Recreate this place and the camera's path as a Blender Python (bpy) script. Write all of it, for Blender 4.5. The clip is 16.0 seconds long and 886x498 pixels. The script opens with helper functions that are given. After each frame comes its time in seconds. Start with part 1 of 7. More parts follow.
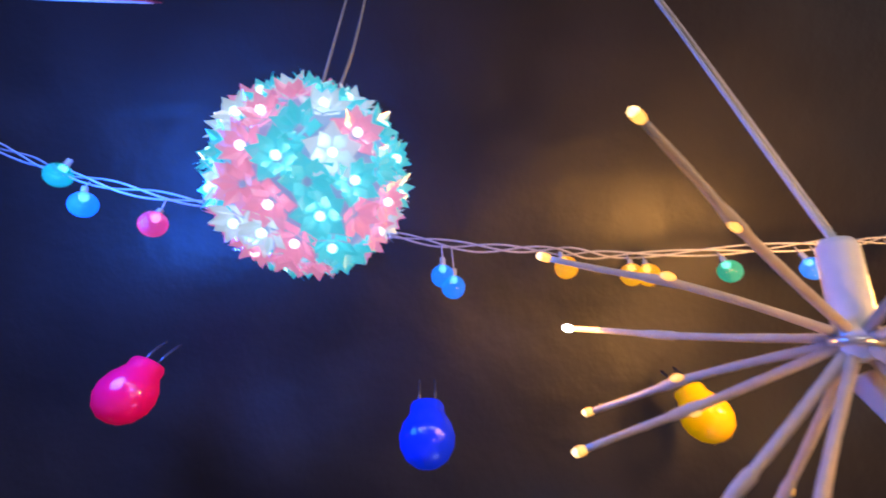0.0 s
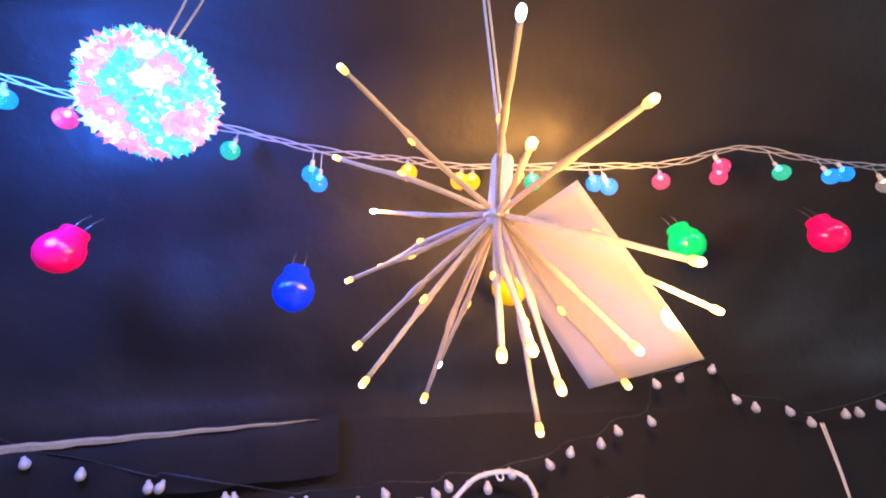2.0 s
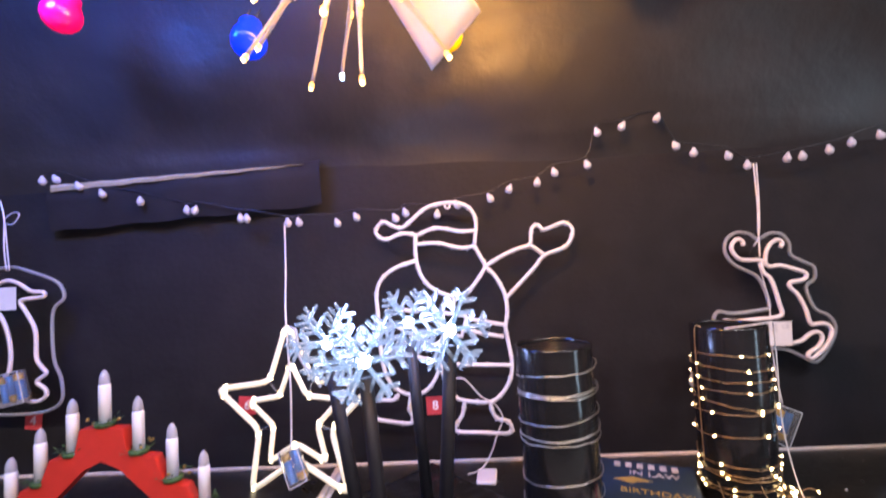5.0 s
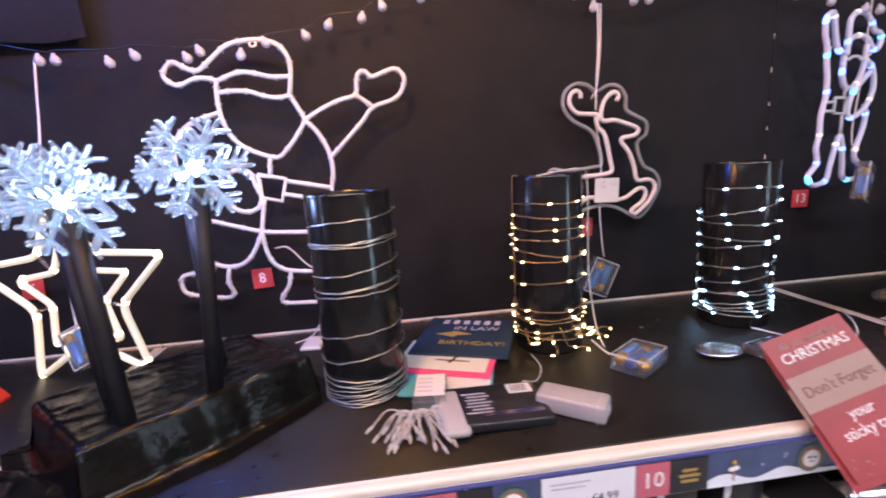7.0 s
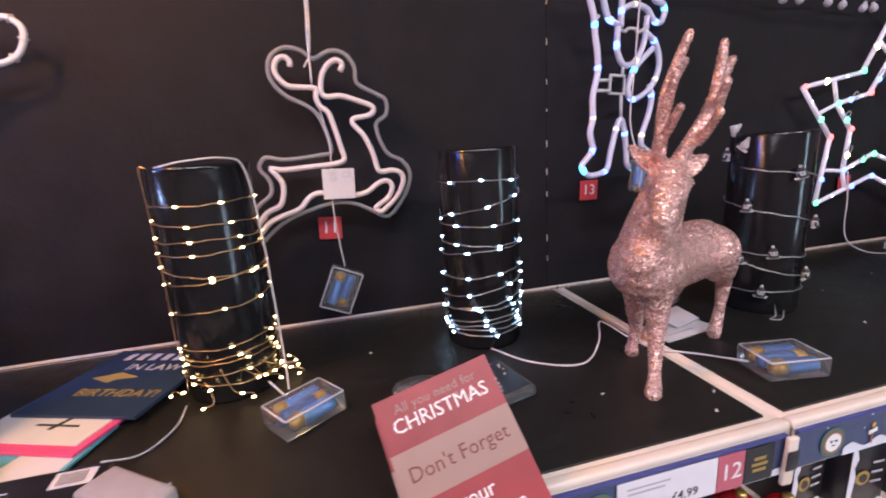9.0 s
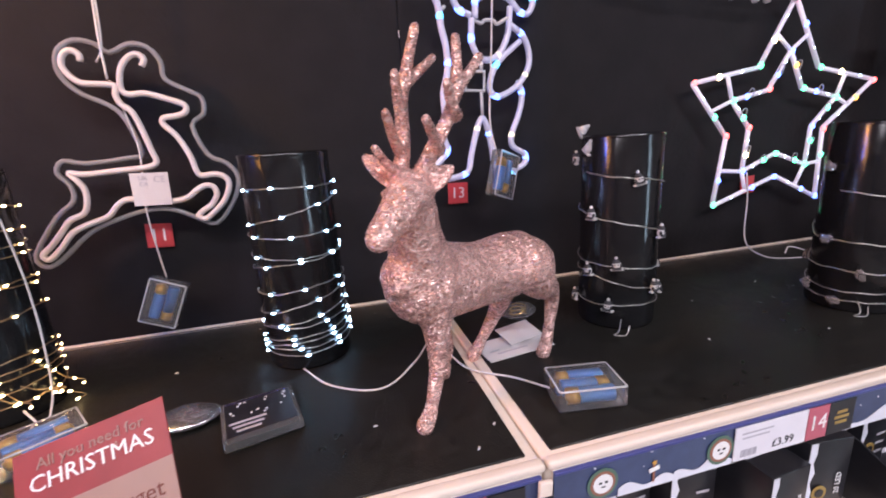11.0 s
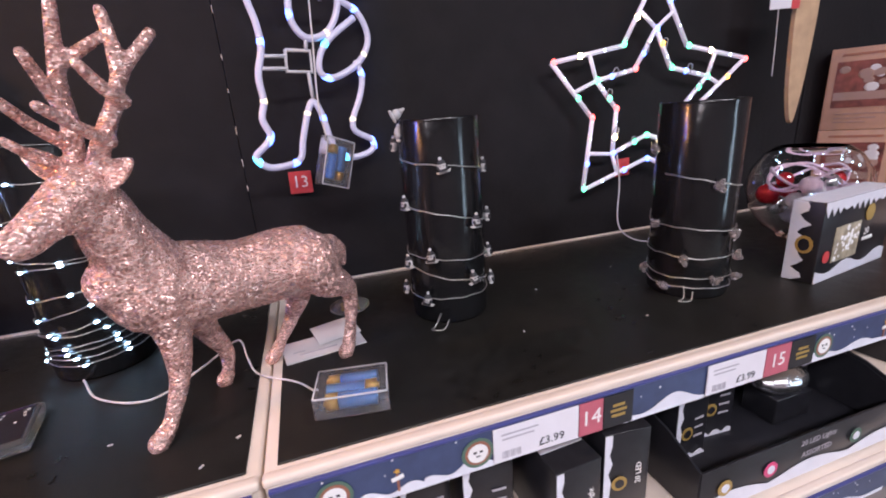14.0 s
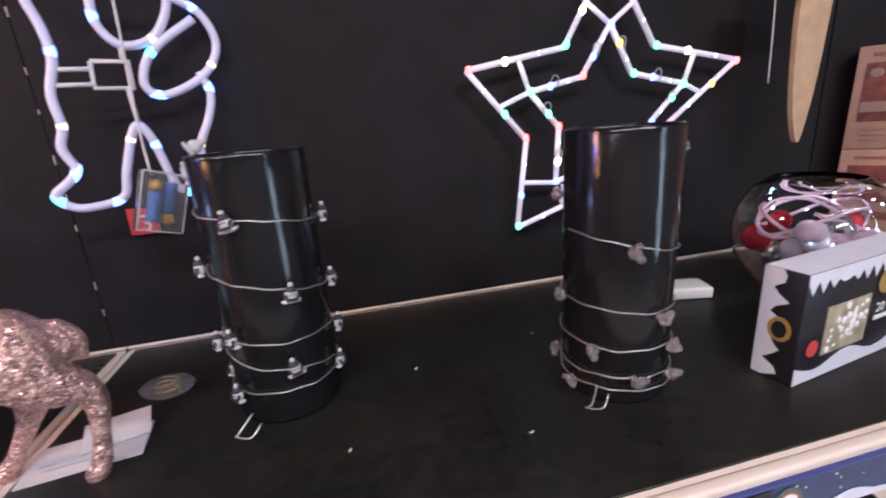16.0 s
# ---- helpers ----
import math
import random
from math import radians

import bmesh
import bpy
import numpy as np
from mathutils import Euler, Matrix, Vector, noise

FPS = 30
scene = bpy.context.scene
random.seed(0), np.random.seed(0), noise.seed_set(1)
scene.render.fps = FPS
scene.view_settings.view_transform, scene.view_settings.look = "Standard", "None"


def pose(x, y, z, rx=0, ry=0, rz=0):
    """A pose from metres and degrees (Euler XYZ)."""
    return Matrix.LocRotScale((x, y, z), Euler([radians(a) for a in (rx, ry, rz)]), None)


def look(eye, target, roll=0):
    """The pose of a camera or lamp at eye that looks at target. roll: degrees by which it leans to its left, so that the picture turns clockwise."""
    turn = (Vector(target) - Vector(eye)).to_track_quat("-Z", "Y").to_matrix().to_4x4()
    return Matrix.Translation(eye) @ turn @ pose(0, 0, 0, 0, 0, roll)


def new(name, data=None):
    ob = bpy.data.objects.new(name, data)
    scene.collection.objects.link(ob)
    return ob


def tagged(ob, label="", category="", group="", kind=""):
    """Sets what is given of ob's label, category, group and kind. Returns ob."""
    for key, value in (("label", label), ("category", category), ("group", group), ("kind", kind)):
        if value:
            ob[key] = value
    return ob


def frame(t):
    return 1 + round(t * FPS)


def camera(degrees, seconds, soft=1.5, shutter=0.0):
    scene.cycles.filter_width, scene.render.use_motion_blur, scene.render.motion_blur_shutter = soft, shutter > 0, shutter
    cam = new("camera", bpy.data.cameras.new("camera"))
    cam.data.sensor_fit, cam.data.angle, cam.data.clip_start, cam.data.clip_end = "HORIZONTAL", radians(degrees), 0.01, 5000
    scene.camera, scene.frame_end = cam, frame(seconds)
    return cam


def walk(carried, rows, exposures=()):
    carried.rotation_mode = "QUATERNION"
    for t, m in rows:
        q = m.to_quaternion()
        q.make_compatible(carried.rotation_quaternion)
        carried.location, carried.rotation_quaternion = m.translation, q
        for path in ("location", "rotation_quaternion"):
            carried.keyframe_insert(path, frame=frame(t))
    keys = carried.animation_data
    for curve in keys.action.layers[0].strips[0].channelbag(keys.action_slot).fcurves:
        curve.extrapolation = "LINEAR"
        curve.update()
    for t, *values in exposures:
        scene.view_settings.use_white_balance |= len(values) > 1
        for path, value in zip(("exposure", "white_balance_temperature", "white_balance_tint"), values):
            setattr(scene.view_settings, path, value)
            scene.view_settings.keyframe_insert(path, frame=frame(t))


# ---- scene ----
cam = camera(91.7, 16.0, soft=1.9, shutter=0.4)
PATH = [
    (0, (0.017, 0.018, 1.723), (0.133, 1.654, 2.867), -5.1),
    (0.5, (0.055, -0.008, 1.696), (0.217, 1.704, 2.717), -5.6),
    (1, (0.076, -0.036, 1.662), (0.307, 1.72, 2.59), -5.5),
    (1.5, (0.117, -0.083, 1.638), (0.376, 1.704, 2.498), -5.0),
    (2, (0.147, -0.104, 1.622), (0.387, 1.715, 2.417), -4.1),
    (2.5, (0.151, -0.099, 1.611), (0.361, 1.74, 2.369), -3.4),
    (3, (0.199, -0.111, 1.596), (0.436, 1.746, 2.299), -3.5),
    (3.2, (0.228, -0.125, 1.591), (0.452, 1.739, 2.28), -3.3),
    (5.3, (0.337, -0.184, 1.412), (0.236, 1.813, 1.394), -3.3),
    (5.5, (0.344, -0.177, 1.392), (0.253, 1.819, 1.319), -3.5),
    (6, (0.368, -0.131, 1.363), (0.341, 1.855, 1.126), -3.6),
    (6.5, (0.407, -0.099, 1.349), (0.611, 1.861, 1.005), -3.3),
    (7, (0.504, -0.12, 1.352), (0.719, 1.832, 0.975), -3.6),
    (7.5, (0.617, -0.16, 1.344), (0.822, 1.793, 0.968), -3.9),
    (8, (0.702, -0.154, 1.343), (0.902, 1.795, 0.941), -4.5),
    (8.5, (0.801, -0.073, 1.336), (1.146, 1.851, 0.912), -3.8),
    (9, (0.875, -0.031, 1.334), (1.34, 1.86, 0.875), -3.5),
    (9.5, (0.948, -0.025, 1.336), (1.419, 1.858, 0.852), -3.4),
    (10, (1.021, -0.046, 1.335), (1.486, 1.837, 0.85), -3.3),
    (10.2, (1.046, -0.056, 1.335), (1.507, 1.828, 0.846), -3.2),
    (12.3, (1.156, -0.001, 1.335), (1.756, 1.833, 0.808), -4.3),
    (12.5, (1.16, 0.002, 1.333), (1.807, 1.818, 0.801), -4.0),
    (13, (1.193, -0.005, 1.329), (1.884, 1.791, 0.783), -3.8),
    (13.5, (1.267, -0.032, 1.329), (1.956, 1.759, 0.765), -3.4),
    (14, (1.33, -0.07, 1.325), (1.894, 1.759, 0.747), -4.1),
    (14.5, (1.365, -0.089, 1.332), (1.82, 1.774, 0.762), -4.0),
    (15, (1.408, -0.057, 1.328), (1.785, 1.823, 0.761), -4.4),
    (15.5, (1.497, 0.015, 1.336), (1.884, 1.892, 0.762), -4.2),
    (16, (1.584, 0.029, 1.34), (2.002, 1.902, 0.774), -4.3),
]
walk(cam, [(t, look(eye, target, roll)) for t, eye, target, roll in PATH],
     exposures=[(0, -1.55), (0.5, -0.88), (3.2, -0.55), (5.3, 0.02), (6.5, -0.08), (8, -0.22), (10, -0.06), (13, 0.0), (15, -0.06), (16, 0.05)])

# ---- light ----
def lamp_area(name, x, y, z, sx, sy, power, color, tilt=0):
    d = bpy.data.lights.new(name, "AREA")
    d.shape, d.size, d.size_y, d.energy, d.color = "RECTANGLE", sx, sy, power, color
    ob = new(name, d)
    ob.matrix_world = pose(x, y, z, tilt, 0, 0)
    return ob


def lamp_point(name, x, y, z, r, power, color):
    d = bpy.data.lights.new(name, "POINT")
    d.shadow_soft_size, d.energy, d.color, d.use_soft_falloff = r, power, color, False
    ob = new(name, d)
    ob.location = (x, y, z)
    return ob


world = bpy.data.worlds.new("world")
world.use_nodes = True
world.node_tree.nodes["Background"].inputs[0].default_value = (0.8, 0.75, 0.78, 1)
world.node_tree.nodes["Background"].inputs[1].default_value = 0.01
scene.world = world
CEIL = 3.0
PANELS = [(-0.6, -1.5), (0.9, -1.5), (2.4, -1.5)]
for px, py in PANELS:
    lamp_area("ceiling_panel_lamp", px, py, CEIL - 0.05, 1.15, 0.28, 43, (0.95, 0.90, 1.0))
# the flower ball, then an added blue fill lamp near the globes
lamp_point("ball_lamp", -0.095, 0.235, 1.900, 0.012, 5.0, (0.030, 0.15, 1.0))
lamp_point("blue_fill_lamp", -0.300, 0.245, 1.955, 0.08, 25.0, (0.020, 0.15, 1.0))
# lamps near three starburst tips, then two added warm fills towards the film
for tx, ty, tz, tp in ((0.130, 0.330, 1.850, 1.4), (0.364, 0.180, 1.700, 2.4), (0.240, 0.085, 1.675, 3.0), (0.300, 0.260, 1.880, 2.5), (0.440, 0.290, 1.850, 15.0)):
    lamp_point("starburst_and_fill_lamp", tx, ty, tz, 0.03, tp, (1.0, 0.45, 0.10))
for fx, fy, fz in ((0.165, 0.425, 1.365), (0.290, 0.430, 1.375)):
    lamp_point("snowflake_lamp", fx, fy, fz, 0.02, 1.2, (0.34, 0.48, 1.0))

# ---- materials ----
def mat(name, color, rough=0.5, metal=0.0, grain=0.0, scale=60.0, bump=0.0, bscale=300.0, emit=0.0, emit_color=None,
        trans=0.0, ior=1.45, rvar=0.0, coat=0.0, spec=0.5):
    m = bpy.data.materials.new(name)
    m.use_nodes = True
    nt = m.node_tree
    b = nt.nodes["Principled BSDF"]
    b.inputs["Base Color"].default_value = (*color, 1)
    b.inputs["Roughness"].default_value = rough
    b.inputs["Metallic"].default_value = metal
    b.inputs["IOR"].default_value = ior
    b.inputs["Transmission Weight"].default_value = trans
    b.inputs["Coat Weight"].default_value = coat
    b.inputs["Specular IOR Level"].default_value = spec
    if emit:
        b.inputs["Emission Color"].default_value = (*(emit_color or color), 1)
        b.inputs["Emission Strength"].default_value = emit
    co = nt.nodes.new("ShaderNodeTexCoord")
    if grain or rvar:
        n1 = nt.nodes.new("ShaderNodeTexNoise")
        n1.inputs["Scale"].default_value, n1.inputs["Detail"].default_value = scale, 6
        n2 = nt.nodes.new("ShaderNodeTexNoise")
        n2.inputs["Scale"].default_value, n2.inputs["Detail"].default_value = scale * 0.12, 3
        add = nt.nodes.new("ShaderNodeMath")
        add.operation = "ADD"
        for n, k in ((n1, 0), (n2, 1)):
            nt.links.new(co.outputs["Object"], n.inputs["Vector"])
            nt.links.new(n.outputs["Fac"], add.inputs[k])
        if grain:
            mr = nt.nodes.new("ShaderNodeMapRange")
            mr.inputs[1].default_value, mr.inputs[2].default_value = 0.6, 1.4
            mr.inputs[3].default_value, mr.inputs[4].default_value = 1 - grain, 1 + grain
            mx = nt.nodes.new("ShaderNodeVectorMath")
            mx.operation = "SCALE"
            mx.inputs[0].default_value = color
            nt.links.new(add.outputs[0], mr.inputs[0])
            nt.links.new(mr.outputs[0], mx.inputs["Scale"])
            nt.links.new(mx.outputs[0], b.inputs["Base Color"])
        if rvar:
            mr2 = nt.nodes.new("ShaderNodeMapRange")
            mr2.inputs[1].default_value, mr2.inputs[2].default_value = 0.6, 1.4
            mr2.inputs[3].default_value, mr2.inputs[4].default_value = max(0.02, rough - rvar), min(1, rough + rvar)
            nt.links.new(add.outputs[0], mr2.inputs[0])
            nt.links.new(mr2.outputs[0], b.inputs["Roughness"])
    if bump:
        nb = nt.nodes.new("ShaderNodeTexNoise")
        nb.inputs["Scale"].default_value, nb.inputs["Detail"].default_value = bscale, 4
        bp = nt.nodes.new("ShaderNodeBump")
        bp.inputs["Strength"].default_value, bp.inputs["Distance"].default_value = bump, 0.3 / bscale
        nt.links.new(co.outputs["Object"], nb.inputs["Vector"])
        nt.links.new(nb.outputs["Fac"], bp.inputs["Height"])
        nt.links.new(bp.outputs[0], b.inputs["Normal"])
    return m


def mat_glitter(name, color):
    m = mat(name, color, 0.30, 0.62)
    nt = m.node_tree
    b = nt.nodes["Principled BSDF"]
    co = nt.nodes.new("ShaderNodeTexCoord")
    v = nt.nodes.new("ShaderNodeTexVoronoi")
    v.inputs["Scale"].default_value = 760
    sub = nt.nodes.new("ShaderNodeVectorMath")
    sub.operation, sub.inputs[1].default_value = "SUBTRACT", (0.5, 0.5, 0.5)
    sc = nt.nodes.new("ShaderNodeVectorMath")
    sc.operation, sc.inputs["Scale"].default_value = "SCALE", 1.2
    ad = nt.nodes.new("ShaderNodeVectorMath")
    nm = nt.nodes.new("ShaderNodeVectorMath")
    nm.operation = "NORMALIZE"
    mp = nt.nodes.new("ShaderNodeMapping")
    mp.inputs["Scale"].default_value, mp.inputs["Rotation"].default_value = (0.55, 1.0, 1.25), (0.2, 0.5, 0.35)
    nt.links.new(co.outputs["Object"], mp.inputs["Vector"])
    nt.links.new(mp.outputs[0], v.inputs["Vector"])
    nt.links.new(v.outputs["Color"], sub.inputs[0])
    nt.links.new(sub.outputs[0], sc.inputs[0])
    nt.links.new(sc.outputs[0], ad.inputs[0])
    nz = nt.nodes.new("ShaderNodeTexNoise")
    nz.inputs["Scale"].default_value, nz.inputs["Detail"].default_value = 70, 6
    bp = nt.nodes.new("ShaderNodeBump")
    bp.inputs["Strength"].default_value, bp.inputs["Distance"].default_value = 1.0, 0.008
    nt.links.new(co.outputs["Object"], nz.inputs["Vector"])
    nt.links.new(nz.outputs["Fac"], bp.inputs["Height"])
    nt.links.new(bp.outputs[0], ad.inputs[1])
    nt.links.new(ad.outputs[0], nm.inputs[0])
    nt.links.new(nm.outputs[0], b.inputs["Normal"])
    mix = nt.nodes.new("ShaderNodeMix")
    mix.data_type = "RGBA"
    mix.inputs[6].default_value = (*[c * 0.60 for c in color], 1)
    mix.inputs[7].default_value = (*[min(1, c * 1.15 + 0.12) for c in color], 1)
    sep = nt.nodes.new("ShaderNodeSeparateColor")
    nt.links.new(v.outputs["Color"], sep.inputs[0])
    nt.links.new(sep.outputs[0], mix.inputs[0])
    rg = nt.nodes.new("ShaderNodeMapRange")
    rg.inputs[3].default_value, rg.inputs[4].default_value = 0.10, 0.46
    nt.links.new(sep.outputs[1], rg.inputs[0])
    nt.links.new(rg.outputs[0], b.inputs["Roughness"])
    nt.links.new(mix.outputs[2], b.inputs["Base Color"])
    return m


BLACK_WALL = mat("black_backing_paper", (0.0165, 0.0148, 0.0165), 0.72, spec=0.15, grain=0.35, scale=18, bump=0.25, bscale=90, rvar=0.12)
BLACK_FILM = mat("black_plastic_film", (0.0215, 0.0195, 0.0205), 0.48, spec=0.4, grain=0.3, scale=10, bump=0.25, bscale=14, rvar=0.12)
MAT_BLACK = mat("black_ribbed_shelf_mat", (0.0125, 0.0115, 0.0100), 0.36, spec=0.32, grain=0.4, scale=70, bump=0.5, bscale=500, rvar=0.12)
nt_ = MAT_BLACK.node_tree
wv = nt_.nodes.new("ShaderNodeTexWave")
wv.bands_direction, wv.inputs["Scale"].default_value, wv.inputs["Distortion"].default_value = "Y", 190.0, 0.6
rb = nt_.nodes.new("ShaderNodeBump")
rb.inputs["Strength"].default_value, rb.inputs["Distance"].default_value = 0.5, 0.0004
nt_.links.new(nt_.nodes["Texture Coordinate"].outputs["Object"], wv.inputs["Vector"])
nt_.links.new(wv.outputs["Fac"], rb.inputs["Height"])
nt_.links.new(nt_.nodes["Bump"].outputs[0], rb.inputs["Normal"])
nt_.links.new(rb.outputs[0], nt_.nodes["Principled BSDF"].inputs["Normal"])
CREAM = mat("cream_painted_steel", (0.74, 0.63, 0.54), 0.38, grain=0.06, scale=30, bump=0.05, bscale=200, rvar=0.1)
TUBE_BLACK = mat("black_gloss_card_tube", (0.009, 0.009, 0.010), 0.17, grain=0.2, scale=40, bump=0.08, bscale=60, rvar=0.06)
FOIL_BLACK = mat("black_bin_bag_film", (0.004, 0.0037, 0.0034), 0.22, spec=0.26, bump=0.28, bscale=80, rvar=0.06)
# white rope and bars, unlit, with a faint glow added to brighten them
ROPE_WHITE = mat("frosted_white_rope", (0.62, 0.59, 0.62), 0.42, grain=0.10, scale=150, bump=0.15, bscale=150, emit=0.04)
ROPE_STAR = mat("star_frame_plastic", (0.78, 0.74, 0.82), 0.35, grain=0.06, scale=120, emit=0.28, emit_color=(0.85, 0.75, 1.0))
# paler than the wall tags: haze off the clear rail is in the colour
RAIL_RED = mat("hazed_red_rail_card", (0.50, 0.115, 0.16), 0.4, grain=0.08, scale=120)
ROPE_WARM = mat("warm_lit_rope", (0.85, 0.76, 0.60), 0.35, emit=0.5, emit_color=(1.0, 0.84, 0.55))
ROPE_COOL = mat("lilac_lit_rope", (0.62, 0.60, 0.70), 0.3, emit=0.17, emit_color=(0.56, 0.50, 1.0))
# the neon signs are off; a slight pinkish glow is added to the tube
ROPE_NEON = mat("pink_white_neon_tube", (0.64, 0.55, 0.54), 0.4, grain=0.05, scale=90, emit=0.03, emit_color=(1, 0.8, 0.75))
WHITE_PLASTIC = mat("white_plastic", (0.78, 0.76, 0.76), 0.38, grain=0.05, scale=120)
WHITE_CORD = mat("white_cord", (0.66, 0.62, 0.62), 0.5, grain=0.12, scale=200)
CLEAR_CORD = mat("clear_cord", (0.42, 0.43, 0.48), 0.25, grain=0.1, scale=200)
SILVER_WIRE = mat("silver_wire", (0.80, 0.78, 0.74), 0.30, 0.9, grain=0.1, scale=300)
COPPER_WIRE = mat("copper_wire", (0.72, 0.46, 0.24), 0.35, 0.85, grain=0.1, scale=300)
LED_WARM = mat("warm_led", (1, 0.8, 0.5), 0.3, emit=22, emit_color=(1.0, 0.70, 0.32))
LED_AMBER = mat("amber_led", (0.6, 0.36, 0.12), 0.3, emit=4.5, emit_color=(1.0, 0.50, 0.10))
LED_GOLD = mat("gold_led_core", (1, 0.8, 0.5), 0.3, emit=9, emit_color=(1.0, 0.66, 0.26))
LED_COOL = mat("cool_white_led", (0.8, 0.9, 1), 0.3, emit=34, emit_color=(0.40, 0.68, 1.0))
LED_BLUE = mat("blue_led", (0.2, 0.3, 1), 0.3, emit=6, emit_color=(0.12, 0.22, 1.0))
LED_GREEN = mat("green_led", (0.2, 1, 0.5), 0.3, emit=5, emit_color=(0.1, 1.0, 0.45))
LED_RED = mat("red_led", (1, 0.2, 0.2), 0.3, emit=5, emit_color=(1.0, 0.12, 0.12))
CLEAR = mat("clear_plastic", (0.93, 0.92, 0.93), 0.12, trans=0.93, ior=1.14, bump=0.05, bscale=60)
ACRYLIC = mat("clear_acrylic", (0.97, 0.97, 0.97), 0.05, trans=1.0, ior=1.12)
GLASS = mat("clear_glass", (0.98, 0.98, 0.98), 0.02, trans=1.0, ior=1.25)
ICE = mat("lit_acrylic_flake", (0.86, 0.92, 1.0), 0.06, trans=0.95, emit=0.13, emit_color=(0.42, 0.66, 1.0))
ICE_CORE = mat("flake_led_core", (1, 1, 1), 0.3, emit=34, emit_color=(0.62, 0.80, 1.0))
RED_TAG = mat("red_number_card", (0.56, 0.055, 0.06), 0.5, grain=0.08, scale=120)
WHITE_INK = mat("white_ink", (0.82, 0.80, 0.80), 0.6)
DARK_INK = mat("dark_ink", (0.03, 0.03, 0.035), 0.6)
GOLD_INK = mat("gold_ink", (0.45, 0.30, 0.09), 0.45, 0.3)
PAPER = mat("white_card", (0.60, 0.57, 0.58), 0.6, grain=0.05, scale=50)
TICKET = mat("price_ticket_paper", (0.74, 0.71, 0.76), 0.5, grain=0.04, scale=60)
NAVY = mat("navy_printed_strip", (0.040, 0.060, 0.14), 0.3, grain=0.3, scale=60, coat=0.3)
SNOW_INK = mat("printed_snow", (0.72, 0.72, 0.80), 0.35, grain=0.06, scale=80)
GREEN_INK = mat("green_ink", (0.09, 0.16, 0.12), 0.5)
BROWN_INK = mat("brown_ink", (0.30, 0.12, 0.08), 0.5)
RED_PAINT = mat("red_painted_wood", (0.56, 0.035, 0.022), 0.42, grain=0.12, scale=60, bump=0.12, bscale=160, rvar=0.08)
CANDLE_WHITE = mat("white_candle_sleeve", (0.80, 0.77, 0.82), 0.4, grain=0.04, scale=60)
GREENERY = mat("artificial_greenery", (0.05, 0.10, 0.03), 0.6, grain=0.4, scale=300)
GOLD_BERRY = mat("gold_trim", (0.55, 0.38, 0.12), 0.3, 0.8)
BULB_TIP = mat("smoky_bulb_glass", (0.55, 0.53, 0.56), 0.15, trans=0.4)
GLITTER = mat_glitter("rose_gold_glitter", (0.95, 0.49, 0.43))
EYE_BLACK = mat("black_bead", (0.01, 0.01, 0.01), 0.15)
BATT_BLUE = mat("blue_battery", (0.08, 0.24, 0.58), 0.3, 0.3)
BATT_GOLD = mat("gold_battery_end", (0.75, 0.42, 0.08), 0.28, 0.6)
CARD_RED = mat("red_printed_card", (0.27, 0.030, 0.036), 0.42, grain=0.3, scale=25)
CARD_TAN = mat("tan_printed_band", (0.30, 0.19, 0.16), 0.45, grain=0.06, scale=50)
GOLD_SPARK = mat("gold_printed_burst", (0.80, 0.45, 0.08), 0.35, grain=0.3, scale=90)
KRAFT = mat("brown_card", (0.42, 0.24, 0.17), 0.6, grain=0.12, scale=60)
WOOD = mat("pale_wood", (0.50, 0.33, 0.20), 0.55, grain=0.25, scale=40, bump=0.1, bscale=90)
BOX_BLACK = mat("black_printed_box", (0.016, 0.016, 0.020), 0.28, grain=0.3, scale=70)
STAKE_BLACK = mat("black_plastic_stake", (0.012, 0.012, 0.016), 0.5, spec=0.25, grain=0.2, scale=90)
TEAL = mat("teal_card", (0.10, 0.36, 0.46), 0.5, grain=0.08, scale=60)
PINK = mat("pink_card", (0.68, 0.08, 0.22), 0.5)
BOOK_NAVY = mat("navy_card_cover", (0.018, 0.035, 0.075), 0.45, grain=0.2, scale=60)
GREY_PLASTIC = mat("frosted_grey_plastic", (0.36, 0.33, 0.33), 0.35, grain=0.08, scale=80)
HOLO = mat("holographic_film", (0.20, 0.16, 0.30), 0.12, 0.9, grain=0.6, scale=30, bump=0.4, bscale=40)
SILVER_FOIL = mat("silver_foil", (0.72, 0.72, 0.74), 0.14, 0.95, bump=0.8, bscale=90)
STORE_FLOOR = mat("pale_vinyl_floor", (0.42, 0.39, 0.36), 0.4, grain=0.12, scale=6, rvar=0.1)
STORE_WALL = mat("plain_wall_paint", (0.22, 0.19, 0.19), 0.7, grain=0.15, scale=4)
STORE_CEIL = mat("ceiling_tiles", (0.55, 0.53, 0.53), 0.8, grain=0.08, scale=8)
PANEL_GLOW = mat("light_panel", (1, 1, 1), 0.4, emit=4.0, emit_color=(1.0, 0.88, 0.86))
WINDOW_GLOW = mat("daylit_pane", (0.8, 0.9, 1), 0.3, emit=16.0, emit_color=(0.60, 0.80, 1.0))
PETAL_PINK = mat("pink_lit_petal", (0.34, 0.20, 0.26), 0.2, trans=0.3, emit=1.6, emit_color=(1.0, 0.34, 0.64))
PETAL_CYAN = mat("cyan_lit_petal", (0.15, 0.32, 0.36), 0.2, trans=0.3, emit=1.6, emit_color=(0.05, 0.74, 0.96))
PETAL_WHITE = mat("white_lit_petal", (0.28, 0.30, 0.36), 0.2, trans=0.3, emit=1.8, emit_color=(0.58, 0.78, 1.0))
BALL_CORE = mat("glowing_ball_core", (0.3, 0.35, 0.4), 0.4, emit=1.2, emit_color=(0.30, 0.45, 1.0))
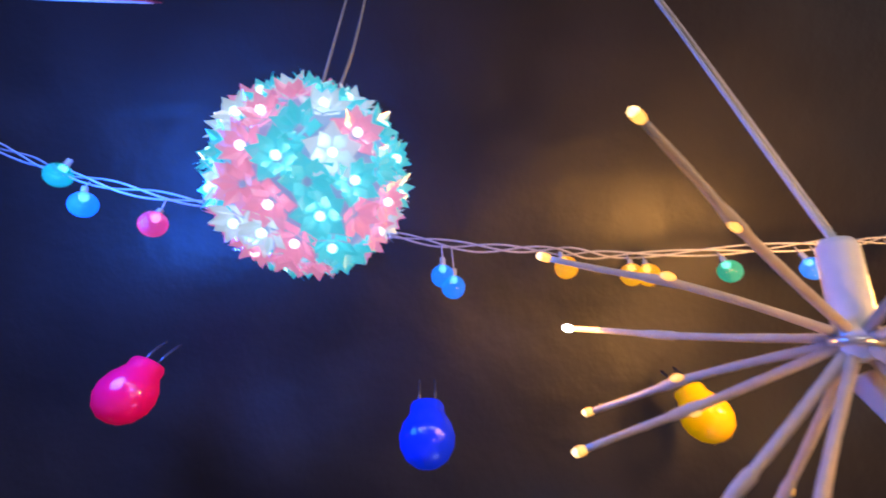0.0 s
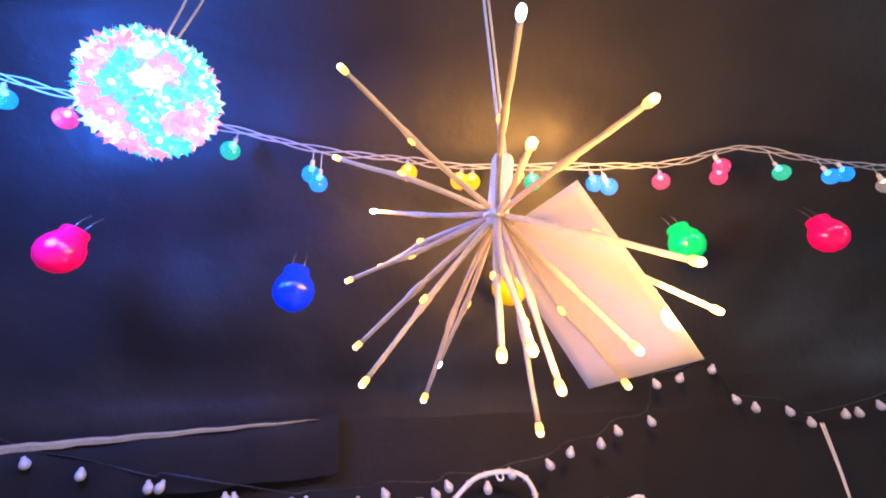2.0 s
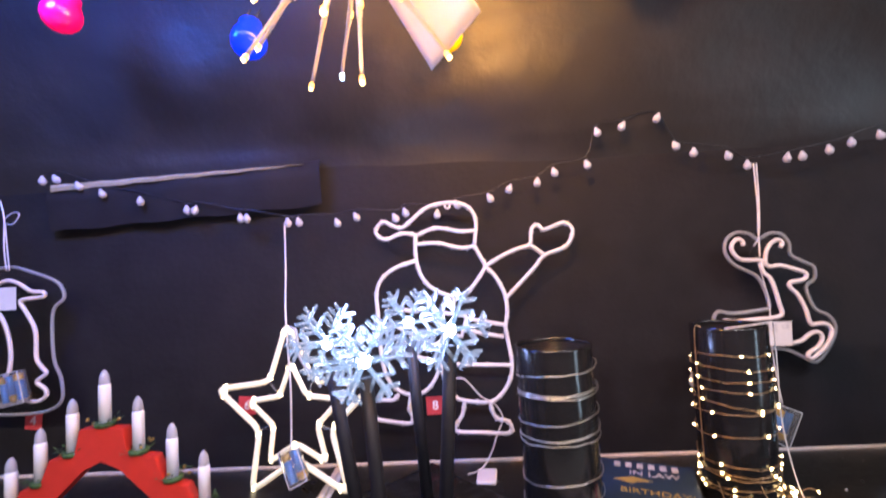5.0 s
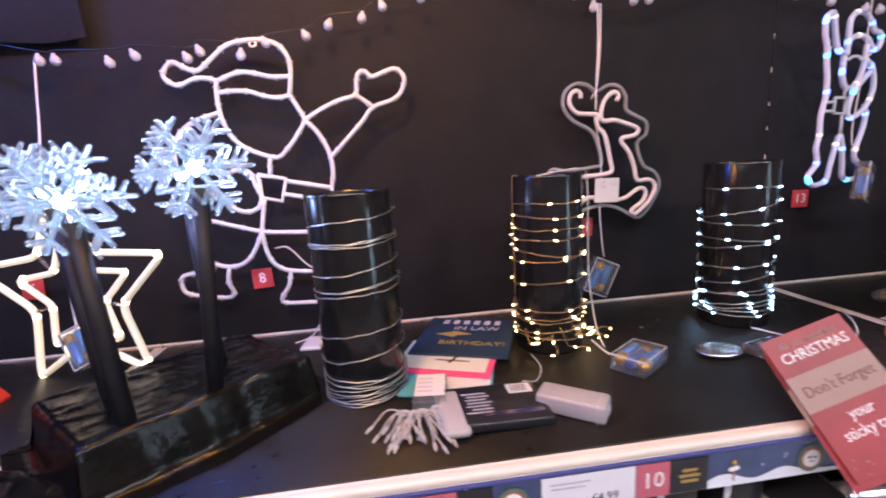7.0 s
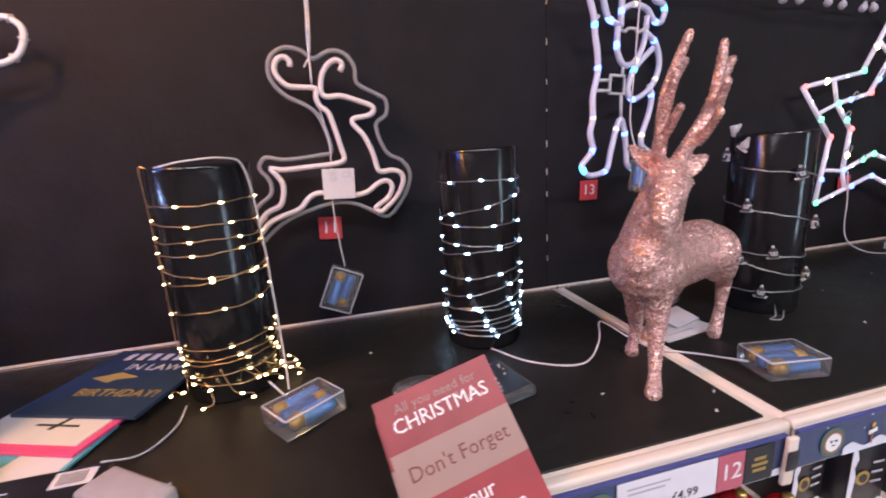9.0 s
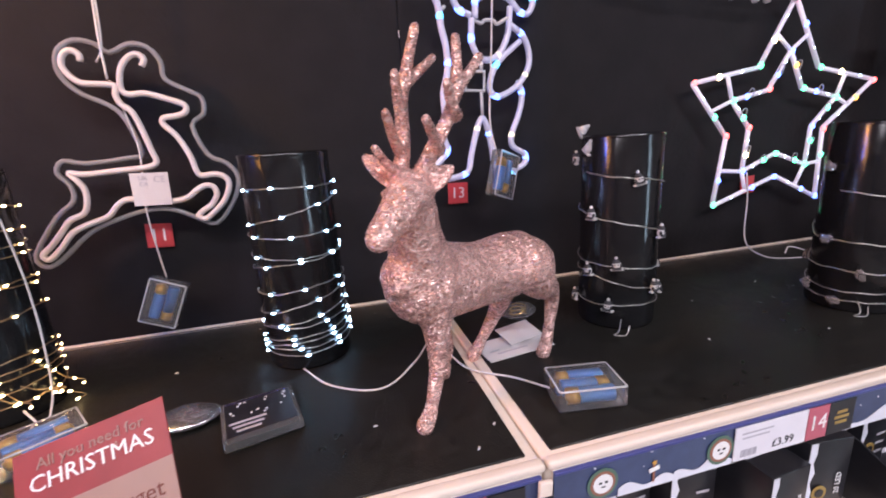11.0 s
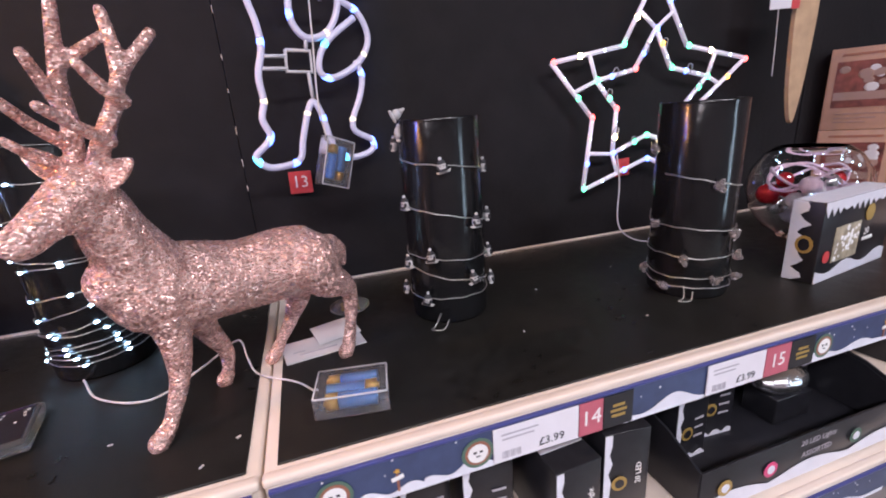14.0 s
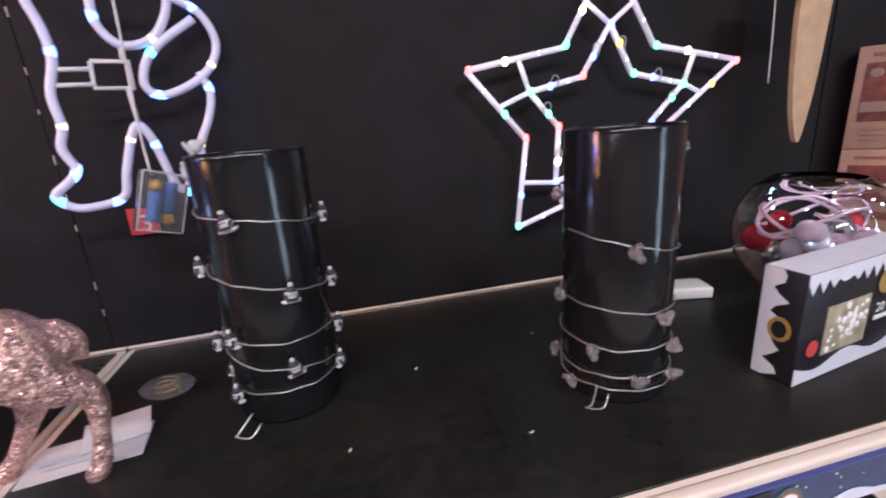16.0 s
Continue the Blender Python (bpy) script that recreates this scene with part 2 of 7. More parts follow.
BALL_PINK_LED = mat("ball_pink_led", (1, 0.8, 0.9), 0.3, emit=8, emit_color=(1.0, 0.62, 0.78))
BALL_CYAN_LED = mat("ball_cyan_led", (0.8, 1, 1), 0.3, emit=8, emit_color=(0.45, 1.0, 1.0))


def globe(name, c, e):
    return mat(name, [min(1, v * 0.8 + 0.15) for v in c], 0.08, trans=0.85, emit=e * 0.95, emit_color=c, bump=0.9, bscale=160, ior=1.3)


G_BLUE, G_GREEN = globe("blue_globe", (0.0, 0.28, 0.95), 1.2), globe("green_globe", (0.0, 0.55, 0.36), 0.8)
G_PINK, G_YEL = globe("pink_globe", (0.85, 0.05, 0.22), 0.9), globe("amber_globe", (0.95, 0.50, 0.0), 1.0)
G_GREY = globe("clear_globe", (0.55, 0.50, 0.52), 0.3)
B_RED = mat("red_opal_bulb", (0.80, 0.005, 0.09), 0.16, emit=0.75, emit_color=(1.0, 0.0, 0.12), coat=0.3)
B_BLUE = mat("blue_opal_bulb", (0.005, 0.02, 0.75), 0.16, emit=0.95, emit_color=(0.0, 0.04, 1.0), coat=0.3)
B_YEL = mat("yellow_opal_bulb", (0.85, 0.45, 0.0), 0.16, emit=0.7, emit_color=(1.0, 0.50, 0.0), coat=0.3)
B_GREEN = mat("green_opal_bulb", (0.0, 0.5, 0.12), 0.16, emit=0.5, emit_color=(0.0, 0.8, 0.25), coat=0.3)
# bulbs that are switched off, lifted by a little added emission
W_BULB = mat("white_mini_bulb", (0.44, 0.42, 0.48), 0.35, emit=0.05, emit_color=(0.9, 0.85, 1.0))

# ---- mesh tools ----
ORIGIN = {}


def thing(name, x, y, z, label, category, group=""):
    ob = new(name)
    ob.empty_display_size = 0.02
    ob.location = (x, y, z)
    ORIGIN[ob.name] = Vector((x, y, z))
    return tagged(ob, label, category, group)


def finish(bm, name, material, smooth):
    me = bpy.data.meshes.new(name)
    bmesh.ops.recalc_face_normals(bm, faces=bm.faces)
    if smooth:
        for f in bm.faces:
            f.smooth = True
    bm.to_mesh(me)
    bm.free()
    me.materials.append(material)
    return me


def part(name, bm, material, parent=None, label="", smooth=True):
    """One mesh object, built in world places, under a thing or a part."""
    o = ORIGIN[parent.name] if parent else Vector((0, 0, 0))
    bmesh.ops.translate(bm, verts=bm.verts, vec=-o)
    ob = new(name, finish(bm, name, material, smooth))
    ORIGIN[ob.name] = o
    if parent:
        ob.parent = parent
    if label:
        tagged(ob, label)
    return ob


def piece(name, me, parent, m, label=""):
    """A part that shares its mesh, at the world pose m."""
    ob = new(name, me)
    ob.parent = parent
    ob.matrix_local = Matrix.Translation(-ORIGIN[parent.name]) @ m
    ORIGIN[ob.name] = m.translation.copy()
    if label:
        tagged(ob, label)
    return ob


def whole(name, bm, material, label, category="", kind="", group="", smooth=False):
    ob = new(name, finish(bm, name, material, smooth))
    ORIGIN[ob.name] = Vector((0, 0, 0))
    return tagged(ob, label, category, group, kind)


def crom(pts, k=5, closed=False):
    """A smooth curve through the points."""
    p = [Vector(v) for v in pts]
    n, out = len(p), []
    for i in range(n if closed else n - 1):
        a, b = p[i], p[(i + 1) % n]
        c = p[(i - 1) % n] if closed or i > 0 else a * 2 - b
        d = p[(i + 2) % n] if closed or i + 2 < n else b * 2 - a
        for j in range(k):
            t = j / k
            out.append(0.5 * (2 * a + (b - c) * t + (2 * c - 5 * a + 4 * b - d) * t * t + (3 * a - c - 3 * b + d) * t ** 3))
    if not closed:
        out.append(p[-1])
    return out


def sweep(bm, pts, r, n=8, closed=False, flat=1.0, cap=True):
    """A tube along pts; r: one radius or one for each point; flat: height over width."""
    p = [Vector(v) for v in pts]
    rr = list(r) if isinstance(r, (list, tuple)) else [r] * len(p)
    rings, ref = [], None
    for i, v in enumerate(p):
        a = p[i - 1] if i or closed else v
        b = p[(i + 1) % len(p)] if i + 1 < len(p) or closed else v
        d = (b - a)
        d = d.normalized() if d.length > 1e-9 else Vector((0, 0, 1))
        if ref is None:
            ref = Vector((0, 1, 0)) if abs(d.y) < 0.9 else Vector((1, 0, 0))
        u = (ref - d * ref.dot(d))
        u = u.normalized() if u.length > 1e-6 else d.orthogonal().normalized()
        ref = u
        w = d.cross(u)
        rings.append([bm.verts.new(v + (u * math.cos(2 * math.pi * k / n) * flat + w * math.sin(2 * math.pi * k / n)) * rr[i]) for k in range(n)])
    m = len(rings)
    for i in range(m if closed else m - 1):
        s, t = rings[i], rings[(i + 1) % m]
        for k in range(n):
            bm.faces.new((s[k], s[(k + 1) % n], t[(k + 1) % n], t[k]))
    if cap and not closed:
        bm.faces.new(rings[0])
        bm.faces.new(rings[-1])
    return bm


def lathe(bm, prof, c=(0, 0, 0), n=24, m=None):
    """Turns the profile (radius, height) about an upright axis at c, or about the axis of m."""
    m = m or Matrix.Translation(c)
    rings = []
    for r, z in prof:
        if r < 1e-6:
            rings.append([bm.verts.new(m @ Vector((0, 0, z)))])
        else:
            rings.append([bm.verts.new(m @ Vector((r * math.cos(2 * math.pi * k / n), r * math.sin(2 * math.pi * k / n), z))) for k in range(n)])
    for s, t in zip(rings, rings[1:]):
        for k in range(n):
            a, b = s[k % len(s)], s[(k + 1) % len(s)]
            c2, d = t[(k + 1) % len(t)], t[k % len(t)]
            f = [v for i, v in enumerate((a, b, c2, d)) if v not in (a, b, c2, d)[:i]]
            if len(f) > 2:
                bm.faces.new(f)
    return bm


def rbox(bm, m, sx, sy, sz, bev=0.001, seg=2):
    """A box of that size with rounded edges, its centre at the pose m."""
    g = bmesh.ops.create_cube(bm, size=1, matrix=m @ Matrix.Diagonal((sx, sy, sz, 1)))
    if bev:
        es = list({e for v in g["verts"] for e in v.link_edges})
        bmesh.ops.bevel(bm, geom=es, offset=bev, segments=seg, affect="EDGES", profile=0.5)
    return bm


def ball(bm, c, r, sx=1, sy=1, sz=1, u=12, v=8, m=None):
    g = m or pose(*c)
    bmesh.ops.create_uvsphere(bm, u_segments=u, v_segments=v, radius=r, matrix=g @ Matrix.Diagonal((sx, sy, sz, 1)))
    return bm


def slab(bm, outline, m, depth):
    """A flat plate: the outline in the pose's x and y, its thickness along the pose's z."""
    lo = [bm.verts.new(m @ Vector((x, y, 0))) for x, y in outline]
    hi = [bm.verts.new(m @ Vector((x, y, depth))) for x, y in outline]
    n = len(lo)
    bm.faces.new(lo)
    bm.faces.new(hi)
    for i in range(n):
        bm.faces.new((lo[i], lo[(i + 1) % n], hi[(i + 1) % n], hi[i]))
    return bm


def B():
    return bmesh.new()


def text_bm(body, size, m, thick=0.0002, align="CENTER"):
    """Letters as a mesh, in the pose's x and y plane."""
    cu = bpy.data.curves.new("letters", "FONT")
    cu.body, cu.size, cu.extrude, cu.align_x, cu.align_y = body, size, thick, align, "CENTER"
    cu.resolution_u = 2
    tmp = bpy.data.objects.new("letters", cu)
    me = tmp.to_mesh()
    bm = B()
    bm.from_mesh(me)
    bmesh.ops.transform(bm, matrix=m, verts=bm.verts)
    tmp.to_mesh_clear()
    bpy.data.objects.remove(tmp)
    return bm


FACE = pose(0, 0, 0, 90)          # upright plane that faces the aisle


def upright(x, y, z, ry=0):
    return pose(x, y, z) @ pose(0, 0, 0, 0, ry, 0) @ FACE

# ---- structure ----
SHELF, BACK, FRONT = 1.066, 0.668, 0.234
SEAMS = [-1.117, 0.073, 1.262, 2.451]


def plain(name, m, sx, sy, sz, material, label):
    return whole(name, rbox(B(), m, sx, sy, sz, 0), material, label, kind="structure")


plain("floor", pose(0.7, -0.8, -0.05), 7, 4.2, 0.1, STORE_FLOOR, "pale vinyl shop floor")
plain("ceiling", pose(0.7, -0.8, CEIL + 0.05), 7, 4.2, 0.1, STORE_CEIL, "plain tiled shop ceiling")
plain("wall_south", pose(0.7, -2.95, CEIL / 2), 7, 0.1, CEIL, STORE_WALL, "plain dull wall across the aisle")
plain("wall_west", pose(-2.85, -0.8, CEIL / 2), 0.1, 4.2, CEIL, STORE_WALL, "plain dull wall at the aisle's end")
plain("wall_east", pose(4.25, -0.8, CEIL / 2), 0.1, 4.2, CEIL, STORE_WALL, "plain dull wall at the aisle's end")
plain("wall_north", pose(0.7, 1.25, CEIL / 2), 7, 0.1, CEIL, STORE_WALL, "plain dull wall behind the shelving")
for px, py in PANELS:
    t = thing("ceiling_light", px, py, CEIL, "flat white ceiling light panel, switched on", "ceiling light", "ceiling lights")
    part("frame", rbox(B(), pose(px, py, CEIL - 0.015), 1.24, 0.36, 0.03, 0.004), WHITE_PLASTIC, t)
    part("diffuser", rbox(B(), pose(px, py, CEIL - 0.034), 1.18, 0.30, 0.006, 0.001), PANEL_GLOW, t)

wn = thing("window_1", 4.19, -2.2, 1.5, "tall bright shop window at the end of the aisle", "window")
wn["kind"] = "structure"
part("pane", rbox(B(), pose(4.185, -2.2, 1.55), 0.02, 0.34, 2.1, 0), WINDOW_GLOW, wn, "bright pane")
for dy in (-0.20, 0.20):
    part("frame_post", rbox(B(), pose(4.18, -2.2 + dy, 1.55), 0.05, 0.05, 2.2, 0.004), WHITE_PLASTIC, wn)

# backing boards, one to a bay, with the joint between them
for k, (a, b) in enumerate(((-1.5, 1.2443), (1.2450, 2.451))):
    whole("back_panel_%d" % (k + 1), rbox(B(), pose((a + b) / 2, BACK + 0.008, 1.30), b - a, 0.012, 0.86, 0.001), BLACK_WALL,
          "black paper-covered backing board of the shelving", kind="structure")

# pale chips along the joint between the boards
jt = thing("joint_chips", 1.2446, BACK, 1.30, "pale worn chips along the joint of the black backing boards", "worn joint")
rnd = random.Random(33)
for i in range(9):
    z = 1.12 + 0.052 * i + rnd.uniform(-0.022, 0.022)
    part("chip", rbox(B(), pose(1.2446, BACK + 0.0016, z, 0, rnd.uniform(-4, 4), 0), 0.0011, 0.0012, rnd.uniform(0.003, 0.012), 0.0002), CREAM, jt)

# the film draped from the back over the display
def canopy():
    bm = B()
    prof = crom([(y, z, 0) for y, z in ((BACK + 0.005, 1.635), (BACK - 0.001, 1.672), (0.657, 1.715), (0.61, 1.81), (0.54, 1.94), (0.42, 2.08), (0.26, 2.22), (0.05, 2.34), (-0.16, 2.42))], 6)
    cols = 130
    rows = []
    for j, (y, z, _) in enumerate(prof):
        row, s = [], min(1, j / 10)
        for i in range(cols + 1):
            x = -1.6 + 4.6 * i / cols
            w = noise.noise((x * 1.4 + z * 2.5, z * 3.2 - x * 0.35, 1.7)) * 0.030 + noise.noise((x * 4 + z * 2, z * 9 - x, 5.1)) * 0.011
            row.append(bm.verts.new((x, y - 0.012 * s + w * s, z + w * 0.6 * s)))
        rows.append(row)
    for a, b in zip(rows, rows[1:]):
        for i in range(cols):
            bm.faces.new((a[i], a[i + 1], b[i + 1], b[i]))
    return bm


cn = whole("canopy", canopy(), BLACK_FILM, "black plastic film draped over the display in soft folds", kind="structure", smooth=True)
so = cn.modifiers.new("thickness", "SOLIDIFY")
so.thickness, so.offset = 0.002, 1

# the folded flap of film, its bright highlight put in as a pale strip
fl = thing("film_flap", -0.2, 0.655, 1.62, "folded flap of black film with a shiny crease", "plastic film")
bm = B()
rows = []
for i in range(25):
    x = -0.50 + 0.56 * i / 24
    zt = 1.642 + 0.022 * i / 24 + 0.002 * math.sin(i * 1.1)
    rows.append([bm.verts.new((x, BACK - 0.008 - d + 0.003 * math.sin(i * 0.8 + k), zt - h)) for k, (d, h) in enumerate(((0.0, -0.006), (0.018, 0.0), (0.020, 0.03), (0.009, 0.085)))])
for a, b in zip(rows, rows[1:]):
    for k in range(3):
        bm.faces.new((a[k], a[k + 1], b[k + 1], b[k]))
part("sheet", bm, BLACK_WALL, fl)
bm = B()
rows = []
for i in range(25):
    u = i / 24
    x, zc = -0.485 + 0.515 * u, 1.643 + 0.015 * u + 0.0008 * math.sin(i * 1.7)
    hw = 0.0058 * (1 - u) ** 0.8 * (1 + 0.12 * math.sin(i * 2.9)) + 0.0009
    rows.append([bm.verts.new((x, BACK - 0.030 - d, zc + s * hw)) for s, d in ((-1, 0.0), (0.2, 0.0022), (1, 0.0), (0, -0.003))])
for a, b in zip(rows, rows[1:]):
    for k in range(4):
        bm.faces.new((a[k], a[(k + 1) % 4], b[(k + 1) % 4], b[k]))
bm.faces.new(rows[0])
bm.faces.new(rows[-1][::-1])
bmesh.ops.recalc_face_normals(bm, faces=bm.faces)
part("crease", bm, mat("film_crease_highlight", (0.46, 0.39, 0.27), 0.22, 0.3, grain=0.25, scale=160), fl, "pale strip for the highlight along the crease", False)

# shelves: cream steel trays with black mats
for k, (a, b) in enumerate(zip(SEAMS, SEAMS[1:])):
    c, w = (a + b) / 2, b - a - 0.002
    t = thing("shelf", c, 0.45, SHELF - 0.03, "cream steel shelf covered with a black ribbed mat", "shelf", "upper shelves")
    t["kind"] = "structure"
    part("tray", rbox(B(), pose(c, (FRONT + BACK) / 2 + 0.001, SHELF - 0.019), w, BACK - FRONT - 0.002, 0.034, 0.003), CREAM, t)
    part("shelf_mat", rbox(B(), pose(c, (FRONT + BACK) / 2 + 0.002, SHELF - 0.0015), w - 0.022, BACK - FRONT - 0.024, 0.003, 0.0008), MAT_BLACK, t, "black ribbed mat")
    part("rear_edge", rbox(B(), pose(c, BACK - 0.004, SHELF + 0.002), w, 0.003, 0.004, 0.0006), CREAM, t, "cream rear edge")
    part("lip", rbox(B(), pose(c, FRONT + 0.002, SHELF - 0.003), w, 0.011, 0.009, 0.003, 3), CREAM, t, "rounded cream lip")
    # lower shelf
    t = thing("shelf", c, 0.40, 0.84, "cream steel lower shelf for boxed stock", "shelf", "lower shelves")
    t["kind"] = "structure"
    part("tray", rbox(B(), pose(c, 0.43, 0.845), w, 0.46, 0.032, 0.003), CREAM, t)
    part("lip", rbox(B(), pose(c, 0.198, 0.857), w, 0.010, 0.012, 0.003, 3), CREAM, t)
    plain("plinth_%d" % (k + 1), pose(c, 0.45, 0.41), w, 0.42, 0.82, STORE_WALL, "dull base of the shelving under the stock")
for x in SEAMS:
    bm = rbox(B(), pose(x - 0.012, BACK + 0.02, 0.95), 0.03, 0.02, 1.9, 0.002)
    whole("shelf_upright", bm, CREAM, "cream steel upright between the shelf bays", kind="structure")


# ---- price rails ----
def qmark(t, x, z, y):
    """A round printed badge."""
    m = upright(x, y, z)
    r = part("badge", slab(B(), [(0.0155 * math.cos(a * math.pi / 9) , 0.0155 * math.sin(a * math.pi / 9)) for a in range(18)], m, 0.0006), GREEN_INK, t, "round green printed badge", False)
    for rad, ma, d in ((0.0125, BROWN_INK, 0.0009), (0.0098, WHITE_INK, 0.0012)):
        part("badge_ring", slab(B(), [(rad * math.cos(a * math.pi / 9), rad * math.sin(a * math.pi / 9)) for a in range(18)], m, d), ma, r, "", False)
    for dx, dz, w, h in ((-0.003, 0.0015, 0.003, 0.0022), (0.003, 0.0015, 0.003, 0.0022), (0, -0.003, 0.004, 0.0012)):
        part("badge_mark", rbox(B(), upright(x + dx, y - 0.0013, z + dz), w, h, 0.0004, 0), DARK_INK, r, "", False)


def snow(t, x0, x1, z0, y, amp, seed):
    n = 16
    pts = [(x0, z0), (x1, z0)]
    for i in range(n, -1, -1):
        u = i / n
        pts.append((x0 + (x1 - x0) * u, z0 + 0.003 + amp * (0.55 + 0.45 * math.sin(seed + u * 7.5)) * math.sin(math.pi * min(1, 0.12 + u * 0.8))))
    part("printed_snow", slab(B(), pts, upright(0, y, 0), 0.0005), SNOW_INK, t, "", False)


def ticket(t, x0, x1, zc, y, price, h=0.037):
    x, w = (x0 + x1) / 2, x1 - x0
    k = part("price_ticket", rbox(B(), pose(x, y - 0.001, zc), w, 0.0012, h, 0.0003), TICKET, t, "white paper price ticket", False)
    for i, (dx, dz, ww) in enumerate(((-0.2, 0.011, 0.42), (-0.22, 0.006, 0.36))):
        part("print_bar", rbox(B(), pose(x + dx * w, y - 0.0018, zc + dz), ww * w, 0.0004, 0.0016, 0), mat_grey, k, "", False)
    for i in range(9):
        part("barcode_bar", rbox(B(), pose(x - 0.40 * w + i * 0.0022, y - 0.0018, zc - 0.011), 0.0008 + 0.0005 * (i % 3), 0.0004, 0.008, 0), mat_grey, k, "", False)
    if price:
        part("price", text_bm(price, 0.0125, upright(x + 0.17 * w, y - 0.0018, zc - 0.009)), DARK_INK, k, "printed price " + price, False)


def numcard(t, x0, x1, zc, y, num, h=0.037, name="number_card"):
    x = (x0 + x1) / 2
    k = part(name, rbox(B(), pose(x, y - 0.001, zc), x1 - x0, 0.0014, h, 0.0003), RAIL_RED, t, "red number card", False)
    if num:
        part("numeral", text_bm(num, 0.024, upright(x, y - 0.0019, zc)), WHITE_INK, k, "white numeral " + num, False)


def darkcard(t, x0, x1, zc, y):
    x = (x0 + x1) / 2
    k = part("offer_card", rbox(B(), pose(x, y - 0.001, zc), x1 - x0, 0.0012, 0.037, 0.0003), BOX_BLACK, t, "black card with gold print", False)
    for dz, f in ((0.006, 0.4), (0.0, 0.55), (-0.006, 0.45)):
        part("print_bar", rbox(B(), pose(x, y - 0.0018, zc + dz), (x1 - x0) * f, 0.0004, 0.003, 0), GOLD_INK, k, "", False)


mat_grey = mat("grey_print", (0.42, 0.40, 0.45), 0.6)
RAILY, RZ = 0.2285, 1.036


def rail(a, b, y, z, name):
    t = thing(name, (a + b) / 2, y, z, "printed snowy navy price strip in a clear rail", "price rail", "price rails")
    t["kind"] = "structure"
    c, w = (a + b) / 2, b - a - 0.006
    part("channel", rbox(B(), pose(c, y + 0.004, z), w, 0.003, 0.046, 0.001), CREAM, t)
    part("strip", rbox(B(), pose(c, y + 0.0015, z), w, 0.0015, 0.040, 0.0003), NAVY, t, "navy strip printed with snow", False)
    part("blue_edge", rbox(B(), pose(c, y + 0.0005, z + 0.0215), w, 0.004, 0.003, 0.0005), mat("blue_rail_edge", (0.05, 0.06, 0.22), 0.3), t)
    rnd = random.Random(int(a * 100) + 7)
    for i in range(34):
        s = rnd.uniform(0.0009, 0.0018)
        part("printed_star", rbox(B(), pose(a + w * rnd.random(), y + 0.0004, z + rnd.uniform(-0.006, 0.018), 0, rnd.uniform(0, 90), 0), s, 0.0005, s, 0), SNOW_INK, t, "", False)
    return t


t = rail(SEAMS[1] + 0.002, SEAMS[2] - 0.004, RAILY, RZ, "price_rail")
for x0, x1, am, sd in ((0.08, 0.22, 0.012, 0), (0.22, 0.36, 0.016, 2), (0.36, 0.50, 0.012, 4), (0.795, 0.90, 0.017, 1), (0.90, 1.07, 0.016, 3), (1.19, 1.255, 0.012, 0)):
    snow(t, x0, x1, RZ - 0.02, RAILY, am, sd)
ticket(t, 0.20, 0.30, RZ, RAILY, "")
ticket(t, 0.385, 0.50, RZ, RAILY, "£4.99")
numcard(t, 0.502, 0.540, RZ, RAILY, "9")
darkcard(t, 0.542, 0.575, RZ, RAILY)
ticket(t, 0.622, 0.717, RZ, RAILY, "£4.99")
numcard(t, 0.718, 0.753, RZ, RAILY, "10")
darkcard(t, 0.754, 0.794, RZ, RAILY)
ticket(t, 1.074, 1.176, RZ, RAILY, "£4.99")
numcard(t, 1.177, 1.206, RZ, RAILY, "12")
darkcard(t, 1.207, 1.24, RZ, RAILY)
for x in (0.335, 0.594, 0.910, 1.058):
    qmark(t, x, RZ - 0.002, RAILY)
t = rail(SEAMS[2] + 0.002, SEAMS[3] - 0.004, RAILY, RZ, "price_rail")
for x0, x1, am, sd in ((1.33, 1.39, 0.014, 1), (1.39, 1.456, 0.017, 2), (1.60, 1.706, 0.017, 3), (1.86, 1.98, 0.016, 1), (1.98, 2.10, 0.014, 3)):
    snow(t, x0, x1, RZ - 0.02, RAILY, am, sd)
ticket(t, 1.456, 1.546, RZ, RAILY, "£3.99")
numcard(t, 1.547, 1.574, RZ, RAILY, "14")
darkcard(t, 1.575, 1.610, RZ, RAILY)
ticket(t, 1.707, 1.791, RZ, RAILY, "£3.99")
numcard(t, 1.792, 1.830, RZ, RAILY, "15")
darkcard(t, 1.831, 1.870, RZ, RAILY)
for x in (1.314, 1.441, 1.888, 2.05):
    qmark(t, x, RZ - 0.001, RAILY)
for x in (1.367, 0.823, 2.0):      # little printed signposts
    k = part("printed_signpost", rbox(B(), pose(x, RAILY - 0.0003, RZ - 0.006), 0.0022, 0.0006, 0.018, 0), BROWN_INK, t, "", False)
    part("printed_board", rbox(B(), pose(x, RAILY - 0.0006, RZ - 0.001, 0, -12, 0), 0.011, 0.0006, 0.004, 0), WHITE_INK, k, "", False)
    part("printed_star", slab(B(), [((0.003 if i % 2 else 0.0015) * math.cos(i * math.pi / 5), (0.003 if i % 2 else 0.0015) * math.sin(i * math.pi / 5)) for i in range(10)],
         upright(x, RAILY - 0.0003, RZ + 0.006), 0.0006), GOLD_SPARK, k, "", False)
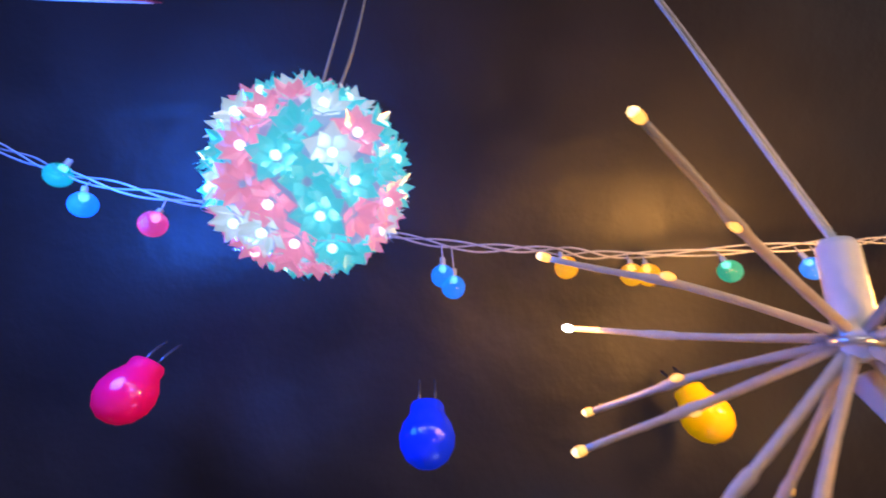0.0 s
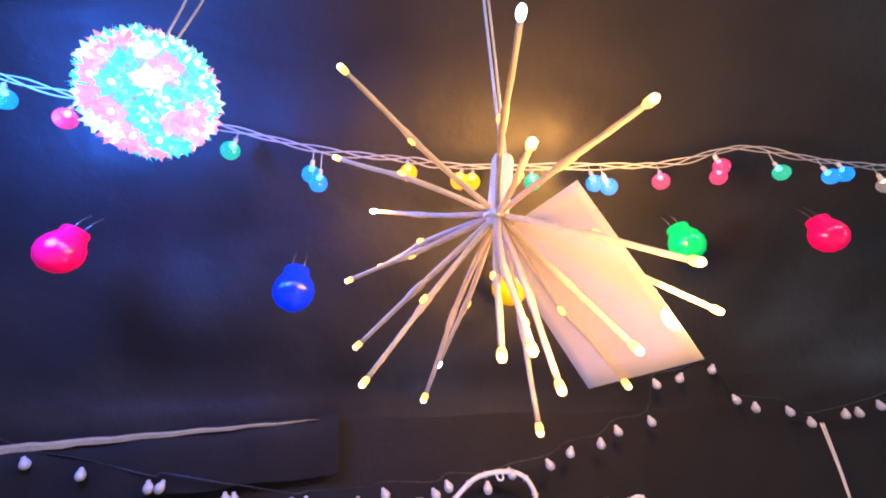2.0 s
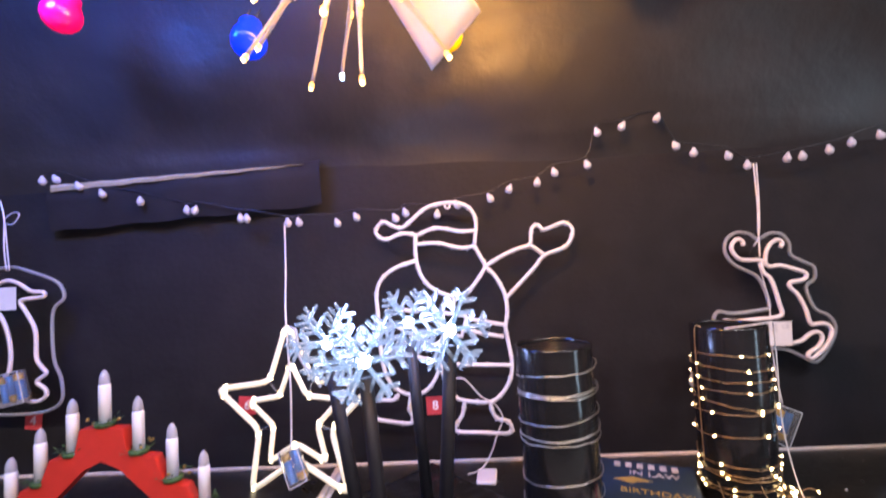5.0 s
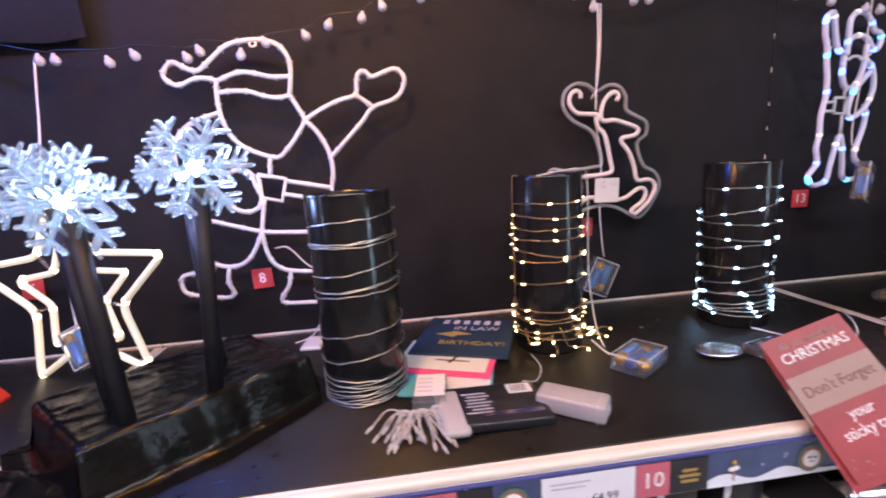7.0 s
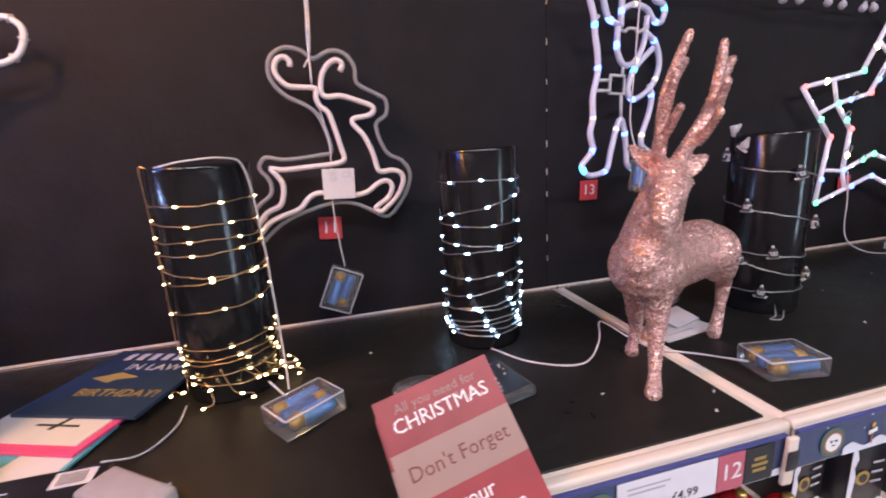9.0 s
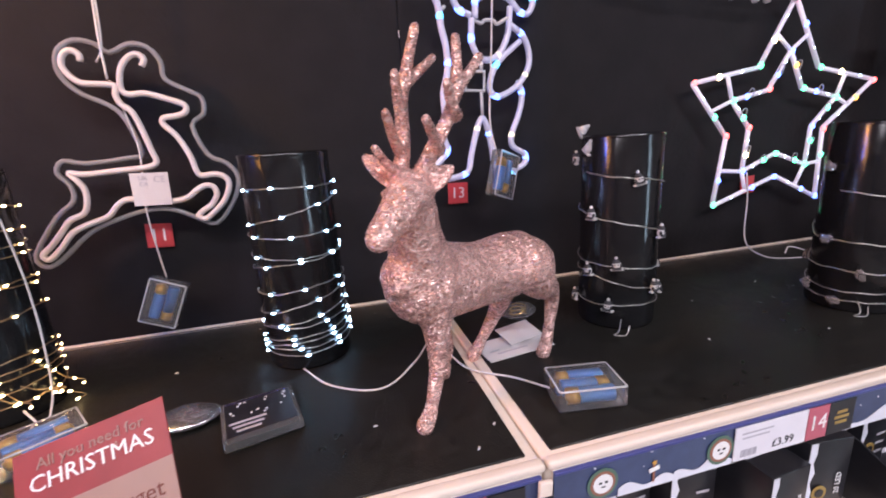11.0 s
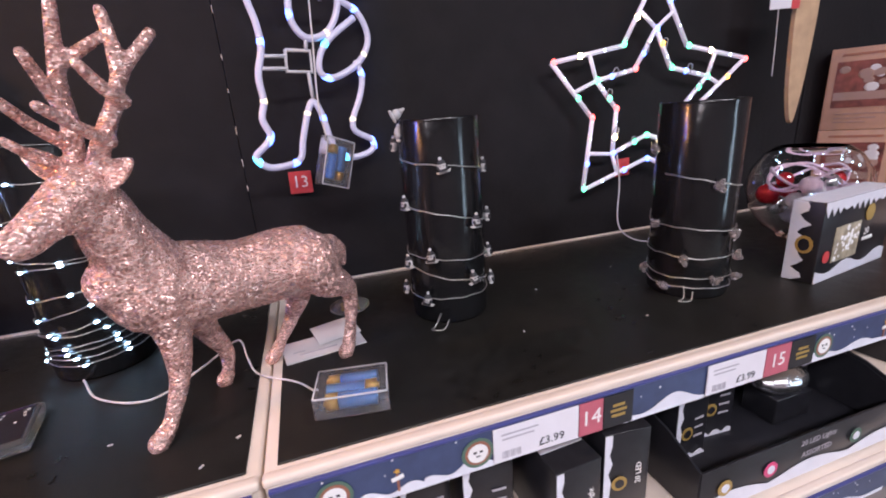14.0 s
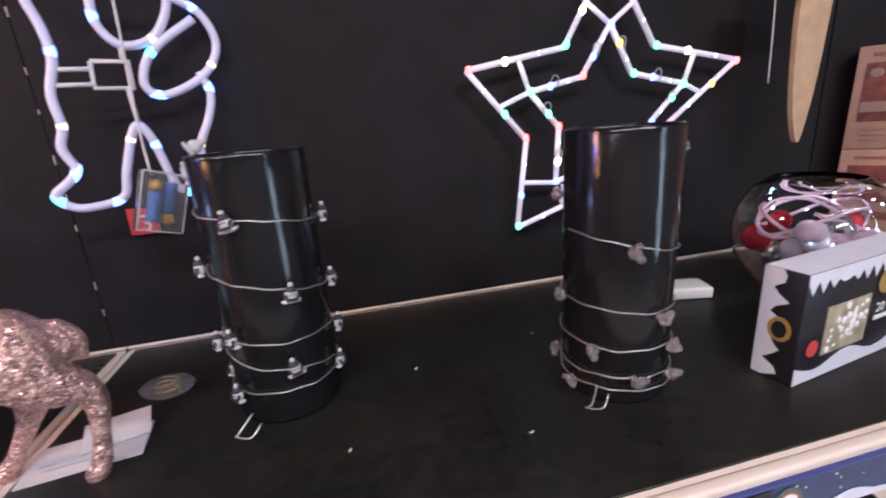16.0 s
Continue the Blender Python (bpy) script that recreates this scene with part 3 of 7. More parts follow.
for x in SEAMS[1:3]:                # tape that closes the ends of the rails
    k = thing("rail_end_tape", x - 0.006, RAILY - 0.002, RZ, "cream end clip wrapped with black tape between two price rails", "rail clip", "rail end clips")
    part("clip", rbox(B(), pose(x - 0.006, RAILY - 0.0035, RZ - 0.004, 0, 3, 0), 0.012, 0.005, 0.050, 0.0015), CREAM, k)
    part("tape", rbox(B(), pose(x - 0.006, RAILY - 0.0067, RZ - 0.002, 0, 3, 0), 0.0135, 0.0012, 0.020, 0.0004), BOX_BLACK, k, "black tape")
t = rail(SEAMS[0] + 0.002, SEAMS[1] - 0.004, RAILY, RZ, "price_rail")
for a, b in zip(SEAMS[1:], SEAMS[2:]):
    t = rail(a + 0.002, b - 0.004, 0.190, 0.833, "lower_price_rail")
    for i in range(8):
        snow(t, a + 0.02 + i * 0.145, a + 0.155 + i * 0.145, 0.813, 0.190, 0.015, i * 1.3)
    ticket(t, a + 0.33, a + 0.42, 0.833, 0.190, "")
    ticket(t, a + 0.83, a + 0.92, 0.833, 0.190, "")


# ---- black tubes wound with light wires ----
def tube(x, y, h, label, r=0.052, lean=0.0):
    t = thing("display_tube", x, y, SHELF, label, "display tube", "black display tubes")
    bm = B()
    m = pose(x, y, SHELF, 0, lean, 0)
    lathe(bm, [(r - 0.002, 0.002), (r - 0.001, 0.0), (r, 0.003), (r, h - 0.002), (r - 0.001, h), (r - 0.003, h), (r - 0.003, 0.004), (0, 0.004)], n=48, m=m)
    part("tube_wall", bm, TUBE_BLACK, t)
    part("rim", lathe(B(), [(r - 0.0035, h - 0.003), (r - 0.0035, h + 0.0006), (r - 0.001, h + 0.0012), (r + 0.0004, h + 0.0004), (r + 0.0004, h - 0.003)], n=48, m=m), TUBE_BLACK, t, "cut black rim")
    part("base_disc", lathe(B(), [(0, 0.0035), (r - 0.004, 0.0035), (r - 0.004, 0.006), (0, 0.006)], n=32, m=m), BOX_BLACK, t)
    return t


def winding(x, y, r, turns, seed):
    """A wire wound round the tube; each turn: its height in front and its rise over a quarter turn, in millimetres."""
    rnd, pts = random.Random(seed), []
    for k, (z0, rise) in enumerate(turns):
        z1, rise1 = turns[k + 1] if k + 1 < len(turns) else (z0, rise)
        ph = rnd.uniform(0, 6)
        for i in range(48):
            a = -180 + 7.5 * i
            if a <= 0:
                z = z0 + rise * (a + 90) / 90
            else:
                u = (1 - math.cos(math.pi * a / 180)) / 2
                z = (z0 + rise) * (1 - u) + (z1 - rise1) * u
            b = math.radians(a)
            z += 0.9 * math.sin(b * 3 + ph) + 0.5 * math.sin(b * 11 + ph * 3)
            rr = r + 0.0010 + 0.0012 * abs(math.sin(b * 3 + ph))
            pts.append((x + rr * math.cos(b), y + rr * math.sin(b), SHELF + max(0.0012, z / 1000)))
    return pts


def on_tube(x, y, r, a, z):
    """The point at the angle a (degrees) and the height z (millimetres) on a tube."""
    return Vector((x + r * math.cos(math.radians(a)), y + r * math.sin(math.radians(a)), SHELF + z / 1000))


def led_mesh(name, material, r, long=1.0):
    bm = B()
    ball(bm, (0, 0, 0), r, 1, 1, long, 8, 6)
    return finish(bm, name, material, True)


LM_WARM, LM_COOL = led_mesh("led_warm", LED_WARM, 0.0013, 1.7), led_mesh("led_cool", LED_COOL, 0.0014, 1.9)

t1 = tube(0.451, 0.427, 0.262, "black tube wound with unlit silver wire", lean=-0.5)
s1 = thing("wire_light", 0.451, 0.427, SHELF, "unlit silver wire lights wound round a black tube", "string lights", "wound wire lights")
part("wire", sweep(B(), winding(0.451, 0.427, 0.052, [(231, 8), (206, 4), (201, 3), (170, 10), (149, 6), (142, 5), (93, 8), (62, 9), (34, -1), (26, -2), (22, 3), (18, 8), (11, 6), (6, 3), (3, 2)], 3), 0.00055, 5), SILVER_WIRE, s1)
part("wire", sweep(B(), winding(0.451, 0.427, 0.0525, [(204, 4), (150, 7), (30, 2), (15, 5), (8, 2)], 5), 0.0004, 5), SILVER_WIRE, s1)


def lit(x, y, turns, label, me, wire, seed, first):
    s = thing("wire_light", x, y, SHELF, label, "string lights", "wound wire lights")
    p = winding(x, y, 0.052, turns, seed)
    part("wire", sweep(B(), p, 0.00045, 5), wire, s)
    rnd = random.Random(seed + 1)
    for k in range(len(turns)):
        for j in range(7):
            i = k * 48 + round((first + 5 * k + 49 * j + rnd.uniform(-4, 4)) / 7.5)
            if not 0 < i < len(p) - 1:
                continue
            v, d = Vector(p[i]), Vector(p[i + 1]) - Vector(p[i - 1])
            o = Vector((v.x - x, v.y - y, 0)).normalized() * 0.0012
            piece("led", me, s, Matrix.Translation(v + o) @ d.to_track_quat("Z", "Y").to_matrix().to_4x4())
    return s


tube(0.734, 0.507, 0.264, "black tube wound with lit warm wire lights")
s2 = lit(0.734, 0.507, [(226, 1), (205, -3), (188, -1), (174, 2), (150, -8), (144, 6), (111, 6), (68, 3), (56, 3), (50, 0), (36, 4), (24, -4)],
         "copper wire with warm white lights wound round a black tube", LM_WARM, COPPER_WIRE, 11, 72)
bm = B()
sweep(bm, crom([(0.705, 0.465, 1.331), (0.735, 0.455, 1.336), (0.770, 0.464, 1.337), (0.785, 0.480, 1.325), (0.791, 0.488, 1.26), (0.793, 0.490, 1.18), (0.797, 0.474, 1.10), (0.800, 0.452, 1.072)], 6), 0.0010, 6)
part("lead", bm, WHITE_CORD, s2, "white lead")
part("lead", sweep(B(), crom([on_tube(0.734, 0.507, 0.046, -160, 262), on_tube(0.734, 0.507, 0.055, -168, 266), on_tube(0.734, 0.507, 0.056, -171, 240), on_tube(0.734, 0.507, 0.055, -172, 150), on_tube(0.734, 0.507, 0.056, -170, 60)], 6), 0.0006, 6), COPPER_WIRE, s2, "copper lead")
rnd = random.Random(23)                 # loose ends of the wire spread round the foot of the tube
for a0 in (-128, -98, -70, -45, -22, -5, 12, -35):
    r1 = rnd.uniform(0.062, 0.086)
    e = on_tube(0.734, 0.507, r1, a0 + rnd.uniform(-8, 8), rnd.uniform(4, 40))
    mid = on_tube(0.734, 0.507, 0.058, a0 - 10, rnd.uniform(14, 50))
    st = on_tube(0.734, 0.507, 0.0535, a0 - 22, rnd.uniform(22, 50))
    w = crom([st, mid, e, e + Vector((rnd.uniform(-0.012, 0.012), -0.006, -0.002))], 5)
    part("wire_end", sweep(B(), w, 0.00045, 5), COPPER_WIRE, s2)
    for v in (w[7], w[-1]):
        piece("led", LM_WARM, s2, Matrix.Translation(v) @ pose(0, 0, 0, 90, 0, rnd.uniform(0, 180)))
tube(1.065, 0.522, 0.263, "black tube wound with lit cool white wire lights")
s3 = lit(1.065, 0.522, [(225, 0), (195, 17), (169, 0), (143, -2), (137, 8), (104, 7), (84, 15), (65, 14), (58, 4), (44, 9), (37, 7), (30, 4), (22, 2)],
         "silver wire with cool white lights wound round a black tube", LM_COOL, SILVER_WIRE, 21, 28)
tube(1.502, 0.472, 0.260, "black tube wound with wire and small figure charms")
tube(1.840, 0.386, 0.258, "black tube wound with wire and clear bead charms")


def charm_string(x, y, turns, spots, label, seed, kind):
    s = thing("charm_wire_light", x, y, SHELF, label, "string lights", "charm wire lights")
    part("wire", sweep(B(), winding(x, y, 0.052, turns, seed), 0.00065, 5), SILVER_WIRE, s)
    rnd = random.Random(seed)
    for a, z in spots:
        m = Matrix.Translation(on_tube(x, y, 0.0595, a, z)) @ pose(0, 0, 0, 0, 0, a + 90) @ pose(0, 0, 0, 0, rnd.uniform(-14, 14), 0)
        if kind:
            piece("charm", CHARM, s, m @ Matrix.Scale(0.95, 4))
            piece("charm_face", CHARM_DARK, s, m @ Matrix.Scale(0.95, 4))
        else:
            piece("charm", BEAD, s, m @ pose(0, 0, 0, rnd.uniform(0, 90), rnd.uniform(0, 90), 0))
    return s


bm = B()
ball(bm, (0, 0, -0.001), 0.0066, 1, 0.75, 0.95, 12, 9)
lathe(bm, [(0.0042, 0.0045), (0.0036, 0.0065), (0.0018, 0.0085), (0.0024, 0.0098), (0.0018, 0.0115), (0, 0.012)], n=10)
rbox(bm, pose(0, 0, -0.007), 0.017, 0.006, 0.0025, 0.0008)
sweep(bm, [(-0.009, 0, -0.006), (-0.005, 0, -0.0085), (0.005, 0, -0.0085), (0.0095, 0, -0.005)], 0.0009, 5)
CHARM = finish(bm, "charm", mat("clear_white_charm", (0.82, 0.80, 0.80), 0.12, trans=0.35), True)
bm = B()
lathe(bm, [(0.0053, 0.0032), (0.0050, 0.0050), (0.0036, 0.0068), (0.0022, 0.0084)], n=10)
rbox(bm, pose(0, -0.0038, -0.0046), 0.0110, 0.0034, 0.0030, 0.0004)
for sx in (-0.0052, 0.0052):
    rbox(bm, pose(sx, -0.0022, -0.0012, 0, 20 if sx > 0 else -20, 0), 0.0026, 0.0030, 0.0050, 0.0004)
for sx in (-0.002, 0.002):
    rbox(bm, pose(sx, -0.0052, 0.0008), 0.0014, 0.0012, 0.0014, 0)
CHARM_DARK = finish(bm, "charm_face", DARK_INK, False)
bm = B()
bmesh.ops.create_icosphere(bm, subdivisions=1, radius=0.0068)
ball(bm, (0.006, 0, 0.004), 0.004, u=6, v=5)
ball(bm, (-0.005, 0.002, 0.004), 0.0035, u=6, v=5)
BEAD = finish(bm, "bead_charm", mat("clear_bead", (0.72, 0.66, 0.66), 0.06, trans=0.85, ior=1.4), False)
s4 = charm_string(1.502, 0.472, [(204, -11), (142, -18), (87, -5), (60, -18), (35, 0)],
                  [(-106, 206), (3, 196), (-162, 160), (-66, 134), (-6, 130), (-165, 82), (-127, 95), (-6, 78), (-74, 61), (-19, 42), (-136, 36), (165, 36), (155, 231), (70, 160), (100, 90)],
                  "silver wire with small bearded-figure charms round a black tube", 31, True)
piece("charm", CHARM, s4, pose(1.455, 0.492, 1.335, 10, 60, 20))
piece("charm", CHARM, s4, pose(1.449, 0.470, 1.312, 0, -30, 90))
s5 = charm_string(1.840, 0.386, [(156, -14), (96, -4), (58, -2), (29, -1), (15, -2)],
                  [(-112, 156), (175, 100), (-80, 89), (-143, 58), (-64, 56), (153, 30), (-103, 28), (-62, 26), (-165, 16), (-8, 236), (165, 200), (60, 120), (100, 60)],
                  "silver wire with clear bead charms round a black tube", 44, False)
for cx, cy, s in ((1.472, 0.418, s4), (1.798, 0.350, s5)):
    part("wire_loop", sweep(B(), crom([(cx, cy, 1.085), (cx - 0.012, cy - 0.012, 1.075), (cx - 0.016, cy - 0.008, 1.069), (cx - 0.002, cy - 0.014, 1.069), (cx + 0.008, cy - 0.008, 1.078)], 6), 0.0008, 5), SILVER_WIRE, s)


# ---- hanging outline lights on the backing ----
def stroke(pts, y, k=5, r=0.0042, n=8, bm=None, straight=False):
    bm = bm or B()
    p = [(x, y, z) for x, z in pts]
    return sweep(bm, p if straight else crom(p, k), r, n)


def cord(name, pts, material, parent, r=0.0012, label=""):
    return part(name, sweep(B(), crom(pts, 6), r, 6), material, parent, label)


def wall_tag(x, z, num, tilt=0.0, y=BACK - 0.004):
    t = thing("number_tag", x, y, z, "small red number card " + num + " fixed on the black backing", "number tag", "red number tags")
    part("card", rbox(B(), pose(x, y, z, 0, tilt, 0), 0.035, 0.0016, 0.035, 0.0003), RED_TAG, t, "", False)
    part("numeral", text_bm(num, 0.026, upright(x, y - 0.0011, z, tilt)), WHITE_INK, t, "white numeral", False)


for x, z, s, a in ((-0.556, 1.177, "4", 5), (-0.112, 1.190, "6", 4), (0.262, 1.175, "8", -2), (0.865, 1.221, "11", 3), (1.325, 1.243, "13", 1), (1.952, 1.205, "", -4)):
    wall_tag(x, z, s, a)

# white rope figure that waves
SY = 0.634
FIG = {
    "hat": [(0.246, 1.506), (0.227, 1.511), (0.210, 1.510), (0.190, 1.502), (0.176, 1.505), (0.167, 1.516), (0.171, 1.527), (0.183, 1.536), (0.197, 1.529),
            (0.210, 1.523), (0.222, 1.524), (0.241, 1.539), (0.263, 1.556), (0.285, 1.563), (0.315, 1.565), (0.340, 1.559), (0.354, 1.545), (0.360, 1.523), (0.354, 1.480)],
    "brim": [(0.246, 1.506), (0.266, 1.514), (0.283, 1.518), (0.304, 1.515), (0.329, 1.509), (0.357, 1.509)],
    "brim_edge": [(0.246, 1.489), (0.271, 1.490), (0.292, 1.488), (0.312, 1.481), (0.334, 1.477), (0.354, 1.480)],
    "beard": [(0.244, 1.506), (0.242, 1.487), (0.242, 1.466), (0.245, 1.444), (0.254, 1.422), (0.269, 1.405), (0.292, 1.392), (0.322, 1.383), (0.340, 1.396),
              (0.357, 1.416), (0.372, 1.440), (0.364, 1.460), (0.354, 1.480)],
    "arm": [(0.372, 1.440), (0.403, 1.457), (0.432, 1.469), (0.458, 1.476), (0.462, 1.496), (0.466, 1.509), (0.477, 1.512), (0.486, 1.503), (0.509, 1.510), (0.526, 1.514),
            (0.540, 1.501), (0.534, 1.479), (0.519, 1.466), (0.485, 1.455), (0.465, 1.433), (0.434, 1.403), (0.408, 1.378)],
    "cuff": [(0.485, 1.455), (0.472, 1.466), (0.458, 1.476)],
    "side": [(0.372, 1.440), (0.388, 1.424), (0.401, 1.400), (0.408, 1.378), (0.409, 1.350), (0.404, 1.325), (0.407, 1.300), (0.412, 1.262), (0.408, 1.230), (0.391, 1.202), (0.367, 1.187), (0.320, 1.191),
             (0.300, 1.200), (0.289, 1.214), (0.283, 1.236), (0.281, 1.262)],
    "shoulder": [(0.241, 1.458), (0.201, 1.446), (0.174, 1.426), (0.163, 1.399), (0.164, 1.361), (0.165, 1.307), (0.174, 1.245), (0.198, 1.214), (0.229, 1.206), (0.253, 1.216), (0.268, 1.236), (0.281, 1.262)],
    "post": [(0.310, 1.383), (0.307, 1.356)],
    "belt": [(0.331, 1.344), (0.404, 1.328)],
    "belt_edge": [(0.323, 1.323), (0.400, 1.306)],
    "mitten": [(0.200, 1.335), (0.230, 1.317), (0.245, 1.303), (0.265, 1.297), (0.283, 1.305), (0.288, 1.322), (0.281, 1.340), (0.276, 1.360), (0.258, 1.367), (0.236, 1.362), (0.214, 1.366)],
    "coat": [(0.292, 1.316), (0.285, 1.283), (0.281, 1.262)],
    "hem": [(0.172, 1.294), (0.201, 1.287), (0.226, 1.279), (0.252, 1.271), (0.283, 1.262), (0.324, 1.258), (0.412, 1.253)],
    "boot": [(0.196, 1.208), (0.185, 1.198), (0.152, 1.199), (0.140, 1.190), (0.145, 1.167), (0.182, 1.157), (0.214, 1.153), (0.221, 1.163), (0.215, 1.180), (0.219, 1.204)],
    "boot_toe": [(0.320, 1.191), (0.314, 1.165), (0.300, 1.144), (0.306, 1.134), (0.350, 1.131), (0.398, 1.128), (0.404, 1.140), (0.396, 1.151), (0.378, 1.156), (0.370, 1.170), (0.367, 1.187)],
}
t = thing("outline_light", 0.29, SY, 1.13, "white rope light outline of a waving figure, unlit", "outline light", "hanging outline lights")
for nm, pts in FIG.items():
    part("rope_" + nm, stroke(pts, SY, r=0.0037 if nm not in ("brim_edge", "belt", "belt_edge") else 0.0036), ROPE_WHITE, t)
part("buckle", stroke([(0.287, 1.357), (0.331, 1.348), (0.321, 1.311), (0.289, 1.319), (0.287, 1.357)], SY, r=0.0036, straight=True), ROPE_WHITE, t)
rnd = random.Random(4)
for nm, pts in FIG.items():            # twisted wire ties along the rope
    c = crom([(x, SY, z) for x, z in pts], 4)
    for i in range(2, len(c) - 1, 5):
        d = (c[i + 1] - c[i - 1]).normalized()
        q = Vector((0, 1, 0)).cross(d)
        part("tie", sweep(B(), [c[i] + q * 0.0052 * math.cos(a) + Vector((0, 1, 0)) * 0.0052 * math.sin(a) + d * rnd.uniform(-.001, .001) for a in (0.3, 1.2, 2.1, 3.0, 3.9, 4.8, 5.7, 6.5)], 0.0008, 4), WHITE_CORD, t)
cord("lead", [(0.300, SY - 0.004, 1.233), (0.322, SY - 0.006, 1.232), (0.350, SY - 0.006, 1.20), (0.374, SY - 0.006, 1.185), (0.388, SY - 0.008, 1.160), (0.376, SY - 0.01, 1.13), (0.364, SY - 0.012, 1.10),
              (0.345, SY - 0.02, 1.075), (0.318, SY - 0.03, 1.069)], WHITE_CORD, t, 0.0012)
cord("hook", [(0.302, SY, 1.563), (0.304, SY - 0.004, 1.555), (0.311, SY - 0.004, 1.555), (0.312, SY, 1.563)], WHITE_PLASTIC, t, 0.0015)

# leaping deer in a clear plate, one here and one further back along the wall
DEER = [(0.833, 1.455), (0.833, 1.463), (0.825, 1.468), (0.816, 1.463), (0.812, 1.451), (0.817, 1.439), (0.827, 1.430), (0.841, 1.428), (0.858, 1.427), (0.865, 1.424), (0.863, 1.414),
        (0.867, 1.402), (0.877, 1.393), (0.884, 1.371), (0.890, 1.343), (0.893, 1.326), (0.879, 1.320), (0.843, 1.318), (0.807, 1.316), (0.789, 1.319), (0.795, 1.310), (0.802, 1.297),
        (0.801, 1.280), (0.794, 1.265), (0.776, 1.257), (0.762, 1.241)]
DEER2 = [(0.762, 1.241), (0.747, 1.225), (0.735, 1.214), (0.741, 1.207), (0.757, 1.220), (0.775, 1.240), (0.794, 1.249), (0.821, 1.258), (0.835, 1.272), (0.849, 1.279), (0.872, 1.276), (0.902, 1.272),
         (0.922, 1.275), (0.935, 1.284), (0.948, 1.290), (0.958, 1.287), (0.960, 1.276), (0.952, 1.263), (0.939, 1.255), (0.932, 1.248), (0.940, 1.243), (0.952, 1.251), (0.968, 1.266)]
DEER3 = [(0.968, 1.266), (0.978, 1.286), (0.976, 1.299), (0.963, 1.305), (0.946, 1.304), (0.940, 1.311), (0.936, 1.331), (0.925, 1.358), (0.911, 1.375), (0.913, 1.383), (0.928, 1.385), (0.940, 1.389),
         (0.941, 1.399), (0.922, 1.407), (0.897, 1.415), (0.879, 1.414), (0.871, 1.421), (0.874, 1.442), (0.884, 1.457), (0.896, 1.463), (0.904, 1.457), (0.900, 1.448)]
PLATE = [(0.803, 1.450), (0.809, 1.470), (0.828, 1.481), (0.850, 1.477), (0.865, 1.466), (0.887, 1.476), (0.908, 1.473), (0.921, 1.455), (0.922, 1.433), (0.947, 1.418), (0.962, 1.408), (0.961, 1.387),
         (0.944, 1.372), (0.957, 1.332), (0.979, 1.319), (0.991, 1.297), (0.980, 1.265), (0.952, 1.234), (0.926, 1.246), (0.900, 1.259), (0.870, 1.262), (0.831, 1.253), (0.792, 1.237), (0.752, 1.204),
         (0.732, 1.196), (0.724, 1.214), (0.759, 1.262), (0.783, 1.282), (0.784, 1.303), (0.773, 1.320), (0.783, 1.335), (0.809, 1.330), (0.860, 1.334), (0.876, 1.340), (0.866, 1.383), (0.851, 1.402), (0.825, 1.416), (0.809, 1.432)]
DY = 0.618


def nearer(pts):
    """The outline brought forward to its hanging plane."""
    return [(1.021 + (x - 1.021) * 0.972, 1.335 + (z - 1.335) * 0.972) for x, z in pts]


DEER, DEER2, DEER3, PLATE = nearer(DEER), nearer(DEER2), nearer(DEER3), nearer(PLATE)


def neon_deer():
    t = thing("neon_sign", 0.86, DY, 1.30, "unlit pinkish neon deer on a clear plate hung by a cord", "neon sign", "neon deer signs")
    part("neon_tube", stroke(DEER + DEER2[1:] + DEER3[1:], DY, 4, 0.0038), ROPE_NEON, t)
    outline = [(v.x, v.y) for v in crom([(x, z, 0) for x, z in PLATE], 3, True)]
    p = part("clear_plate", slab(B(), outline, upright(0, DY + 0.008, 0), 0.003), ACRYLIC, t, "clear acrylic plate", False)
    part("plate_edge", sweep(B(), [(x, DY + 0.0065, z) for x, z in outline], 0.0032, 6, True), PLATE_EDGE, p)
    part("rating_label", rbox(B(), pose(0.885, DY - 0.005, 1.292, 0, 2, 0), 0.045, 0.0006, 0.043, 0.0002), PAPER, t, "white rating label", False)
    part("label_print", text_bm("CE", 0.012, upright(0.897, DY - 0.0056, 1.304, 2)), mat_grey, t, "", False)
    part("label_print", text_bm("UK\nCA", 0.008, upright(0.878, DY - 0.0056, 1.303, 2)), mat_grey, t, "", False)
    cord("hanging_cord", [(0.867, DY - 0.003, 1.60), (0.868, DY - 0.003, 1.53), (0.865, DY - 0.004, 1.48), (0.864, DY - 0.004, 1.43)], WHITE_CORD, t, 0.0014)
    cord("hanging_cord", [(0.872, DY - 0.003, 1.60), (0.871, DY - 0.003, 1.53), (0.866, DY - 0.003, 1.47), (0.856, DY - 0.002, 1.45)], WHITE_CORD, t, 0.0012)
    cord("lead", [(0.863, DY + 0.004, 1.43), (0.878, DY + 0.004, 1.35), (0.873, DY - 0.002, 1.27), (0.876, DY - 0.004, 1.21), (0.880, DY - 0.006, 1.17)], WHITE_CORD, t, 0.001)
    battery_box(pose(0.871, DY - 0.008, 1.135, 90, 0, 0) @ pose(0, 0, 0, 0, 0, -24), 0.048, 0.066, 0.018, "clear battery box hanging from a cord", 2)
    return t


CLEAR_EDGE = mat("acrylic_edge", (0.75, 0.74, 0.76), 0.2, trans=0.3)
PLATE_EDGE = mat("milky_acrylic_edge", (0.72, 0.70, 0.72), 0.38, trans=0.72, ior=1.2)


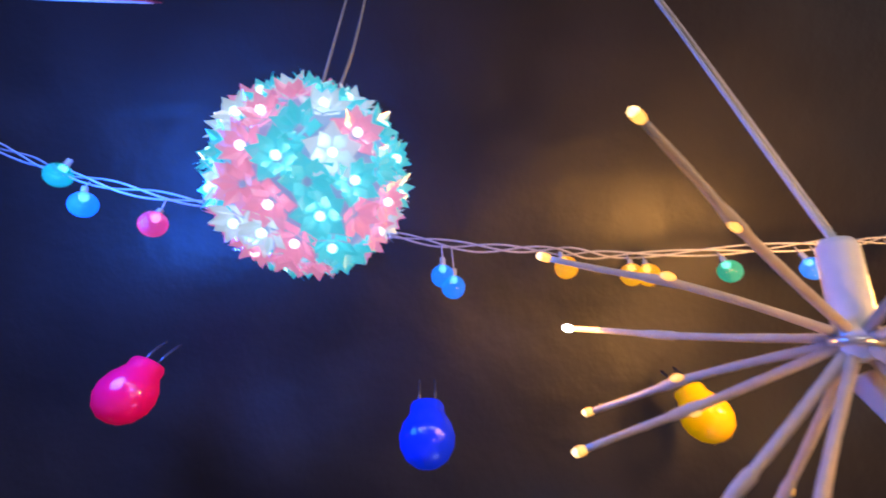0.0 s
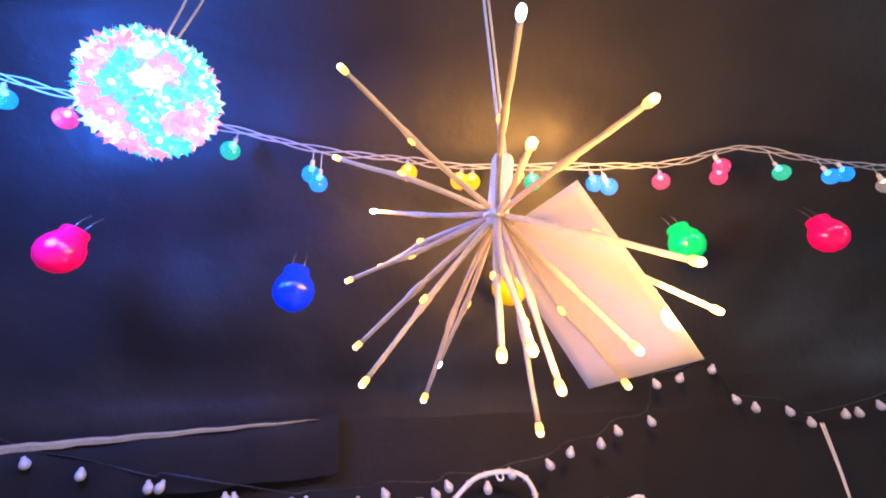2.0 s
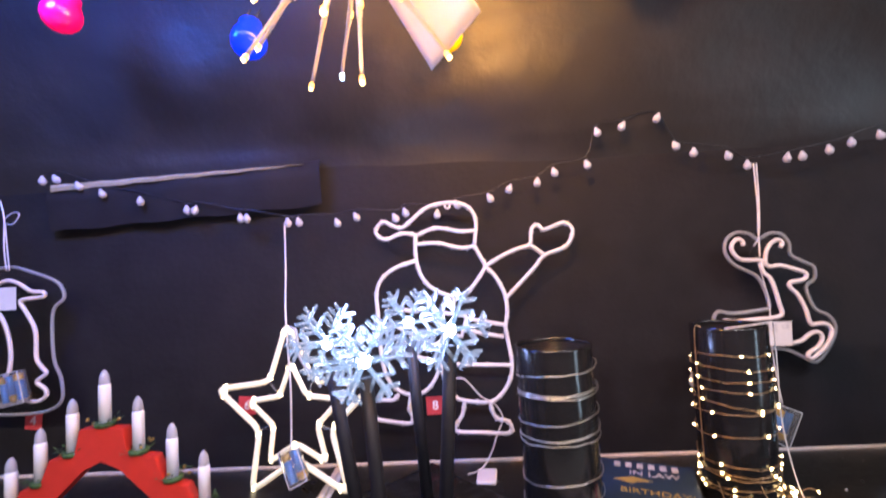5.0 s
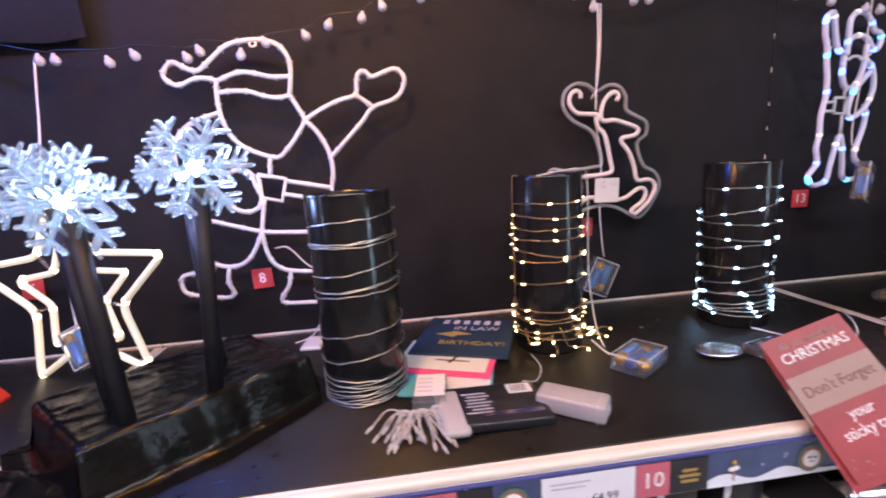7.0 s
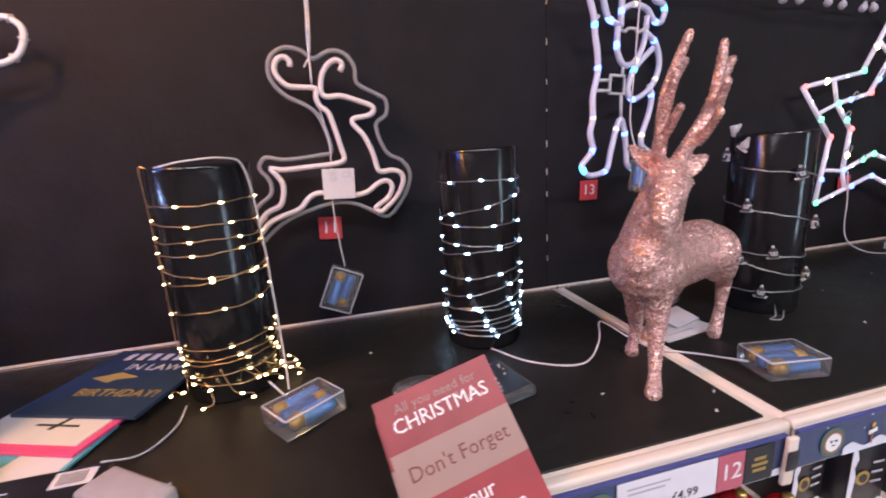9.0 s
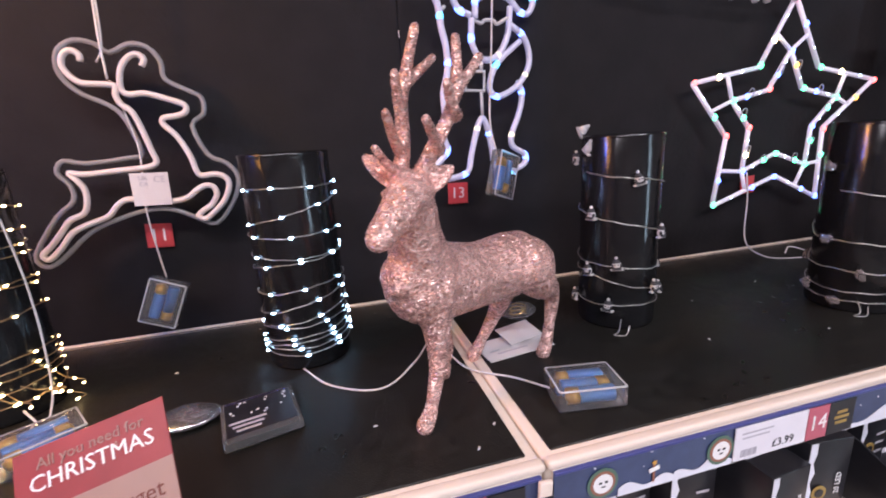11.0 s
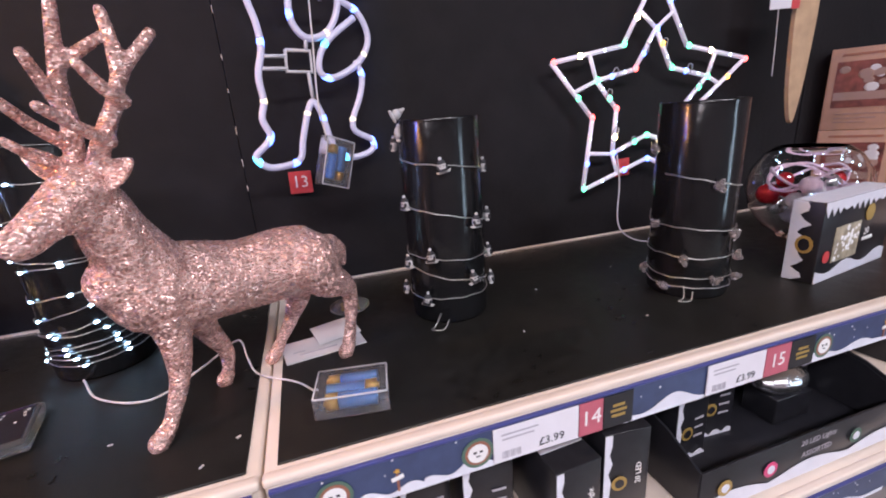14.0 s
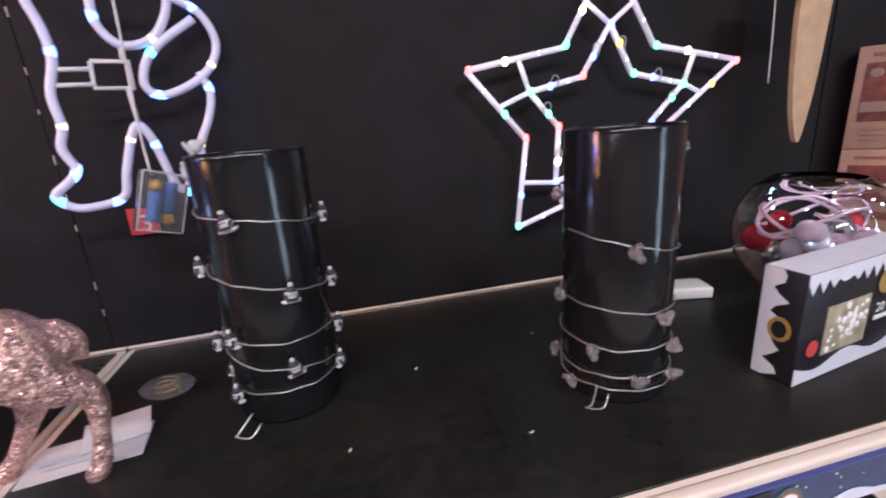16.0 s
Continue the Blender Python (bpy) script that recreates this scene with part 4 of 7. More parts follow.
def battery_box(m, w, l, h, label, cells=3, upright_cells=True):
    """A clear box with its cells; the pose is the box's middle, cells along y."""
    o = m.translation
    t = thing("battery_box", o.x, o.y, o.z, label, "battery box", "battery boxes")
    part("case", rbox(B(), m, w, l, h, 0.002), CLEAR, t)
    rim = B()
    for s in (-1, 1):
        rbox(rim, m @ pose(s * (w / 2 - 0.0012), 0, h / 2 - 0.001), 0.0016, l - 0.003, 0.0018, 0.0004)
        rbox(rim, m @ pose(0, s * (l / 2 - 0.0012), h / 2 - 0.001), w - 0.003, 0.0016, 0.0018, 0.0004)
    part("case_rim", rim, CLEAR_EDGE, t)
    for i in range(cells):
        x = (i - (cells - 1) / 2) * 0.0148
        s = 1 if i % 2 else -1
        k = part("battery", lathe(B(), [(0, -0.024), (0.0068, -0.024), (0.007, -0.023), (0.007, 0.012), (0, 0.012)], n=14, m=m @ pose(x, 0, 0, 90 * s)), BATT_BLUE, t, "blue cell")
        part("battery_end", lathe(B(), [(0, 0.0125), (0.0071, 0.0125), (0.0071, 0.0235), (0.003, 0.024), (0.003, 0.0255), (0, 0.0255)], n=14, m=m @ pose(x, 0, 0, 90 * s)), BATT_GOLD, k, "gold end")
    return t


neon_deer()

# neon bird sign further along the wall
t = thing("neon_sign", -0.56, DY, 1.23, "unlit lilac white neon penguin outline on a clear plate", "neon sign", "hanging neon signs")
PEN = [(-0.622, 1.345), (-0.612, 1.400), (-0.590, 1.445), (-0.560, 1.463), (-0.533, 1.456), (-0.508, 1.440), (-0.484, 1.437), (-0.485, 1.428), (-0.515, 1.426), (-0.531, 1.421), (-0.516, 1.395), (-0.501, 1.362), (-0.500, 1.312),
       (-0.490, 1.294), (-0.481, 1.281), (-0.500, 1.266), (-0.484, 1.252), (-0.482, 1.238), (-0.503, 1.228), (-0.535, 1.234), (-0.566, 1.228), (-0.600, 1.236), (-0.630, 1.228), (-0.648, 1.245), (-0.632, 1.266), (-0.640, 1.300), (-0.622, 1.345)]
part("neon_tube", stroke(PEN, DY, 5, 0.0038), ROPE_NEON, t)
part("neon_belly", stroke([(-0.592, 1.420), (-0.566, 1.385), (-0.553, 1.340), (-0.554, 1.295), (-0.572, 1.236)], DY, 5, 0.0038), ROPE_NEON, t)
PP = [(-0.655, 1.345), (-0.640, 1.415), (-0.602, 1.475), (-0.560, 1.490), (-0.515, 1.478), (-0.462, 1.455), (-0.448, 1.425), (-0.470, 1.402), (-0.474, 1.350), (-0.470, 1.300), (-0.458, 1.270), (-0.458, 1.225), (-0.500, 1.205), (-0.600, 1.205), (-0.672, 1.215), (-0.668, 1.290)]
outline = [(v.x, v.y) for v in crom([(x, z, 0) for x, z in PP], 4, True)]
p = part("clear_plate", slab(B(), outline, upright(0, DY + 0.008, 0), 0.003), ACRYLIC, t, "clear acrylic plate", False)
part("plate_edge", sweep(B(), [(x, DY + 0.0065, z) for x, z in outline], 0.0032, 6, True), PLATE_EDGE, p)
part("rating_label", rbox(B(), pose(-0.552, DY - 0.005, 1.428), 0.036, 0.0006, 0.044, 0.0002), PAPER, t, "white rating label", False)
for dx in (-0.003, 0.003):
    cord("hanging_cord", [(-0.551 + dx, DY - 0.004, 1.482), (-0.553 + dx, DY - 0.006, 1.53), (-0.555, DY - 0.006, 1.585), (-0.565, DY - 0.004, 1.62)], WHITE_CORD, t, 0.0013)
cord("cord_loop", [(-0.554, DY - 0.006, 1.575), (-0.535, DY - 0.008, 1.572), (-0.522, DY - 0.008, 1.590), (-0.535, DY - 0.008, 1.594), (-0.552, DY - 0.006, 1.585)], CLEAR_CORD, t, 0.0013)
battery_box(pose(-0.535, DY - 0.012, 1.258, 90, 0, 0) @ pose(0, 0, 0, 0, 0, 12), 0.048, 0.062, 0.018, "clear battery box hung in front of the neon bird", 3)

# lilac rope figure with coloured lights
FY = 0.620
t = thing("outline_light", 1.37, FY, 1.28, "lilac rope light outline of a figure with blue lights, lit", "outline light", "hanging outline lights")
BODY = [(1.344, 1.508), (1.324, 1.518), (1.313, 1.545), (1.306, 1.572), (1.299, 1.579), (1.285, 1.571), (1.284, 1.547), (1.294, 1.520), (1.297, 1.494), (1.303, 1.466), (1.304, 1.435), (1.295, 1.400),
        (1.296, 1.366), (1.292, 1.342), (1.300, 1.318), (1.292, 1.304), (1.281, 1.291), (1.290, 1.277), (1.305, 1.273), (1.332, 1.281), (1.339, 1.310), (1.349, 1.346), (1.358, 1.362), (1.367, 1.346),
        (1.374, 1.310), (1.379, 1.285), (1.403, 1.278), (1.430, 1.286), (1.432, 1.302), (1.411, 1.316), (1.409, 1.334), (1.422, 1.365), (1.428, 1.392), (1.422, 1.416)]
HAT = [(1.352, 1.504), (1.353, 1.534), (1.354, 1.563), (1.370, 1.576), (1.393, 1.574), (1.412, 1.561), (1.426, 1.543), (1.443, 1.538), (1.448, 1.524), (1.439, 1.510), (1.424, 1.514), (1.408, 1.530), (1.380, 1.537), (1.356, 1.530)]
BEARD = [(1.346, 1.504), (1.346, 1.469), (1.362, 1.447), (1.388, 1.453), (1.405, 1.481), (1.410, 1.520)]
ARM = [(1.408, 1.496), (1.432, 1.478), (1.442, 1.448), (1.434, 1.423), (1.416, 1.405), (1.388, 1.393), (1.373, 1.403), (1.378, 1.428), (1.394, 1.448), (1.426, 1.472)]
LM_FB, LM_FW = led_mesh("led_fb", LED_BLUE, 0.0053, 2.2), led_mesh("led_fw", mat("soft_warm_led", (0.8, 0.7, 0.6), 0.3, emit=1.6, emit_color=(1.0, 0.82, 0.6)), 0.0052, 1.6)
LM_FC = led_mesh("led_fc", mat("cyan_led", (0.2, 0.6, 1), 0.3, emit=4, emit_color=(0.1, 0.55, 1.0)), 0.0053, 2.2)


def splay(pts):
    """The figure hangs askew: one side away from the backing, its feet spread."""
    out = []
    for x, z in pts:
        k = 0.5819 / (0.625 - 0.31 * (x - 1.193))
        xx = 1.193 + (x - 1.193) * k
        u = max(0.0, (1.362 - z) / 0.07) if x < 1.357 else 0.0
        xx += (xx - 1.357) * 0.09 * u
        out.append((xx, 0.624 + 0.31 * (xx - 1.345), 1.329 + (z - 1.329) * k))
    return out


for nm, pts in (("body", BODY), ("hat", HAT), ("beard", BEARD), ("arm", ARM)):
    k = part("rope_" + nm, sweep(B(), crom(splay(pts), 5), 0.0048, 8), ROPE_COOL, t)
    c = crom(splay(pts), 4)
    for i in range(3, len(c), 9):
        me = (LM_FB, LM_FW, LM_FB, LM_FC)[(i // 9) % 4]
        d = (c[min(i + 1, len(c) - 1)] - c[i - 1])
        piece("led", me, k, Matrix.Translation(c[i]) @ d.to_track_quat("Z", "Y").to_matrix().to_4x4())
for a in ([(1.301, 1.425), (1.334, 1.424)], [(1.299, 1.409), (1.333, 1.408)], [(1.304, 1.520), (1.292, 1.508)], [(1.358, 1.402), (1.359, 1.364)], [(1.361, 1.448), (1.359, 1.431)]):
    part("frame_bar", sweep(B(), splay(a), 0.0026, 8), ROPE_WHITE, t)
part("buckle", sweep(B(), splay([(1.333, 1.432), (1.364, 1.430), (1.363, 1.402), (1.331, 1.404), (1.333, 1.432)]), 0.0026, 8), ROPE_WHITE, t)
part("brow_bar", stroke([(1.348, 1.506), (1.364, 1.500), (1.370, 1.504), (1.384, 1.504), (1.390, 1.499), (1.408, 1.508)], FY + 0.010, r=0.0026), ROPE_WHITE, t)
cord("hanging_cord", [(1.380, FY - 0.006, 1.64), (1.378, FY - 0.007, 1.57), (1.372, FY - 0.008, 1.45), (1.367, FY - 0.008, 1.36), (1.372, FY - 0.022, 1.305)], WHITE_CORD, t, 0.0013)
battery_box(pose(1.378, 0.592, 1.274, 90, 0, 30) @ pose(0, 0, 0, 0, 0, -18), 0.048, 0.070, 0.020, "clear battery box hanging from a cord by the figure", 2)

# warm lit star with a double outline, turned a little to the aisle
def on_star(u, z, dy=0.0):
    a = radians(-11.5)
    return (0.022 + u * math.cos(a), 0.563 + u * math.sin(a) + dy, z)


def star_pts(cx, cz, ro, ri, turn=0.0, squash=1.0):
    out = []
    for i in range(10):
        a = math.pi / 2 - i * math.pi / 5 + turn
        r = ri if i % 2 else ro
        out.append((cx + r * math.cos(a) * squash, cz + r * math.sin(a)))
    return out


def rounded(pts, f=0.16):
    """The closed outline with its corners cut round."""
    out, n = [], len(pts)
    for i in range(n):
        a, b, c = (Vector((*pts[(i + d) % n], 0)) for d in (-1, 0, 1))
        p, q = b.lerp(a, f), b.lerp(c, f)
        for u in (0, 0.25, 0.5, 0.75, 1):
            v = p.lerp(b, u).lerp(b.lerp(q, u), u)
            out.append((v.x, v.y))
    return out


t = thing("star_light", 0.022, 0.563, SHELF, "warm white rope star with a double outline, lit and hung", "star light", "star lights")
so_, si_ = star_pts(0, 1.199, 0.161, 0.074, 0.04), star_pts(0.002, 1.197, 0.094, 0.045, 0.04)
STAR_GLOW = mat("star_led_glow", (1, 0.9, 0.7), 0.3, emit=6, emit_color=(1, 0.84, 0.52))
for nm, pts, r in (("outer_rope", so_, 0.0050), ("inner_rope", si_, 0.0045)):
    rp = [on_star(x, z) for x, z in rounded(pts)]
    k = part(nm, sweep(B(), rp, r, 8, True), ROPE_WARM, t)
    me = led_mesh("star_led", STAR_GLOW, r * 1.05, 1.4)
    for i in range(0, len(rp), 4):
        piece("led", me, k, Matrix.Translation(rp[i]))
for i in (1, 3, 5, 7, 9):
    part("strut", sweep(B(), [on_star(*so_[i]), on_star(*si_[i])], 0.0022, 6), CLEAR, t)
cord("hanging_cord", [(-0.010, 0.634, 1.545), on_star(-0.018, 1.46, 0.03), on_star(-0.008, 1.37), on_star(0.0, 1.25, -0.008), on_star(-0.004, 1.13, -0.008)], WHITE_CORD, t, 0.0016)
cord("lead", [on_star(0.0, 1.352), on_star(0.014, 1.345, -0.006), on_star(0.018, 1.31, -0.008), on_star(0.034, 1.28, -0.006), on_star(0.055, 1.25)], CLEAR_CORD, t, 0.003)
battery_box(pose(*on_star(0.006, 1.122, -0.02), 70, 0, 0) @ pose(0, 0, 0, 0, 0, 25), 0.034, 0.062, 0.018, "clear battery box beside the lit star", 2)

# coloured star with braces
TY = 0.642
t = thing("star_light", 1.985, TY, 1.165, "white framed star with multicoloured lights, lit", "star light", "star lights")
oo = [(1.772, 1.405), (1.921, 1.430), (1.990, 1.552), (2.070, 1.428), (2.225, 1.402), (2.105, 1.312), (2.112, 1.170), (1.994, 1.222), (1.843, 1.173), (1.860, 1.306)]
ii = [(1.866, 1.372), (1.950, 1.389), (1.994, 1.459), (2.034, 1.390), (2.128, 1.371), (2.073, 1.317), (2.070, 1.240), (1.988, 1.268), (1.908, 1.237), (1.913, 1.320)]
for i in range(10):
    for pts, nm in ((oo, "outer_bar"), (ii, "inner_bar")):
        part(nm, stroke([pts[i], pts[(i + 1) % 10]], TY, r=0.0042, straight=True), ROPE_STAR, t)
for i in range(10):
    if i % 2 == 0:
        for s in (-1, 1):
            v = Vector(oo[i]).lerp(Vector(oo[(i + s) % 10]), 0.52)
            part("brace", stroke([tuple(v), ii[i]], TY, r=0.0036, straight=True), ROPE_STAR, t)
mm = {k: led_mesh("star_led", m, 0.0046, 1.3) for k, m in (("b", LED_BLUE), ("g", LED_GREEN), ("r", LED_RED), ("w", LED_WARM), ("a", LED_AMBER))}
rnd = random.Random(8)
for pts in (oo, ii):
    for i in range(10):
        for f in (0.02, 0.38, 0.72):
            v = Vector(pts[i]).lerp(Vector(pts[(i + 1) % 10]), f)
            piece("led", mm[rnd.choice("bgwrbwgba")] if f < 0.5 else LM_COOL, t, pose(v.x, TY - 0.003, v.y))
for i in range(10):
    v = Vector(ii[i]).lerp(Vector(ii[(i + 1) % 10]), 0.45)
    part("wire_tie", sweep(B(), crom([(v.x - 0.006, TY - 0.004, v.y), (v.x - 0.004, TY - 0.008, v.y + 0.012), (v.x + 0.004, TY - 0.008, v.y + 0.010), (v.x + 0.005, TY - 0.004, v.y - 0.004)], 4), 0.0009, 5), CLEAR_CORD, t)
cord("lead", [(1.915, TY - 0.006, 1.235), (1.922, TY - 0.008, 1.18), (1.914, TY - 0.02, 1.10), (1.930, TY - 0.05, 1.072), (1.975, TY - 0.075, 1.069), (2.03, TY - 0.07, 1.069), (2.01, TY - 0.04, 1.08), (1.985, TY - 0.05, 1.072)], WHITE_CORD, t, 0.0014)


# ---- glitter deer ----
def deer_statue():
    bm = B()

    def limb(pts, rad, n=12, k=4, flat=1.0):
        p = crom(pts, k)
        rr = []
        for i in range(len(p)):
            u = i / k
            j = min(int(u), len(rad) - 2)
            rr.append(rad[j] + (rad[j + 1] - rad[j]) * (u - j))
        sweep(bm, p, rr, n, flat=flat)
        for v, r in ((p[0], rr[0]), (p[-1], rr[-1])):
            ball(bm, v, r * 0.98, u=10, v=8)

    # trunk, chest and neck
    limb([(1.338, 0.405, 1.192), (1.322, 0.402, 1.192), (1.296, 0.395, 1.191), (1.255, 0.379, 1.190), (1.215, 0.362, 1.195), (1.190, 0.348, 1.199)], [0.022, 0.0355, 0.0385, 0.0360, 0.0405, 0.0400], 18, 4, 0.86)
    limb([(1.192, 0.350, 1.196), (1.180, 0.340, 1.206), (1.172, 0.332, 1.214)], [0.038, 0.0340, 0.0250], 16)
    limb([(1.192, 0.346, 1.214), (1.186, 0.336, 1.236), (1.182, 0.325, 1.258), (1.181, 0.315, 1.280)], [0.0340, 0.0285, 0.0240, 0.0205], 16)
    # head: skull, cheeks, muzzle, nose
    ball(bm, (1.179, 0.309, 1.292), 0.0200, u=14, v=10)
    ball(bm, (1.172, 0.302, 1.280), 0.0180, u=14, v=10)
    limb([(1.174, 0.302, 1.290), (1.164, 0.292, 1.281), (1.154, 0.283, 1.272), (1.147, 0.277, 1.266)], [0.0190, 0.0158, 0.0132, 0.0122], 14)
    ball(bm, (1.1450, 0.2750, 1.2645), 0.0106, u=12, v=8)
    for e in ((1.1835, 0.2915, 1.290), (1.160, 0.3055, 1.294)):      # brows
        ball(bm, e, 0.0062, 1.2, 1, 0.7, 10, 8)
    # legs
    limb([(1.198, 0.340, 1.190), (1.199, 0.337, 1.150), (1.196, 0.332, 1.116), (1.186, 0.320, 1.086), (1.181, 0.314, 1.077), (1.175, 0.308, 1.0710)], [0.024, 0.0135, 0.0088, 0.0065, 0.0080, 0.0092])
    limb([(1.206, 0.374, 1.176), (1.213, 0.388, 1.135), (1.223, 0.398, 1.104), (1.221, 0.399, 1.082), (1.219, 0.398, 1.075), (1.216, 0.395, 1.0705)], [0.022, 0.0120, 0.0082, 0.0062, 0.0078, 0.009])
    limb([(1.300, 0.412, 1.186), (1.305, 0.424, 1.150), (1.293, 0.427, 1.117), (1.277, 0.427, 1.090), (1.269, 0.426, 1.077), (1.263, 0.424, 1.0705)], [0.032, 0.0165, 0.0088, 0.0064, 0.0080, 0.009])
    limb([(1.322, 0.392, 1.190), (1.338, 0.393, 1.166), (1.359, 0.403, 1.146), (1.357, 0.403, 1.108), (1.351, 0.401, 1.080), (1.346, 0.399, 1.0705)], [0.0335, 0.0220, 0.0105, 0.0066, 0.0082, 0.0092])
    limb([(1.346, 0.408, 1.203), (1.356, 0.411, 1.192), (1.358, 0.412, 1.176)], [0.010, 0.008, 0.004], 8)
    # ears: cupped leaves
    for a, b in (((1.190, 0.308, 1.297), (1.2145, 0.301, 1.3125)), ((1.168, 0.315, 1.302), (1.143, 0.319, 1.3255))):
        va, vb = Vector(a), Vector(b)
        e = (vb - va).normalized()
        front = Vector((0.1, -1.0, 0.25))
        front = (front - e * front.dot(e)).normalized()
        w = e.cross(front)
        ln = (vb - va).length + 0.006
        grid, nu, nv = [], 9, 6
        for layer in (0, 1):
            for i in range(nu + 1):
                u = i / nu
                hw = 0.0094 * max(0.15, math.sin(math.pi * min(1, 0.10 + 0.88 * u) ** 0.95)) ** 0.6 if i < nu else 0.0020
                grid.append([bm.verts.new(va - e * 0.006 + e * ln * u + w * hw * v + front * (0.0045 * v * v * (1 - 0.5 * u) - 0.0040 * layer)) for v in [j / nv * 2 - 1 for j in range(nv + 1)]])
        top, low = grid[:nu + 1], grid[nu + 1:]
        for i in range(nu):
            for j in range(nv):
                bm.faces.new((top[i][j], top[i + 1][j], top[i + 1][j + 1], top[i][j + 1]))
                bm.faces.new((low[i][j], low[i][j + 1], low[i + 1][j + 1], low[i + 1][j]))
            for j in (0, nv):
                bm.faces.new((top[i][j], low[i][j], low[i + 1][j], top[i + 1][j]))
        for i in (0, nu):
            for j in range(nv):
                bm.faces.new((top[i][j], top[i][j + 1], low[i][j + 1], low[i][j]))
    # antlers
    for pts, r0, r1 in (
        ([(1.172, 0.318, 1.304), (1.177, 0.319, 1.333), (1.178, 0.318, 1.365), (1.184, 0.314, 1.392), (1.191, 0.308, 1.418)], 0.0075, 0.0042),
        ([(1.181, 0.316, 1.378), (1.194, 0.322, 1.388), (1.209, 0.330, 1.400)], 0.0055, 0.0038),
        ([(1.178, 0.319, 1.345), (1.174, 0.309, 1.364), (1.171, 0.298, 1.384)], 0.0055, 0.0040),
        ([(1.174, 0.318, 1.325), (1.166, 0.298, 1.338), (1.159, 0.278, 1.355)], 0.0055, 0.0038),
        ([(1.172, 0.317, 1.310), (1.160, 0.302, 1.318), (1.150, 0.289, 1.331)], 0.0052, 0.0034),
        ([(1.186, 0.311, 1.303), (1.198, 0.306, 1.326), (1.211, 0.304, 1.348), (1.221, 0.304, 1.370), (1.243, 0.311, 1.397)], 0.0078, 0.0042),
        ([(1.220, 0.304, 1.368), (1.221, 0.302, 1.388), (1.220, 0.299, 1.409)], 0.0058, 0.0040),
        ([(1.219, 0.301, 1.352), (1.212, 0.291, 1.361), (1.206, 0.279, 1.374)], 0.0055, 0.0040),
        ([(1.204, 0.303, 1.326), (1.195, 0.284, 1.336), (1.185, 0.264, 1.349)], 0.0055, 0.0038),
    ):
        m = len(pts) - 1
        limb(pts, [r0 + (r1 - r0) * i / m for i in range(m + 1)], 8)
    return bm


d = whole("deer_statue", deer_statue(), GLITTER, "rose gold glitter deer statue with branching antlers standing on the shelf", "statue", smooth=True)
rm = d.modifiers.new("skin", "REMESH")
rm.mode, rm.voxel_size, rm.use_smooth_shade = "VOXEL", 0.0016, True
sm = d.modifiers.new("soften", "SMOOTH")
sm.factor, sm.iterations = 0.5, 6

# ---- candle arch ----
AY = 0.485
t = thing("candle_arch", -0.25, AY, SHELF, "red painted wooden candle arch with seven white candles", "candle arch")
half = [(0.000, 1.221), (0.036, 1.219), (0.042, 1.178), (0.086, 1.174), (0.100, 1.134), (0.134, 1.128), (0.152, 1.090), (0.190, 1.086)]
inner = [(0.110, 1.080), (0.030, 1.158), (0.0, 1.171)]
out = [(-x, z) for x, z in reversed(half)] + half[1:] + inner + [(-x, z) for x, z in reversed(inner[:-1])]
bm = slab(B(), out, upright(-0.25, AY + 0.010, 0), 0.020)
bmesh.ops.bevel(bm, geom=list(bm.edges), offset=0.0015, segments=2, affect="EDGES")
part("arch", bm, RED_PAINT, t, "", False)
for s in (-1, 1):
    bm = B()
    lathe(bm, [(0, 0), (0.052, 0), (0.054, 0.004), (0.044, 0.022), (0, 0.022)], n=4, m=pose(-0.25 + s * 0.155, AY, SHELF + 0.0005, 0, 0, 0) @ Matrix.Diagonal((1, 0.78, 1, 1)) @ pose(0, 0, 0, 0, 0, 45))
    part("foot", bm, RED_PAINT, t, "", False)
for x, z in ((0, 1.221), (0.054, 1.177), (-0.054, 1.177), (0.108, 1.133), (-0.108, 1.133), (0.158, 1.089), (-0.158, 1.089)):
    xx = -0.25 + x
    k = part("candle", lathe(B(), [(0, 0), (0.0085, 0), (0.0085, 0.056), (0.0075, 0.060), (0, 0.060)], (xx, AY, z + 0.006), 16), CANDLE_WHITE, t, "white candle")
    part("bulb", lathe(B(), [(0.0072, 0), (0.0078, 0.006), (0.0065, 0.015), (0.003, 0.022), (0, 0.024)], (xx, AY, z + 0.065), 14), BULB_TIP, k, "smoky glass bulb")
    part("holder", lathe(B(), [(0, 0), (0.0135, 0.0), (0.015, 0.006), (0.012, 0.007), (0, 0.007)], (xx, AY, z), 16), GREENERY, t)
    rnd = random.Random(int(x * 1000) + 5)
    bm = B()
    for i in range(34):
        a, r = rnd.uniform(0, 6.28), rnd.uniform(0.008, 0.020)
        c = Vector((xx + r * math.cos(a), AY + r * math.sin(a), z + rnd.uniform(0.003, 0.014)))
        dirv = Vector((math.cos(a), math.sin(a), rnd.uniform(-0.3, 0.9))).normalized() * rnd.uniform(0.006, 0.010)
        w = dirv.cross(Vector((0, 0, 1))).normalized() * 0.002
        bm.faces.new([bm.verts.new(v) for v in (c, c + dirv * 0.5 + w, c + dirv, c + dirv * 0.5 - w)])
        if i % 9 == 0:
            part("berry", ball(B(), c + dirv * 0.7, 0.0025, u=6, v=5), GOLD_BERRY, t, "gold berry")
    part("leaf_sprig", bm, GREENERY, t, "green leaf sprig", False)

